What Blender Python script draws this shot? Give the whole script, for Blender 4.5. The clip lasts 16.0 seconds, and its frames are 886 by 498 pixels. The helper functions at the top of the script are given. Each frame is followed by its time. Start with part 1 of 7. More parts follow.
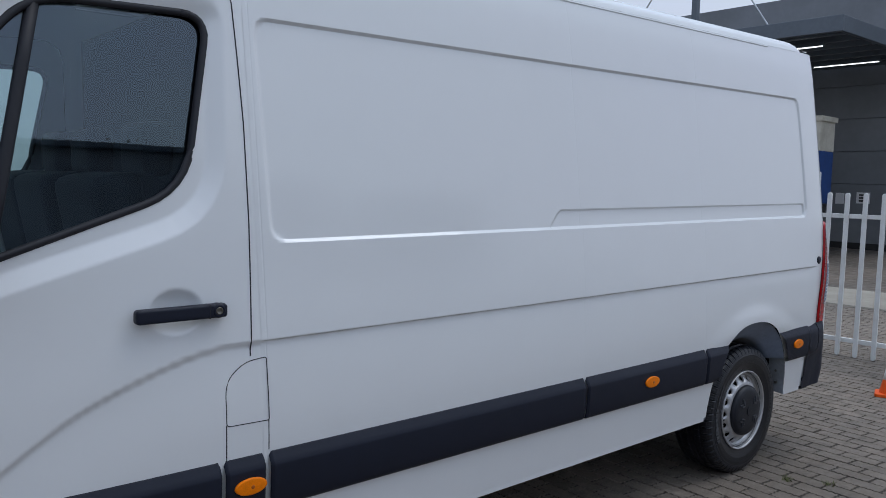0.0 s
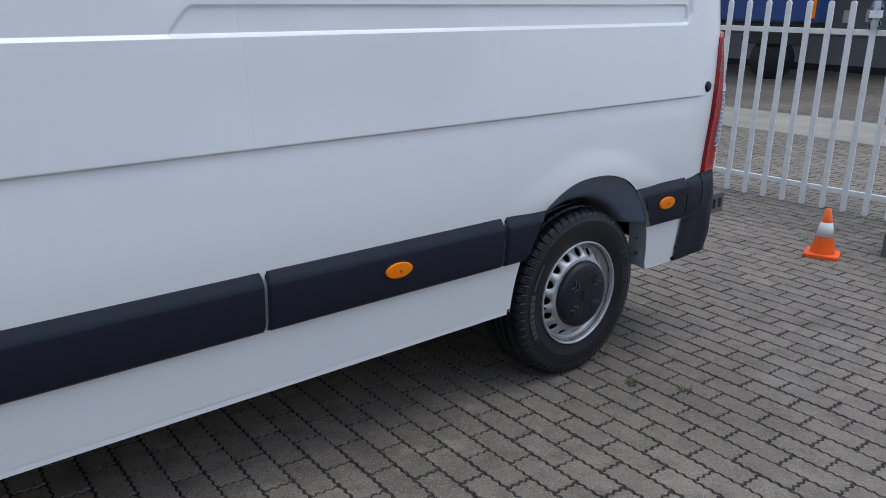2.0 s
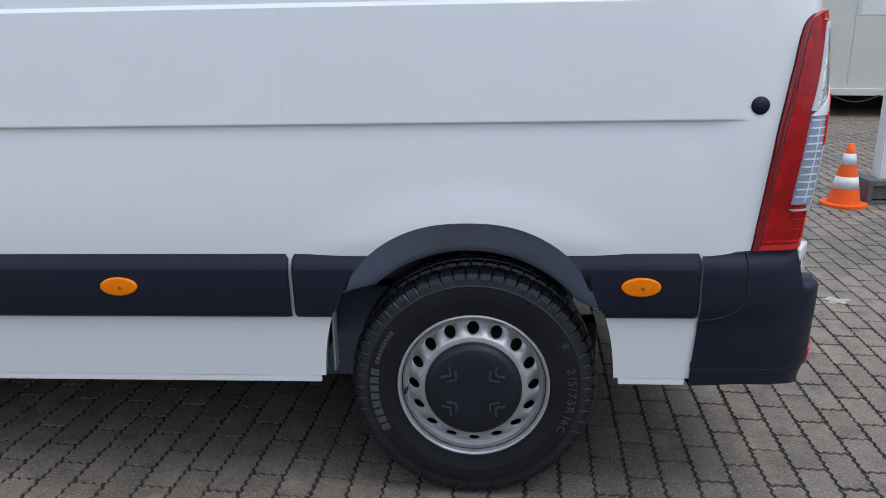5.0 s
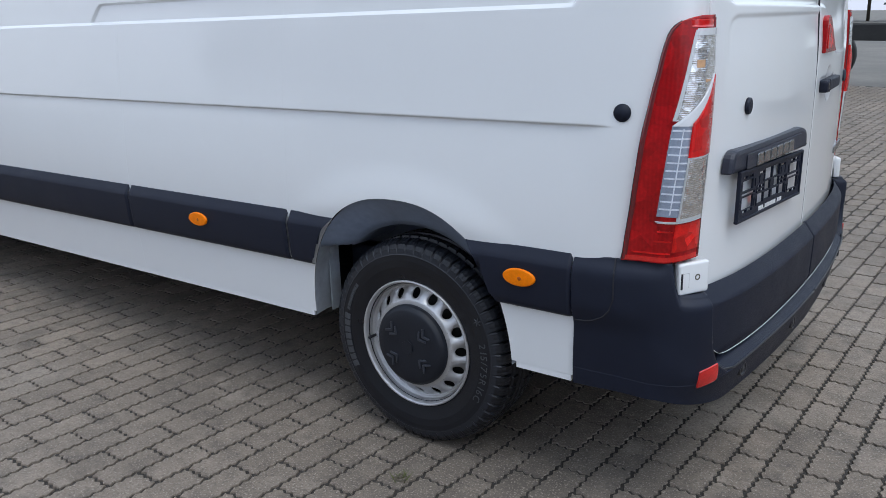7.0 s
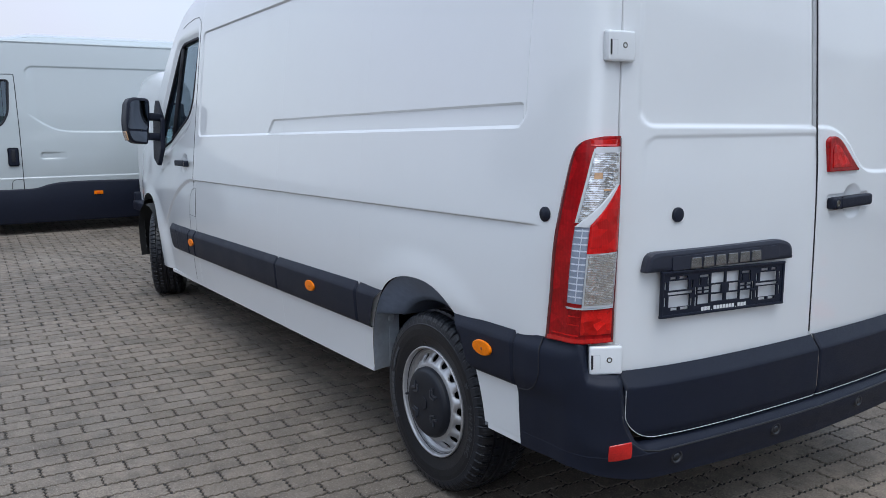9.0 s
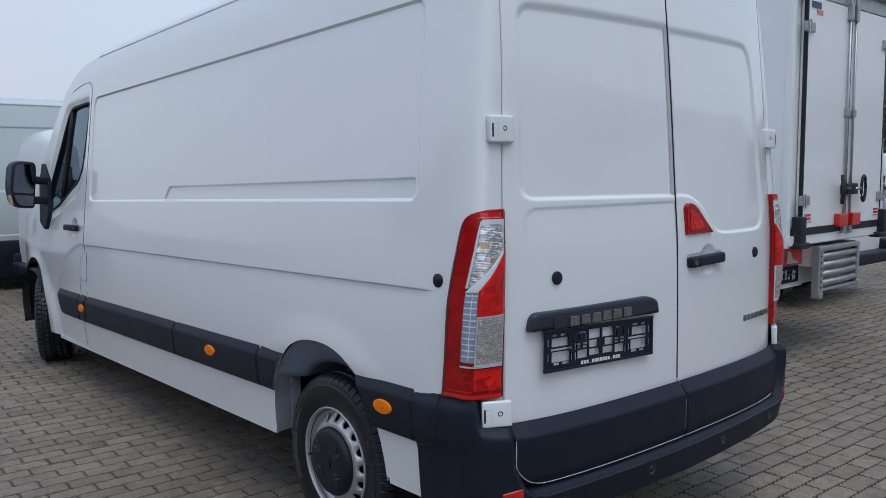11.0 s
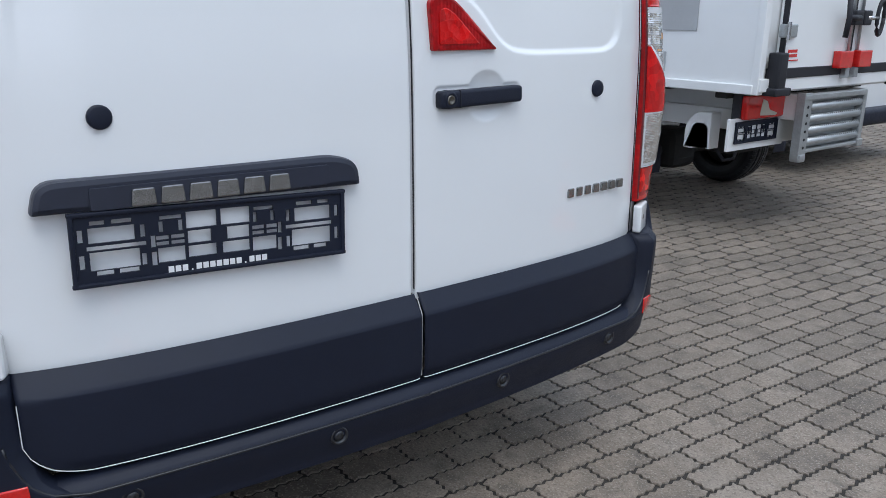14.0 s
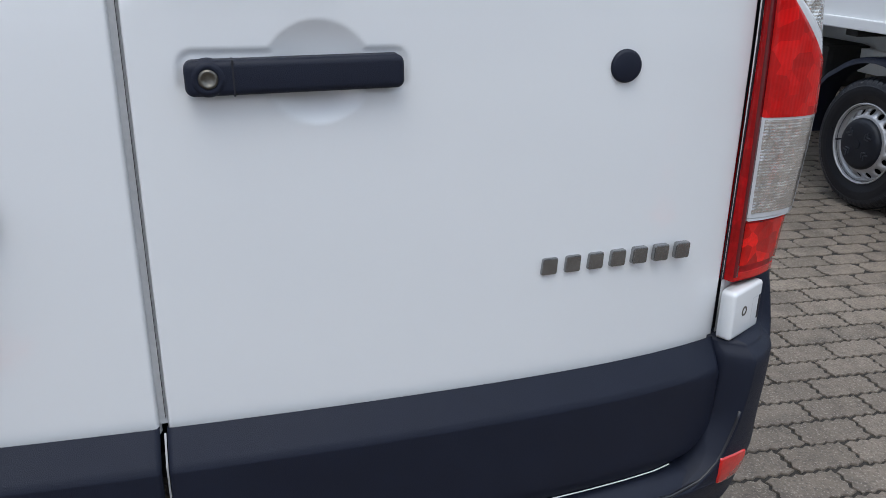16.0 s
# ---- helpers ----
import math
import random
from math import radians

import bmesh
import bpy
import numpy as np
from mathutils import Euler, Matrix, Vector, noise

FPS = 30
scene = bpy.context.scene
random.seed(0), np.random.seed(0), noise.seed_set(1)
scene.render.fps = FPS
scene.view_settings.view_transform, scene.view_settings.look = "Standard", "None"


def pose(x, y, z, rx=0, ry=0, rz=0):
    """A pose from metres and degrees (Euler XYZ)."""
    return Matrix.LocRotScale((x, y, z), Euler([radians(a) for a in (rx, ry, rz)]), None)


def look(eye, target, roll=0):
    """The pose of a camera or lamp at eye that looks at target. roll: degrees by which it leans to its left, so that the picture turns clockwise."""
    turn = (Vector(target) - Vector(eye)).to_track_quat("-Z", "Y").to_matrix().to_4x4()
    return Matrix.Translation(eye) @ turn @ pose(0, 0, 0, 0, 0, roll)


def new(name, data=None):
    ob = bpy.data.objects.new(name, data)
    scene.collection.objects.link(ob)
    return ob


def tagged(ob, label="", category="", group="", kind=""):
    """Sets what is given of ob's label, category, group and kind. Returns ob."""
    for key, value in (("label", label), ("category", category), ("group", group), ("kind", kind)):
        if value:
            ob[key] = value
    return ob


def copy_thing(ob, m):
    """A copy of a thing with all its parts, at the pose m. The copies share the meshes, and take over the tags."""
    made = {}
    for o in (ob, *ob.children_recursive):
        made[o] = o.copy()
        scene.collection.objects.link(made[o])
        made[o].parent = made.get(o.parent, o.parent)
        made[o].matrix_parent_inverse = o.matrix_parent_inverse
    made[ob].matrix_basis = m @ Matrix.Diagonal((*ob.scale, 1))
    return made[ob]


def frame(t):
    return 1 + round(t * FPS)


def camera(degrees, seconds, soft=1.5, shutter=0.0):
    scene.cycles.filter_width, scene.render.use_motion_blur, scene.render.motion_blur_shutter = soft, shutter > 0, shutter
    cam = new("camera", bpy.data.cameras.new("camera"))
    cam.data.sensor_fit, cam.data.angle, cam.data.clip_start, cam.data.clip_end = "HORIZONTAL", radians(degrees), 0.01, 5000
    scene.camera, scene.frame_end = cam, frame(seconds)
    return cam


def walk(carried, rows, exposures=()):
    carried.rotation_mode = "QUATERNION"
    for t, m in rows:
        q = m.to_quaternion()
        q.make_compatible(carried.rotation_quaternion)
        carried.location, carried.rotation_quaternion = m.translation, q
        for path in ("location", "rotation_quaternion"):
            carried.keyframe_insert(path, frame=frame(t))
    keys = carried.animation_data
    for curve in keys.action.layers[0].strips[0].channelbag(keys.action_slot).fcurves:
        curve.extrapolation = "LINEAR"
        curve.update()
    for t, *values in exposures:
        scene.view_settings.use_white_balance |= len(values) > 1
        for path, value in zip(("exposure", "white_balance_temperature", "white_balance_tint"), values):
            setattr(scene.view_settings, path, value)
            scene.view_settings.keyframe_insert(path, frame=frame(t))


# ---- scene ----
cam = camera(58.1, 16.0, 0.5)
PATH = [
    (0, (-4.066, -3.178, 1.528), (-2.778, -1.656, 1.372), 1.8),
    (0.5, (-3.712, -3.15, 1.541), (-2.43, -1.626, 1.346), 2.2),
    (1, (-3.258, -3.054, 1.542), (-1.958, -1.556, 1.286), 2.1),
    (1.5, (-2.818, -3.016, 1.505), (-1.543, -1.57, 0.971), 1.7),
    (2, (-2.399, -2.971, 1.449), (-1.17, -1.501, 0.876), 1.4),
    (2.5, (-1.979, -3.01, 1.448), (-0.972, -1.388, 0.854), 1.0),
    (3, (-1.585, -3.067, 1.447), (-0.897, -1.289, 0.842), 0.2),
    (3.5, (-1.197, -2.99, 1.402), (-0.613, -1.171, 0.810), 0.7),
    (4, (-0.807, -3.042, 1.374), (-0.542, -1.146, 0.795), 0.3),
    (4.5, (-0.417, -3.104, 1.390), (-0.337, -1.192, 0.808), 0.3),
    (5, (0.044, -3.055, 1.366), (-0.072, -1.137, 0.811), 0.2),
    (7.3, (1.699, -2.82, 1.414), (0.444, -1.376, 0.829), -1.1),
    (7.5, (1.818, -2.761, 1.411), (0.486, -1.391, 0.821), -1.4),
    (8, (2.059, -2.623, 1.422), (0.611, -1.366, 0.852), -1.0),
    (8.5, (2.331, -2.567, 1.446), (0.741, -1.453, 0.965), -0.8),
    (9, (2.535, -2.562, 1.438), (0.881, -1.483, 1.121), -0.2),
    (9.5, (2.638, -2.704, 1.494), (0.979, -1.62, 1.224), -0.1),
    (9.6, (2.662, -2.728, 1.496), (1.0, -1.646, 1.236), 0.1),
    (9.7, (2.648, -2.743, 1.515), (0.993, -1.653, 1.249), -0.1),
    (11.8, (2.708, -2.449, 1.517), (1.271, -1.068, 1.347), 0.3),
    (12, (2.716, -2.357, 1.498), (1.283, -0.974, 1.308), 0.7),
    (12.5, (2.679, -2.071, 1.414), (1.269, -0.703, 1.041), 0.7),
    (13, (2.572, -1.756, 1.387), (1.18, -0.417, 0.870), 1.0),
    (13.5, (2.499, -1.393, 1.373), (1.048, -0.133, 0.819), 0.9),
    (14, (2.445, -1.041, 1.345), (0.919, 0.118, 0.775), 0.6),
    (14.5, (2.41, -0.717, 1.335), (0.762, 0.256, 0.755), 0.2),
    (15, (2.397, -0.385, 1.353), (0.598, 0.255, 0.758), -0.4),
    (15.5, (2.244, -0.125, 1.315), (0.414, 0.414, 0.716), -0.2),
    (16, (1.919, 0.116, 1.309), (0.124, 0.607, 0.573), 1.3),
]
EXPOSURE = [(0, 0.01, 6500, 10), (1.0, 0.01, 6500, 10), (1.5, 0.16, 6450, 10), (3.0, 0.38, 6450, 10), (5.0, 0.56, 6650, 10), (7.5, 0.58, 6550, 9), (8.5, 0.54, 6500, 9), (9.0, 0.42, 6500, 9), (9.5, 0.08, 6500, 9), (12.0, 0.09, 6450, 9), (13.0, 0.47, 6450, 9), (14.0, 0.62, 6550, 9), (15.0, 0.62, 6750, 10), (16.0, 0.54, 6800, 10)]
walk(cam, [(t, look(eye, target, roll)) for t, eye, target, roll in PATH], EXPOSURE)

# ---------------------------------------------------------------- light
world = bpy.data.worlds.new("overcast")
scene.world = world
world.use_nodes = True
wn, wl = world.node_tree.nodes, world.node_tree.links
wn.clear()
w_out = wn.new("ShaderNodeOutputWorld")
w_bg = wn.new("ShaderNodeBackground")
w_sky = wn.new("ShaderNodeTexSky")
w_sky.sky_type = "NISHITA"
w_sky.sun_disc = False
w_sky.sun_elevation = radians(68)
w_sky.sun_rotation = radians(112)
w_sky.air_density, w_sky.dust_density, w_sky.ozone_density = 1.0, 4.0, 1.0
w_hsv = wn.new("ShaderNodeHueSaturation")
w_hsv.inputs["Saturation"].default_value = 0.30
w_mix = wn.new("ShaderNodeMix")
w_mix.data_type = "RGBA"
w_mix.inputs["Factor"].default_value = 0.82
w_tc = wn.new("ShaderNodeTexCoord")
w_sep = wn.new("ShaderNodeSeparateXYZ")
w_ramp = wn.new("ShaderNodeValToRGB")
w_ramp.color_ramp.elements[0].position = 0.0
w_ramp.color_ramp.elements[0].color = (8.1, 9.1, 10.7, 1)
w_mid = w_ramp.color_ramp.elements.new(0.30)
w_mid.color = (7.0, 8.9, 12.0, 1)
w_ramp.color_ramp.elements[1].position = 0.9
w_ramp.color_ramp.elements[1].color = (9.5, 12.1, 16.6, 1)
w_noise = wn.new("ShaderNodeTexNoise")
w_noise.inputs["Scale"].default_value = 2.2
w_noise.inputs["Detail"].default_value = 5
w_cl = wn.new("ShaderNodeMix")
w_cl.data_type = "RGBA"
w_cl.blend_type = "MULTIPLY"
w_cl.inputs["Factor"].default_value = 0.25
wl.new(w_tc.outputs["Generated"], w_sep.inputs[0])
wl.new(w_sep.outputs["Z"], w_ramp.inputs[0])
wl.new(w_tc.outputs["Generated"], w_noise.inputs["Vector"])
wl.new(w_ramp.outputs["Color"], w_cl.inputs["A"])
wl.new(w_noise.outputs["Color"], w_cl.inputs["B"])
wl.new(w_sky.outputs["Color"], w_hsv.inputs["Color"])
wl.new(w_hsv.outputs["Color"], w_mix.inputs["A"])
wl.new(w_cl.outputs["Result"], w_mix.inputs["B"])
wl.new(w_mix.outputs["Result"], w_bg.inputs["Color"])
w_bg.inputs["Strength"].default_value = 0.085
wl.new(w_bg.outputs[0], w_out.inputs[0])

sun_data = bpy.data.lights.new("sun", "SUN")
sun_data.energy, sun_data.angle, sun_data.color = 1.0, radians(40), (0.96, 0.97, 0.97)
sun = new("sun", sun_data)
sun.matrix_world = look((6, -2.5, 16), (0, 0, 0))
scene.view_settings.exposure = 0.0

# ---------------------------------------------------------------- materials


def mat(name, color, rough=0.5, metal=0.0, vary=0.0, scale=20.0, bump=0.0, bump_scale=200.0, coat=0.0, spec=0.5, dirt=None, dirt_scale=1.5, dirt_amount=0.0, rand=0.0, rough_vary=0.0):
    """A Principled material with colour variation at two scales, fine relief and, if asked for, dirt."""
    m = bpy.data.materials.new(name)
    m.use_nodes = True
    n, l = m.node_tree.nodes, m.node_tree.links
    b = n["Principled BSDF"]
    b.inputs["Base Color"].default_value = (*color, 1)
    b.inputs["Roughness"].default_value = rough
    b.inputs["Metallic"].default_value = metal
    b.inputs["Coat Weight"].default_value = coat
    b.inputs["Coat Roughness"].default_value = 0.06
    b.inputs["Specular IOR Level"].default_value = spec
    tc = n.new("ShaderNodeTexCoord")
    col = None

    def noise_tex(sc, detail=4):
        t = n.new("ShaderNodeTexNoise")
        t.inputs["Scale"].default_value = sc
        t.inputs["Detail"].default_value = detail
        l.new(tc.outputs["Object"], t.inputs["Vector"])
        return t

    def ramp(src, lo, hi, a, c):
        r = n.new("ShaderNodeMapRange")
        r.inputs[1].default_value, r.inputs[2].default_value, r.inputs[3].default_value, r.inputs[4].default_value = lo, hi, a, c
        l.new(src, r.inputs[0])
        return r.outputs[0]

    if vary or rand or dirt_amount:
        rgb = n.new("ShaderNodeRGB")
        rgb.outputs[0].default_value = (*color, 1)
        col = rgb.outputs[0]
        if vary:
            t1, t2 = noise_tex(scale), noise_tex(scale * 7.3)
            add = n.new("ShaderNodeMath")
            add.operation = "ADD"
            l.new(t1.outputs["Fac"], add.inputs[0])
            l.new(t2.outputs["Fac"], add.inputs[1])
            h = n.new("ShaderNodeHueSaturation")
            l.new(ramp(add.outputs[0], 0.6, 1.4, 1 - vary, 1 + vary), h.inputs["Value"])
            l.new(col, h.inputs["Color"])
            col = h.outputs[0]
        if rand:
            oi = n.new("ShaderNodeObjectInfo")
            gi = n.new("ShaderNodeNewGeometry")
            ad = n.new("ShaderNodeMath")
            ad.operation = "ADD"
            l.new(oi.outputs["Random"], ad.inputs[0])
            l.new(gi.outputs["Random Per Island"], ad.inputs[1])
            fr = n.new("ShaderNodeMath")
            fr.operation = "FRACT"
            l.new(ad.outputs[0], fr.inputs[0])
            h = n.new("ShaderNodeHueSaturation")
            l.new(ramp(fr.outputs[0], 0, 1, 1 - rand, 1 + rand), h.inputs["Value"])
            l.new(col, h.inputs["Color"])
            col = h.outputs[0]
        if dirt_amount:
            t = noise_tex(dirt_scale, 8)
            mx = n.new("ShaderNodeMix")
            mx.data_type = "RGBA"
            mx.inputs["B"].default_value = (*dirt, 1)
            l.new(ramp(t.outputs["Fac"], 0.42, 0.68, 0, dirt_amount), mx.inputs["Factor"])
            l.new(col, mx.inputs["A"])
            col = mx.outputs["Result"]
        l.new(col, b.inputs["Base Color"])
    if rough_vary:
        t = noise_tex(6.0, 6)
        l.new(ramp(t.outputs["Fac"], 0.3, 0.7, rough - rough_vary, rough + rough_vary), b.inputs["Roughness"])
    if bump:
        t = noise_tex(bump_scale, 3)
        bp = n.new("ShaderNodeBump")
        bp.inputs["Strength"].default_value = bump
        bp.inputs["Distance"].default_value = 0.002
        l.new(t.outputs["Fac"], bp.inputs["Height"])
        l.new(bp.outputs[0], b.inputs["Normal"])
    return m


def pane_glass(name, tint, gloss=0.08):
    """Thin tinted window glass: see-through with a mirror sheen."""
    m = bpy.data.materials.new(name)
    m.use_nodes = True
    n, l = m.node_tree.nodes, m.node_tree.links
    n.clear()
    out, tr, gl, mx, fr = (n.new("ShaderNode" + k) for k in ("OutputMaterial", "BsdfTransparent", "BsdfGlossy", "MixShader", "Fresnel"))
    tr.inputs[0].default_value = (*tint, 1)
    gl.inputs["Roughness"].default_value = 0.01
    gl.inputs["Color"].default_value = (0.66, 0.80, 0.92, 1)
    fr.inputs["IOR"].default_value = 1.5
    ad = n.new("ShaderNodeMath")
    ad.operation = "ADD"
    ad.inputs[1].default_value = gloss
    l.new(fr.outputs[0], ad.inputs[0])
    l.new(ad.outputs[0], mx.inputs[0])
    l.new(tr.outputs[0], mx.inputs[1])
    l.new(gl.outputs[0], mx.inputs[2])
    l.new(mx.outputs[0], out.inputs[0])
    return m


PAINT = mat("white_car_paint", (0.775, 0.79, 0.80), 0.30, coat=1.0, vary=0.012, scale=0.8, bump=0.22, bump_scale=2.6)
PLASTIC = mat("black_grained_plastic", (0.0078, 0.0110, 0.0235), 0.52, vary=0.12, scale=3, bump=0.25, bump_scale=900, spec=0.30, rough_vary=0.05)
LINER = mat("dusty_grey_liner", (0.18, 0.225, 0.31), 0.42, vary=0.2, scale=6, dirt=(0.14, 0.148, 0.16), dirt_scale=4, dirt_amount=0.5)
RUBBER = mat("tyre_rubber", (0.0055, 0.0066, 0.0105), 0.36, vary=0.2, scale=9, bump=0.2, bump_scale=400, spec=0.42, dirt=(0.018, 0.019, 0.021), dirt_scale=7, dirt_amount=0.3, rough_vary=0.1)


def side_band(m, r0, r1, color):
    """A matt, dusty ring moulded into the tyre wall between two radii."""
    n, l = m.node_tree.nodes, m.node_tree.links
    b = n["Principled BSDF"]
    src = b.inputs["Base Color"].links[0].from_socket
    tc, mul, ln, mx, q = (n.new("ShaderNode" + k) for k in ("TexCoord", "VectorMath", "VectorMath", "Mix", "Math"))
    mul.operation, ln.operation, q.operation = "MULTIPLY", "LENGTH", "MULTIPLY"
    mul.inputs[1].default_value = (1, 0, 1)
    l.new(tc.outputs["Object"], mul.inputs[0])
    l.new(mul.outputs[0], ln.inputs[0])
    for k, (a, c) in enumerate(((r0 - 0.002, r0 + 0.002), (r1 + 0.003, r1 - 0.003))):
        r = n.new("ShaderNodeMapRange")
        r.inputs[1].default_value, r.inputs[2].default_value = a, c
        l.new(ln.outputs["Value"], r.inputs[0])
        l.new(r.outputs[0], q.inputs[k])
    mx.data_type = "RGBA"
    mx.inputs["B"].default_value = (*color, 1)
    l.new(q.outputs[0], mx.inputs["Factor"])
    l.new(src, mx.inputs["A"])
    l.new(mx.outputs["Result"], b.inputs["Base Color"])


side_band(RUBBER, 0.305, 0.325, (0.018, 0.020, 0.026))
RIM = mat("silver_steel_wheel", (0.50, 0.50, 0.51), 0.42, metal=0.6, vary=0.08, scale=12, dirt=(0.22, 0.20, 0.18), dirt_scale=14, dirt_amount=0.25, bump=0.05)
CAP = mat("black_hub_cap", (0.010, 0.012, 0.018), 0.45, vary=0.15, scale=20, bump=0.15, bump_scale=700, spec=0.35)
RED = mat("red_lamp_lens", (0.58, 0.012, 0.010), 0.12, coat=0.6, vary=0.25, scale=22)
RED_DEEP = mat("deep_red_lamp_lens", (0.37, 0.004, 0.006), 0.16, coat=0.30, spec=0.25, vary=0.35, scale=14)
RED_DARK = mat("dark_red_lens_border", (0.13, 0.006, 0.010), 0.12, coat=0.8, vary=0.2, scale=20)
CLEAR = mat("clear_lamp_lens", (0.80, 0.79, 0.775), 0.10, metal=0.85, vary=0.12, scale=26, coat=1.0)
RED_GLOW = mat("bright_red_lens", (0.60, 0.007, 0.007), 0.16, coat=0.4, spec=0.25, vary=0.05, scale=40)
RIBBED = mat("ribbed_clear_lens", (0.27, 0.31, 0.39), 0.14, coat=0.8, vary=0.25, scale=50)
AMBER_DIM = mat("amber_bulb", (0.60, 0.36, 0.20), 0.2, coat=0.5, vary=0.2, scale=120)
# cap chevrons: black lightened so the colour carries their highlights
CAP_RIB = mat("highlit_black_rib", (0.030, 0.034, 0.044), 0.30, vary=0.15, scale=60)
LIP = mat("smooth_black_plastic", (0.014, 0.015, 0.019), 0.36, spec=0.6, vary=0.1)
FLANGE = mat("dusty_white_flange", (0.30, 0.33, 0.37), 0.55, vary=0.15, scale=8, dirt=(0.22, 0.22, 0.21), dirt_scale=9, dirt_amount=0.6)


def facets(m, scale, lo, hi):
    """Small cut facets of a lamp lens, their differing reflections put into the colour."""
    n, l = m.node_tree.nodes, m.node_tree.links
    b = n["Principled BSDF"]
    src = b.inputs["Base Color"].links[0].from_socket
    tc, vo, sp, r, h = (n.new("ShaderNode" + k) for k in ("TexCoord", "TexVoronoi", "SeparateColor", "MapRange", "HueSaturation"))
    vo.inputs["Scale"].default_value = scale
    l.new(tc.outputs["Object"], vo.inputs["Vector"])
    l.new(vo.outputs["Color"], sp.inputs[0])
    l.new(sp.outputs[0], r.inputs[0])
    r.inputs[3].default_value, r.inputs[4].default_value = lo, hi
    l.new(r.outputs[0], h.inputs["Value"])
    l.new(src, h.inputs["Color"])
    l.new(h.outputs[0], b.inputs["Base Color"])


def flutes(m, pitch, axis, depth, lo, hi):
    """Fine moulded flutes of a lamp lens, running across one axis, their light and shade also in the colour."""
    n, l = m.node_tree.nodes, m.node_tree.links
    b = n["Principled BSDF"]
    src = b.inputs["Base Color"].links[0].from_socket
    tc, wv, bp, r, h = (n.new("ShaderNode" + k) for k in ("TexCoord", "TexWave", "Bump", "MapRange", "HueSaturation"))
    wv.bands_direction = axis
    wv.inputs["Scale"].default_value = 0.314 / pitch
    wv.inputs["Distortion"].default_value, wv.inputs["Detail"].default_value, wv.inputs["Detail Scale"].default_value = 1.5, 2.0, 12.0
    l.new(tc.outputs["Object"], wv.inputs["Vector"])
    bp.inputs["Strength"].default_value, bp.inputs["Distance"].default_value = depth, 0.002
    l.new(wv.outputs["Fac"], bp.inputs["Height"])
    l.new(bp.outputs[0], b.inputs["Normal"])
    l.new(wv.outputs["Fac"], r.inputs[0])
    r.inputs[3].default_value, r.inputs[4].default_value = lo, hi
    l.new(r.outputs[0], h.inputs["Value"])
    l.new(src, h.inputs["Color"])
    l.new(h.outputs[0], b.inputs["Base Color"])


def cut(m, scale, strength, height):
    """Moulded reflector facets behind a smooth lens, as relief."""
    n, l = m.node_tree.nodes, m.node_tree.links
    b = n["Principled BSDF"]
    tc, vo, bp = (n.new("ShaderNode" + k) for k in ("TexCoord", "TexVoronoi", "Bump"))
    vo.inputs["Scale"].default_value = scale
    l.new(tc.outputs["Object"], vo.inputs["Vector"])
    bp.inputs["Strength"].default_value, bp.inputs["Distance"].default_value = strength, height
    l.new(vo.outputs["Distance"], bp.inputs["Height"])
    if b.inputs["Normal"].links:
        l.new(b.inputs["Normal"].links[0].from_socket, bp.inputs["Normal"])
    l.new(bp.outputs[0], b.inputs["Normal"])


facets(CLEAR, 70, 0.84, 1.12)
flutes(CLEAR, 0.0050, "Z", 0.20, 0.94, 1.03)
cut(CLEAR, 52, 0.7, 0.0045)
facets(RED_GLOW, 38, 0.70, 1.22)
flutes(RED_GLOW, 0.006, "Y", 0.20, 0.94, 1.04)
cut(RED_GLOW, 40, 0.6, 0.005)
facets(RED_DEEP, 30, 0.80, 1.16)
flutes(RED_DEEP, 0.010, "X", 0.15, 0.93, 1.05)
RED_FOG = mat("bright_red_fog_lens", (0.72, 0.012, 0.009), 0.16, coat=0.4, spec=0.25, vary=0.2, scale=30)
facets(RED_FOG, 40, 0.60, 1.20)
cut(RED_FOG, 40, 0.6, 0.006)
AMBER = mat("amber_lens", (0.92, 0.21, 0.0), 0.4, coat=0.06, vary=0.15, scale=60, spec=0.2)
CHROME = mat("chrome", (0.58, 0.58, 0.58), 0.22, metal=0.75, vary=0.1, scale=80)
BADGE = mat("dark_chrome_badge", (0.30, 0.30, 0.30), 0.20, metal=0.9, vary=0.3, scale=60)
GASKET = mat("black_rubber_gasket", (0.011, 0.0115, 0.017), 0.6, vary=0.1, scale=30)
UNDER = mat("dark_underbody", (0.02, 0.02, 0.02), 0.8, vary=0.3, scale=5)
GLASS = pane_glass("tinted_window_glass", (0.74, 0.87, 0.86), 0.085)
MIRROR = mat("mirror_glass", (0.10, 0.115, 0.14), 0.05, metal=1.0, vary=0.02)
FABRIC = mat("dark_seat_fabric", (0.007, 0.010, 0.018), 0.9, vary=0.2, scale=60, bump=0.3, bump_scale=600)
WHITE_BAR = mat("white_print", (0.75, 0.75, 0.75), 0.5, vary=0.05)
PAVER = mat("concrete_paver", (0.220, 0.179, 0.142), 0.78, vary=0.32, scale=22, rand=0.15, bump=1.0, bump_scale=150, rough_vary=0.12)
for t_ in [n_ for n_ in PAVER.node_tree.nodes if n_.type == "TEX_NOISE"]:
    if "geo" not in PAVER.node_tree.nodes:
        PAVER.node_tree.nodes.new("ShaderNodeNewGeometry").name = "geo"
    PAVER.node_tree.links.new(PAVER.node_tree.nodes["geo"].outputs["Position"], t_.inputs["Vector"])


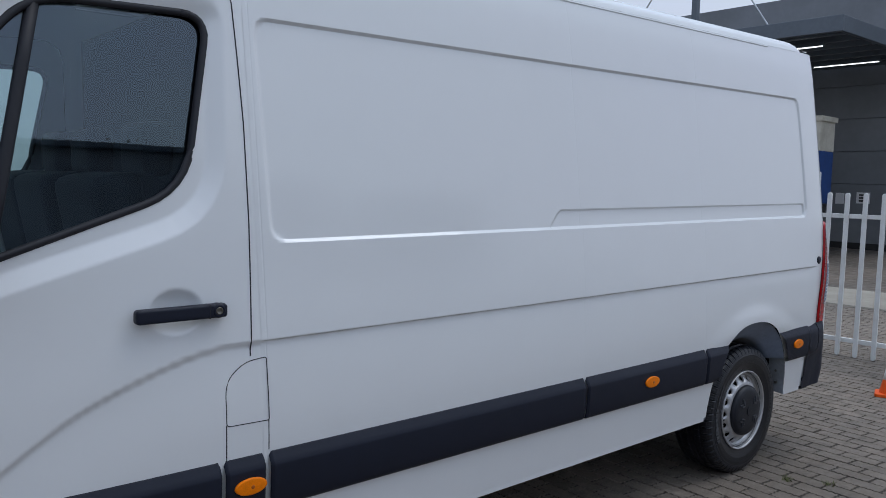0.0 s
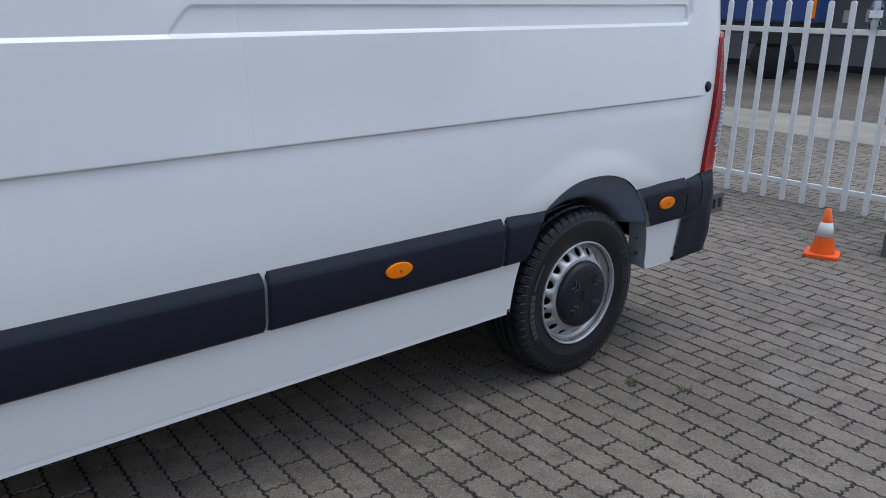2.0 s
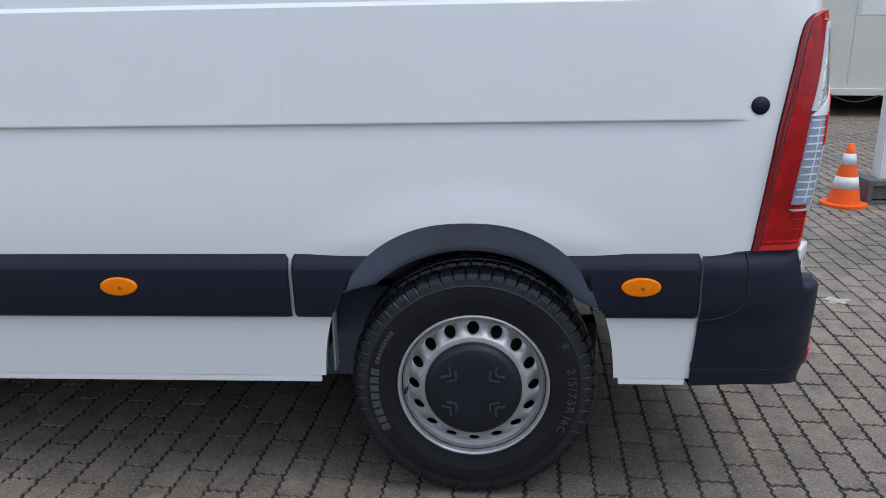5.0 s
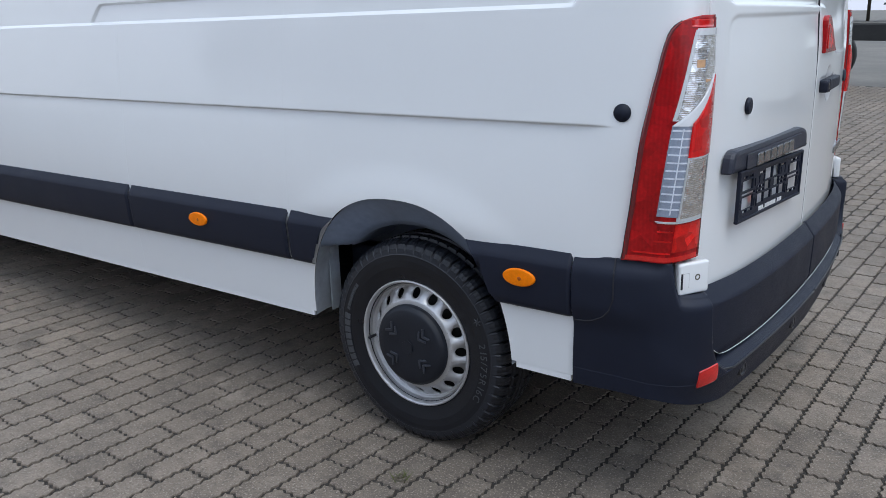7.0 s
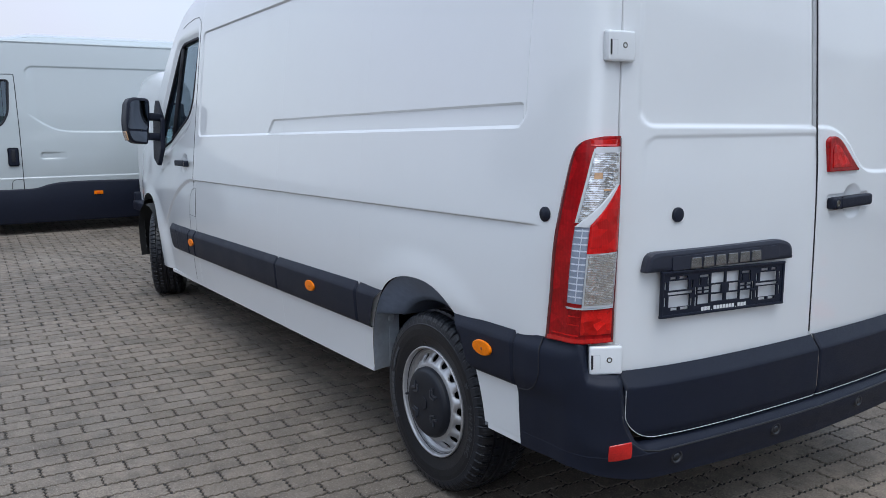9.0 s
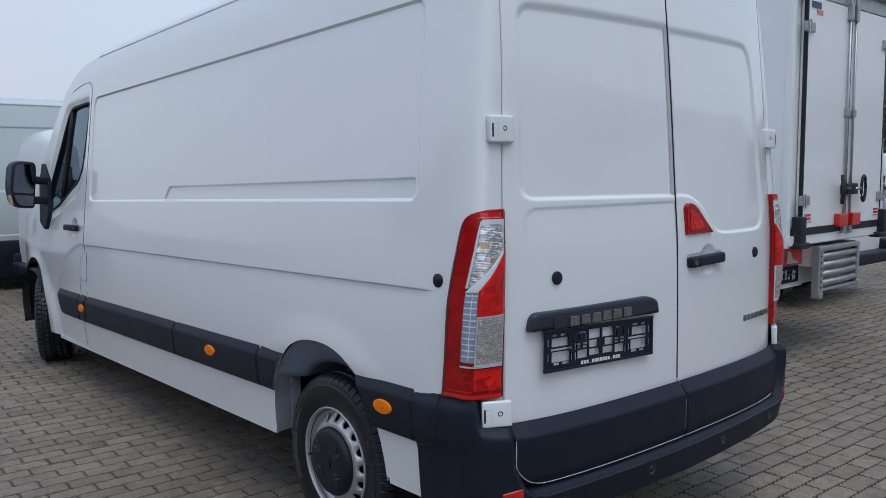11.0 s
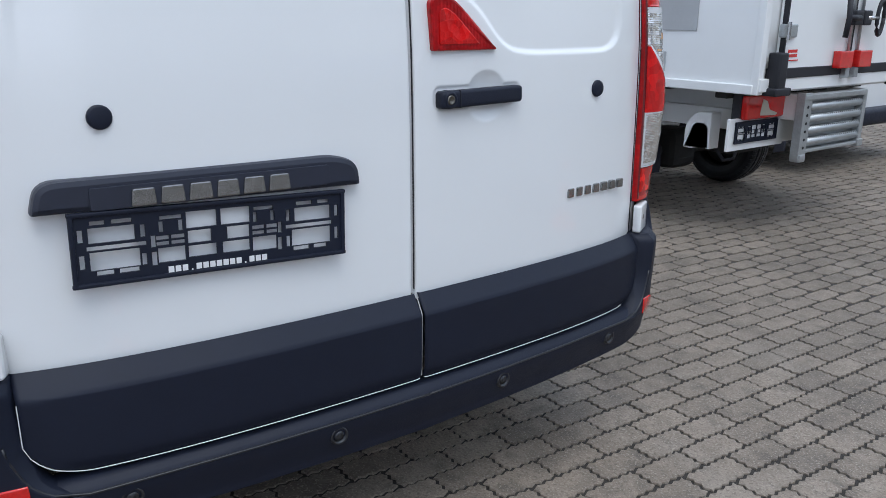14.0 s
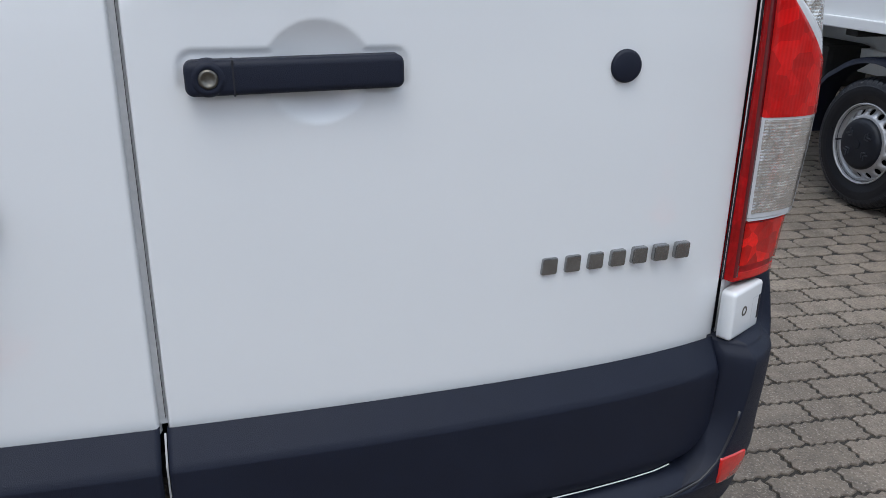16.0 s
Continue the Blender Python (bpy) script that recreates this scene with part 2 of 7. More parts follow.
def stain(m, dark, light):
    """Large damp stains and pale scuffs laid over paving by place, not by block."""
    n, l = m.node_tree.nodes, m.node_tree.links
    b = n["Principled BSDF"]
    src = b.inputs["Base Color"].links[0].from_socket
    geo = n.new("ShaderNodeNewGeometry")
    for sc, detail, lo, hi, amount, col in ((0.42, 7, 0.44, 0.66, 0.62, dark), (2.6, 9, 0.54, 0.70, 0.60, dark), (9.0, 8, 0.52, 0.70, 0.55, dark), (1.7, 8, 0.58, 0.72, 0.45, light), (6.0, 9, 0.60, 0.74, 0.45, light), (95.0, 4, 0.50, 0.70, 0.60, dark), (150.0, 3, 0.56, 0.68, 0.75, light)):
        t = n.new("ShaderNodeTexNoise")
        t.inputs["Scale"].default_value, t.inputs["Detail"].default_value = sc, detail
        l.new(geo.outputs["Position"], t.inputs["Vector"])
        r = n.new("ShaderNodeMapRange")
        r.inputs[1].default_value, r.inputs[2].default_value, r.inputs[3].default_value, r.inputs[4].default_value = lo, hi, 0, amount
        l.new(t.outputs["Fac"], r.inputs[0])
        mx = n.new("ShaderNodeMix")
        mx.data_type = "RGBA"
        mx.inputs["B"].default_value = (*col, 1)
        l.new(r.outputs[0], mx.inputs["Factor"])
        l.new(src, mx.inputs["A"])
        src = mx.outputs["Result"]
    l.new(src, b.inputs["Base Color"])


stain(PAVER, (0.075, 0.063, 0.052), (0.345, 0.297, 0.247))
JOINT = mat("dark_joint_sand", (0.032, 0.028, 0.024), 0.95, vary=0.35, scale=30, bump=0.8, bump_scale=300)
YARD = mat("worn_yard_surface", (0.15, 0.138, 0.12), 0.85, vary=0.2, scale=1.2, bump=0.5, bump_scale=40, dirt=(0.08, 0.075, 0.068), dirt_scale=0.2, dirt_amount=0.6)
CONCRETE = mat("stained_concrete", (0.33, 0.30, 0.25), 0.85, vary=0.15, scale=1.5, bump=0.4, bump_scale=60, dirt=(0.16, 0.14, 0.11), dirt_scale=0.7, dirt_amount=0.6)
GREY_BLOCK = mat("grey_concrete_block", (0.12, 0.118, 0.115), 0.9, vary=0.25, scale=12, bump=0.8, bump_scale=90)
MUD = mat("wet_brown_ground", (0.15, 0.12, 0.095), 0.6, vary=0.35, scale=0.6, bump=0.6, bump_scale=20, dirt=(0.07, 0.06, 0.05), dirt_scale=0.35, dirt_amount=0.8, rough_vary=0.2)
CLAD = mat("grey_cladding_panel", (0.19, 0.20, 0.215), 0.45, vary=0.08, scale=0.8, dirt=(0.09, 0.095, 0.10), dirt_scale=0.5, dirt_amount=0.4)
CANOPY = mat("anthracite_canopy_metal", (0.10, 0.12, 0.145), 0.45, vary=0.12, scale=1.5)
FENCE = mat("white_painted_steel", (0.74, 0.74, 0.72), 0.4, vary=0.06, scale=8, dirt=(0.45, 0.43, 0.38), dirt_scale=9, dirt_amount=0.25)
ORANGE = mat("orange_cone_plastic", (0.93, 0.125, 0.012), 0.5, vary=0.10, scale=14, dirt=(0.45, 0.12, 0.05), dirt_scale=9, dirt_amount=0.2, spec=0.3)
BAND = mat("white_reflective_band", (0.72, 0.72, 0.70), 0.4, vary=0.08, scale=30)
BLUE = mat("blue_tarpaulin", (0.012, 0.05, 0.19), 0.45, vary=0.2, scale=1.2, bump=0.3, bump_scale=5)
CREAM = mat("weathered_cream_panel", (0.52, 0.49, 0.41), 0.6, vary=0.12, scale=2, dirt=(0.30, 0.26, 0.20), dirt_scale=2.5, dirt_amount=0.6)
GALV = mat("galvanised_steel", (0.42, 0.44, 0.45), 0.42, metal=0.7, vary=0.18, scale=14, bump=0.1)
VAN_GREY = mat("pale_grey_van_paint", (0.50, 0.54, 0.545), 0.32, coat=1.0, vary=0.006, scale=0.8)
GRP = mat("white_grp_panel", (0.79, 0.80, 0.80), 0.35, vary=0.02, scale=1.0, coat=0.3)
PANEL_GREY = mat("pale_grey_panel", (0.40, 0.41, 0.42), 0.5, vary=0.04, scale=6)
OFFWHITE = mat("off_white_cabin_panel", (0.60, 0.59, 0.54), 0.5, vary=0.06, scale=1.2, dirt=(0.42, 0.40, 0.35), dirt_scale=0.8, dirt_amount=0.3)
GREEN = mat("dark_foliage", (0.042, 0.060, 0.052), 0.7, vary=0.5, scale=3, rand=0.35)
BARK = mat("bark", (0.07, 0.055, 0.04), 0.9, vary=0.3, scale=10, bump=0.8, bump_scale=40)

# ---------------------------------------------------------------- mesh tools


def finish(name, bm, material, parent=None, label="", smooth=True, m=None):
    me = bpy.data.meshes.new(name)
    bmesh.ops.recalc_face_normals(bm, faces=bm.faces)
    bm.to_mesh(me)
    bm.free()
    for p in me.polygons:
        p.use_smooth = smooth
    if material:
        me.materials.append(material)
    ob = new(name, me)
    if m is not None:
        ob.matrix_basis = m
    if parent is not None:
        ob.parent = parent
    if label:
        ob["label"] = label
    return ob


def part(name, bm, material, parent, label="", smooth=False, m=None):
    return finish(name, bm, material, parent, label, smooth, m)


def empty(name, label, category, group="", m=None):
    ob = new(name)
    ob.empty_display_size = 0.2
    if m is not None:
        ob.matrix_basis = m
    return tagged(ob, label, category, group)


def bm_box(size, at=(0, 0, 0), bevel=0.0, seg=2, rot=(0, 0, 0)):
    bm = bmesh.new()
    bmesh.ops.create_cube(bm, size=1.0, matrix=Matrix.Diagonal((*size, 1)))
    if bevel:
        bmesh.ops.bevel(bm, geom=bm.edges[:], offset=bevel, segments=seg, affect="EDGES", profile=0.6)
    bm.transform(pose(*at, *rot))
    return bm


def join(*bms):
    """Joins bmeshes into the first."""
    out = bms[0]
    for b in bms[1:]:
        me = bpy.data.meshes.new("tmp")
        b.to_mesh(me)
        b.free()
        out.from_mesh(me)
        bpy.data.meshes.remove(me)
    return out


def bm_revolve(profile, n=48, axis="y", wave=None):
    """Turns (radius, along) points about the axis; wave(i, angle) changes the radius."""
    bm = bmesh.new()
    rows = []
    for k in range(n):
        a = 2 * math.pi * k / n
        row = []
        for i, (r, h) in enumerate(profile):
            rr = r + (wave(i, k) if wave else 0)
            c, s = rr * math.cos(a), rr * math.sin(a)
            row.append(bm.verts.new({"y": (c, h, s), "z": (c, s, h), "x": (h, c, s)}[axis]))
        rows.append(row)
    for k in range(n):
        p, q = rows[k], rows[(k + 1) % n]
        for i in range(len(profile) - 1):
            bm.faces.new((p[i], p[i + 1], q[i + 1], q[i]))
    return bm


def bm_disc(r, h0, h1, n=32, axis="y", bevel=0.0):
    """A closed round plate or bar between h0 and h1 along the axis."""
    b = min(bevel, r * 0.6)
    s = 1 if h1 > h0 else -1
    return bm_revolve([(1e-4, h0), (r, h0), (r, h1 - s * b), (r - b * 0.3, h1 - s * b * 0.3), (r - b, h1), (1e-4, h1)], n, axis)


def bm_tube(points, r, n=8):
    """A round bar along points."""
    bm = bmesh.new()
    pts = [Vector(p) for p in points]
    rings = []
    for i, p in enumerate(pts):
        d = (pts[min(i + 1, len(pts) - 1)] - pts[max(i - 1, 0)]).normalized()
        a = d.orthogonal().normalized()
        if abs(d.z) < 0.95:
            a = d.cross(Vector((0, 0, 1))).normalized()
        b = d.cross(a)
        rings.append([bm.verts.new(p + r * (math.cos(2 * math.pi * k / n) * a + math.sin(2 * math.pi * k / n) * b)) for k in range(n)])
    for p, q in zip(rings, rings[1:]):
        for k in range(n):
            bm.faces.new((p[k], p[(k + 1) % n], q[(k + 1) % n], q[k]))
    bm.faces.new(rings[0][::-1])
    bm.faces.new(rings[-1])
    return bm


def bm_grid(us, vs, f, keep=None, snap=None):
    """A sheet of quads over us x vs; keep(u, v) tells which corners stay, snap(u, v) pulls the other corners of kept quads to the edge."""
    us, vs = ([a[0]] + [q for p, q in zip(a, a[1:]) if abs(q - p) > 1e-5] for a in (list(us), list(vs)))
    bm = bmesh.new()
    ok = [[keep is None or keep(u, v) for v in vs] for u in us]
    made = {}

    def vert(i, j):
        if (i, j) not in made:
            u, v = us[i], vs[j]
            if not ok[i][j] and snap:
                u, v = snap(u, v)
            made[i, j] = bm.verts.new(f(u, v))
        return made[i, j]

    for i in range(len(us) - 1):
        for j in range(len(vs) - 1):
            if any(ok[a][b] for a in (i, i + 1) for b in (j, j + 1)):
                if snap or all(ok[a][b] for a in (i, i + 1) for b in (j, j + 1)):
                    bm.faces.new((vert(i, j), vert(i + 1, j), vert(i + 1, j + 1), vert(i, j + 1)))
    return bm


def bm_plate(outline, depth, bevel=0.0, seg=2):
    """A flat outline of (a, b) points in the xz plane, made depth thick towards -y (front at y = -depth)."""
    bm = bmesh.new()
    vs = [bm.verts.new((a, 0, b)) for a, b in outline]
    f = bm.faces.new(vs)
    r = bmesh.ops.extrude_face_region(bm, geom=[f])
    top = [v for v in r["geom"] if isinstance(v, bmesh.types.BMVert)]
    bmesh.ops.translate(bm, verts=top, vec=(0, -depth, 0))
    if bevel:
        tops = set(top)
        es = [e for e in bm.edges if e.verts[0] in tops and e.verts[1] in tops]
        bmesh.ops.bevel(bm, geom=es, offset=bevel, segments=seg, affect="EDGES", profile=0.6)
    return bm


def round_rect(x0, z0, x1, z1, r, n=5):
    pts = []
    for cx, cz, a0 in ((x1 - r, z1 - r, 0), (x0 + r, z1 - r, 90), (x0 + r, z0 + r, 180), (x1 - r, z0 + r, 270)):
        for k in range(n + 1):
            a = radians(a0 + 90 * k / n)
            pts.append((cx + r * math.cos(a), cz + r * math.sin(a)))
    return pts


def sstep(a, b, x):
    t = min(1.0, max(0.0, (x - a) / (b - a)))
    return t * t * (3 - 2 * t)


def curve1(table):
    """A smooth function through (x, y) pairs."""
    xs, ys = zip(*table)
    ms = []
    for i in range(len(xs)):
        a, b = max(i - 1, 0), min(i + 1, len(xs) - 1)
        ms.append((ys[b] - ys[a]) / (xs[b] - xs[a]))

    def f(x):
        if x <= xs[0]:
            return ys[0]
        if x >= xs[-1]:
            return ys[-1]
        i = 0
        while x > xs[i + 1]:
            i += 1
        h = xs[i + 1] - xs[i]
        t = (x - xs[i]) / h
        return (1 + 2 * t) * (1 - t) ** 2 * ys[i] + t * (1 - t) ** 2 * h * ms[i] + t * t * (3 - 2 * t) * ys[i + 1] + t * t * (t - 1) * h * ms[i + 1]
    return f


def steps(a, b, d):
    n = max(1, int(math.ceil(abs(b - a) / d)))
    return [a + (b - a) * k / n for k in range(n + 1)]


def in_poly(poly, x, y):
    c = False
    for (x0, y0), (x1, y1) in zip(poly, poly[1:] + poly[:1]):
        if (y0 > y) != (y1 > y) and x < (x1 - x0) * (y - y0) / (y1 - y0) + x0:
            c = not c
    return c


def near_poly(poly, x, y):
    """The nearest point of the outline."""
    best = None
    for (x0, y0), (x1, y1) in zip(poly, poly[1:] + poly[:1]):
        dx, dy = x1 - x0, y1 - y0
        t = max(0, min(1, ((x - x0) * dx + (y - y0) * dy) / (dx * dx + dy * dy + 1e-12)))
        px, py = x0 + t * dx, y0 + t * dy
        d = (px - x) ** 2 + (py - y) ** 2
        if best is None or d < best[0]:
            best = (d, px, py)
    return best[1], best[2]


def round_poly(pts, rs, n=6):
    """An outline with each corner rounded by its own radius."""
    out = []
    for i, p in enumerate(pts):
        a, b, c = Vector(pts[i - 1]), Vector(p), Vector(pts[(i + 1) % len(pts)])
        r = rs[i]
        if r == 0:
            out.append(tuple(b))
            continue
        u, v = (a - b).normalized(), (c - b).normalized()
        p0, p2 = b + u * min(r, (a - b).length * 0.48), b + v * min(r, (c - b).length * 0.48)
        for k in range(n + 1):
            t = k / n
            q = p0 * (1 - t) ** 2 + b * 2 * t * (1 - t) + p2 * t * t
            out.append((q.x, q.y))
    return out

# ---------------------------------------------------------------- the white van
RAKE = -1.27
van = empty("van", "white long-wheelbase panel van with black plastic trim, parked on block paving", "van", m=pose(0, 0, 0.012, 0, RAKE, 0))

half_width = curve1([(0.30, 0.985), (0.40, 0.995), (0.60, 1.012), (0.80, 1.020), (1.00, 1.018), (1.13, 1.008), (1.40, 0.982), (1.75, 0.942), (2.07, 0.900), (2.25, 0.872), (2.36, 0.845)])
rear_x = curve1([(0.30, 0.965), (0.65, 0.975), (1.20, 0.978), (1.40, 0.968), (1.80, 0.948), (2.15, 0.924), (2.36, 0.900), (2.46, 0.86)])
CREASE = 1.10


def arch_f(x, z, cx=0.0):
    return (abs(x - cx) / 0.405) ** 2.35 + (max(0.0, z - 0.33) / 0.509) ** 2.35


def in_arch(x, z, cx=0.0):
    return arch_f(x, z, cx) < 1


def snap_arch(x, z, cx=0.0):
    k = arch_f(x, z, cx) ** (-1 / 2.35) if arch_f(x, z, cx) > 1e-6 else 1
    return cx + (x - cx) * k, 0.33 + (z - 0.33) * (k if z > 0.33 else 1)


def rr_dist(x, z, x0, z0, x1, z1, r):
    """Signed distance to a rounded rectangle: negative inside."""
    qx, qz = abs(x - (x0 + x1) / 2) - (x1 - x0) / 2 + r, abs(z - (z0 + z1) / 2) - (z1 - z0) / 2 + r
    return math.hypot(max(qx, 0), max(qz, 0)) + min(max(qx, qz), 0) - r


def ramp(a, b, x):
    """A straight chamfer from 0 at a to 1 at b."""
    return min(1.0, max(0.0, (x - a) / (b - a)))


SEAMS = (-2.897, -1.408, -0.477)


def side_relief(x, z):
    """How far the pressed side panel stands out."""
    d = 0.0
    sk = 0.02 * (z - 1.40) / 0.67
    d -= 0.0085 * (1 - ramp(-0.0055, 0.0055, rr_dist(x + sk, z, -2.86, 1.395, 0.605, 2.075, 0.05)))
    xr = x - 0.9 * (z - 1.43) if x < -1.0 else x
    d -= 0.008 * (1 - ramp(-0.004, 0.004, rr_dist(xr, z, -1.57, 1.392, 0.585, 1.468, 0.016))) * ramp(1.3895, 1.4005, z)
    for sx in SEAMS:
        d -= 0.0010 * max(0.0, 1 - abs(x - sx) / 0.004)
    fade = 1 - sstep(0.60, 0.68, x)
    if z < CREASE:
        d -= fade * 0.010 * (1 - sstep(0.0, 0.30, CREASE - z)) * sstep(0.0, 0.006, CREASE - z)
    flare = math.hypot(x * 0.9, (z - 0.36))
    d += 0.010 * (1 - sstep(0.47, 0.60, flare)) * sstep(0.7, 0.8, z)
    return d


def gap_y(z):
    """Half the distance between the outer joints of the rear doors."""
    return min(0.878 - 0.012 * (z - 0.70) - 0.030 * sstep(1.1, 2.1, z), half_width(z) - 0.012)


def plan_corner(s, w, r, g, z):
    """The rear corner in plan: a wide bend low down, a tighter one from the lamp's top upwards."""
    k, q = (0.978 - r) * 1.2, sstep(0.80, 1.20, z)
    p1x = (0.80 - k) * (1 - q) + (0.86 - 0.9 * (0.972 - r)) * q
    p2x = (r - 0.118 - 0.5 * k) * (1 - q) + (r - 0.062) * q
    p = ((0.60, -w), (p1x, -w), (p2x, -g - (0.62 + 0.25 * q) * (w - g)), (r - 0.060 * g * g - 0.036 * (g / 0.878) ** 6, -g))
    c = ((1 - s) ** 3, 3 * s * (1 - s) ** 2, 3 * s * s * (1 - s), s ** 3)
    return sum(a * q[0] for a, q in zip(c, p)), sum(a * q[1] for a, q in zip(c, p))


U_GAP = 1.02


def shell(u, z, off=0.0):
    """The body side (u = x up to 0.6) and the rounded rear corner (u up to 1.02)."""
    w, r = half_width(z), rear_x(z)
    if u <= 0.60:
        return Vector((u, -w - side_relief(u, z) - off, z))
    s = min(1.0, (u - 0.60) / (U_GAP - 0.60))
    g = gap_y(z)
    x, y = plan_corner(s, w, r, g, z)
    x2, y2 = plan_corner(min(1, s + 0.01), w, r, g, z)
    x1, y1 = plan_corner(max(0, s - 0.01), w, r, g, z)
    t = Vector((x2 - x1, y2 - y1)).normalized()
    o = side_relief(u, z) * (1 - sstep(0.66, 0.75, u)) + off
    return Vector((x + t.y * o, y - t.x * o, z))


LAMP_FRONT = curve1([(0.757, 0.729), (0.783, 0.734), (0.883, 0.742), (0.983, 0.740), (1.083, 0.738), (1.182, 0.748), (1.232, 0.759), (1.282, 0.771), (1.322, 0.787), (1.341, 0.807), (1.352, 0.839), (1.3585, 0.885), (1.362, 0.935)])


def lamp_left(z):
    """The slanted front edge of the tail lamp, as u."""
    return LAMP_FRONT(z)


xs_side = sorted(set([sx + dx for sx in SEAMS for dx in (-0.0045, -0.004, 0.0, 0.004, 0.0045)] + steps(-2.915, -2.80, 0.005) + steps(-2.80, -1.60, 0.03) + steps(-1.60, -1.50, 0.004) + steps(-1.50, -0.46, 0.03) + steps(-0.46, 0.46, 0.0115) + steps(0.46, 0.54, 0.02) + steps(0.54, 0.63, 0.004) + steps(0.638, 0.72, 0.008) + steps(0.72, U_GAP, 0.015)))
zs_side = sorted(set(steps(0.385, 0.85, 0.012) + steps(0.85, 1.06, 0.02) + steps(1.06, 1.092, 0.008) + steps(1.092, 1.10, 0.002) + steps(1.10, 1.116, 0.004) + steps(1.116, 1.38, 0.02) + [1.386, 1.3886, 1.3895, 1.3904, 1.3996, 1.4005, 1.4014, 1.405] + steps(1.415, 1.455, 0.01) + [1.461, 1.4632, 1.464, 1.4648, 1.4712, 1.472, 1.4728, 1.476] + steps(1.49, 2.045, 0.03) + [2.063, 2.0686, 2.0695, 2.0704, 2.0796, 2.0805, 2.0814, 2.086] + steps(2.10, 2.36, 0.02)))
part("body_side", bm_grid(xs_side, zs_side, shell, keep=lambda u, z: not in_arch(u, z), snap=snap_arch), PAINT, van, "white pressed steel body side with swage lines", smooth=True)
far_side = bm_grid(steps(-2.915, 0.6, 0.12) + steps(0.63, U_GAP, 0.03), steps(0.385, 2.36, 0.04), lambda u, z: shell(u, z) * Vector((1, -1, 1)), keep=lambda u, z: not in_arch(u, z), snap=snap_arch)
part("body_side", far_side, PAINT, van, smooth=True)

# roof, with its rounded gutter edges, closed towards the rear
roof_h = curve1([(0.0, 2.485), (0.5, 2.470), (0.70, 2.448), (0.80, 2.415), (0.835, 2.385), (0.845, 2.36)])


def roof_pt(x, y):
    end = rear_x(2.36) - 0.058
    drop = 0.11 * sstep(end - 0.22, end + 0.02, x) ** 1.5 + (0.03 * sstep(-2.6, -3.4, x) if x < -2.6 else 0)
    rib = 0.004 * math.sin(abs(y) * 22) * (1 - sstep(0.55, 0.7, abs(y)))
    z = roof_h(abs(y)) + rib
    return Vector((x, y, max(z - drop, min(z, 2.355))))


ys_roof = [-0.846, -0.843, -0.838, -0.83, -0.82, -0.80, -0.77, -0.73] + steps(-0.68, 0.68, 0.04) + [0.73, 0.77, 0.80, 0.82, 0.83, 0.838, 0.843, 0.846]
part("roof", bm_grid(steps(-2.915, 0.5, 0.15) + steps(0.53, 0.842, 0.03), ys_roof, roof_pt), PAINT, van, "white ribbed steel roof", smooth=True)
for side in (-1, 1):
    part("gutter", bm_tube([(-2.9 + 0.2 * k, side * 0.846, 2.352) for k in range(17)] , 0.005, 6), PAINT, van)

# closing floor and inner walls, so that no light passes through
part("underbody", join(bm_box((3.3, 1.93, 0.04), (-2.08, 0, 0.415)), bm_box((0.5, 1.2, 0.04), (0.68, 0, 0.57)), bm_box((4.95, 1.3, 0.06), (-2.225, 0, 0.42), 0.01), bm_box((0.12, 1.3, 0.14), (0, 0, 0.35), 0.02), bm_box((1.6, 0.12, 0.16), (-1.8, 0.25, 0.32), 0.02), bm_box((0.5, 0.5, 0.2), (-2.6, -0.3, 0.33), 0.03), bm_box((4.3, 0.08, 0.12), (-1.75, -0.62, 0.36), 0.01), bm_box((4.3, 0.08, 0.12), (-1.75, 0.62, 0.36), 0.01)), UNDER, van, "dark dusty underbody")
part("bulkhead", bm_box((0.03, 1.72, 1.75), (-2.86, 0, 1.33)), FABRIC, van, "dark cab bulkhead")
part("inner_lining", join(bm_box((3.3, 0.02, 1.1), (-1.1, -0.84, 1.45)), bm_box((3.3, 0.02, 1.1), (-1.1, 0.84, 1.45)), bm_box((0.02, 1.5, 1.6), (0.72, 0, 1.30))), UNDER, van)
# rocker fold along the lower edge
part("sill_fold", join(*[bm_box((b - a, 0.012, 0.024), ((a + b) / 2, -0.986, 0.376), 0.003) for a, b in ((-3.7, -0.418), (0.418, 0.60))]), PAINT, van)


# ---- rear doors
SEAL_GREY = mat("grey_door_seal", (0.50, 0.51, 0.52), 0.6, vary=0.1, scale=20)


def rear_pt(y, z, off=0.0):
    return Vector((rear_x(z) - 0.060 * y ** 2 - 0.036 * min(1.05, abs(y) / 0.878) ** 6 + off, y, z))


def left_relief(y, z):
    up = rr_dist(y, z, -0.805, 1.388 - 0.012 * (y + 0.69), 0.06, 2.02, 0.055)
    lo = rr_dist(y, z, -0.79, 0.60, 0.06, 1.356, 0.05)
    return -0.010 * (1 - sstep(-0.008, 0.006, up)) - 0.004 * (1 - sstep(-0.006, 0.008, lo)) * sstep(1.10, 1.34, z)


TRI = round_poly([(-0.06, 1.381), (0.10, 1.378), (0.19, 1.335), (0.285, 1.226), (0.38, 1.216), (0.70, 1.216), (0.752, 1.27), (0.70, 1.94), (0.64, 2.01), (-0.06, 2.01)], [0, 0.05, 0.06, 0.06, 0.04, 0.06, 0.06, 0.06, 0.04, 0], 5)


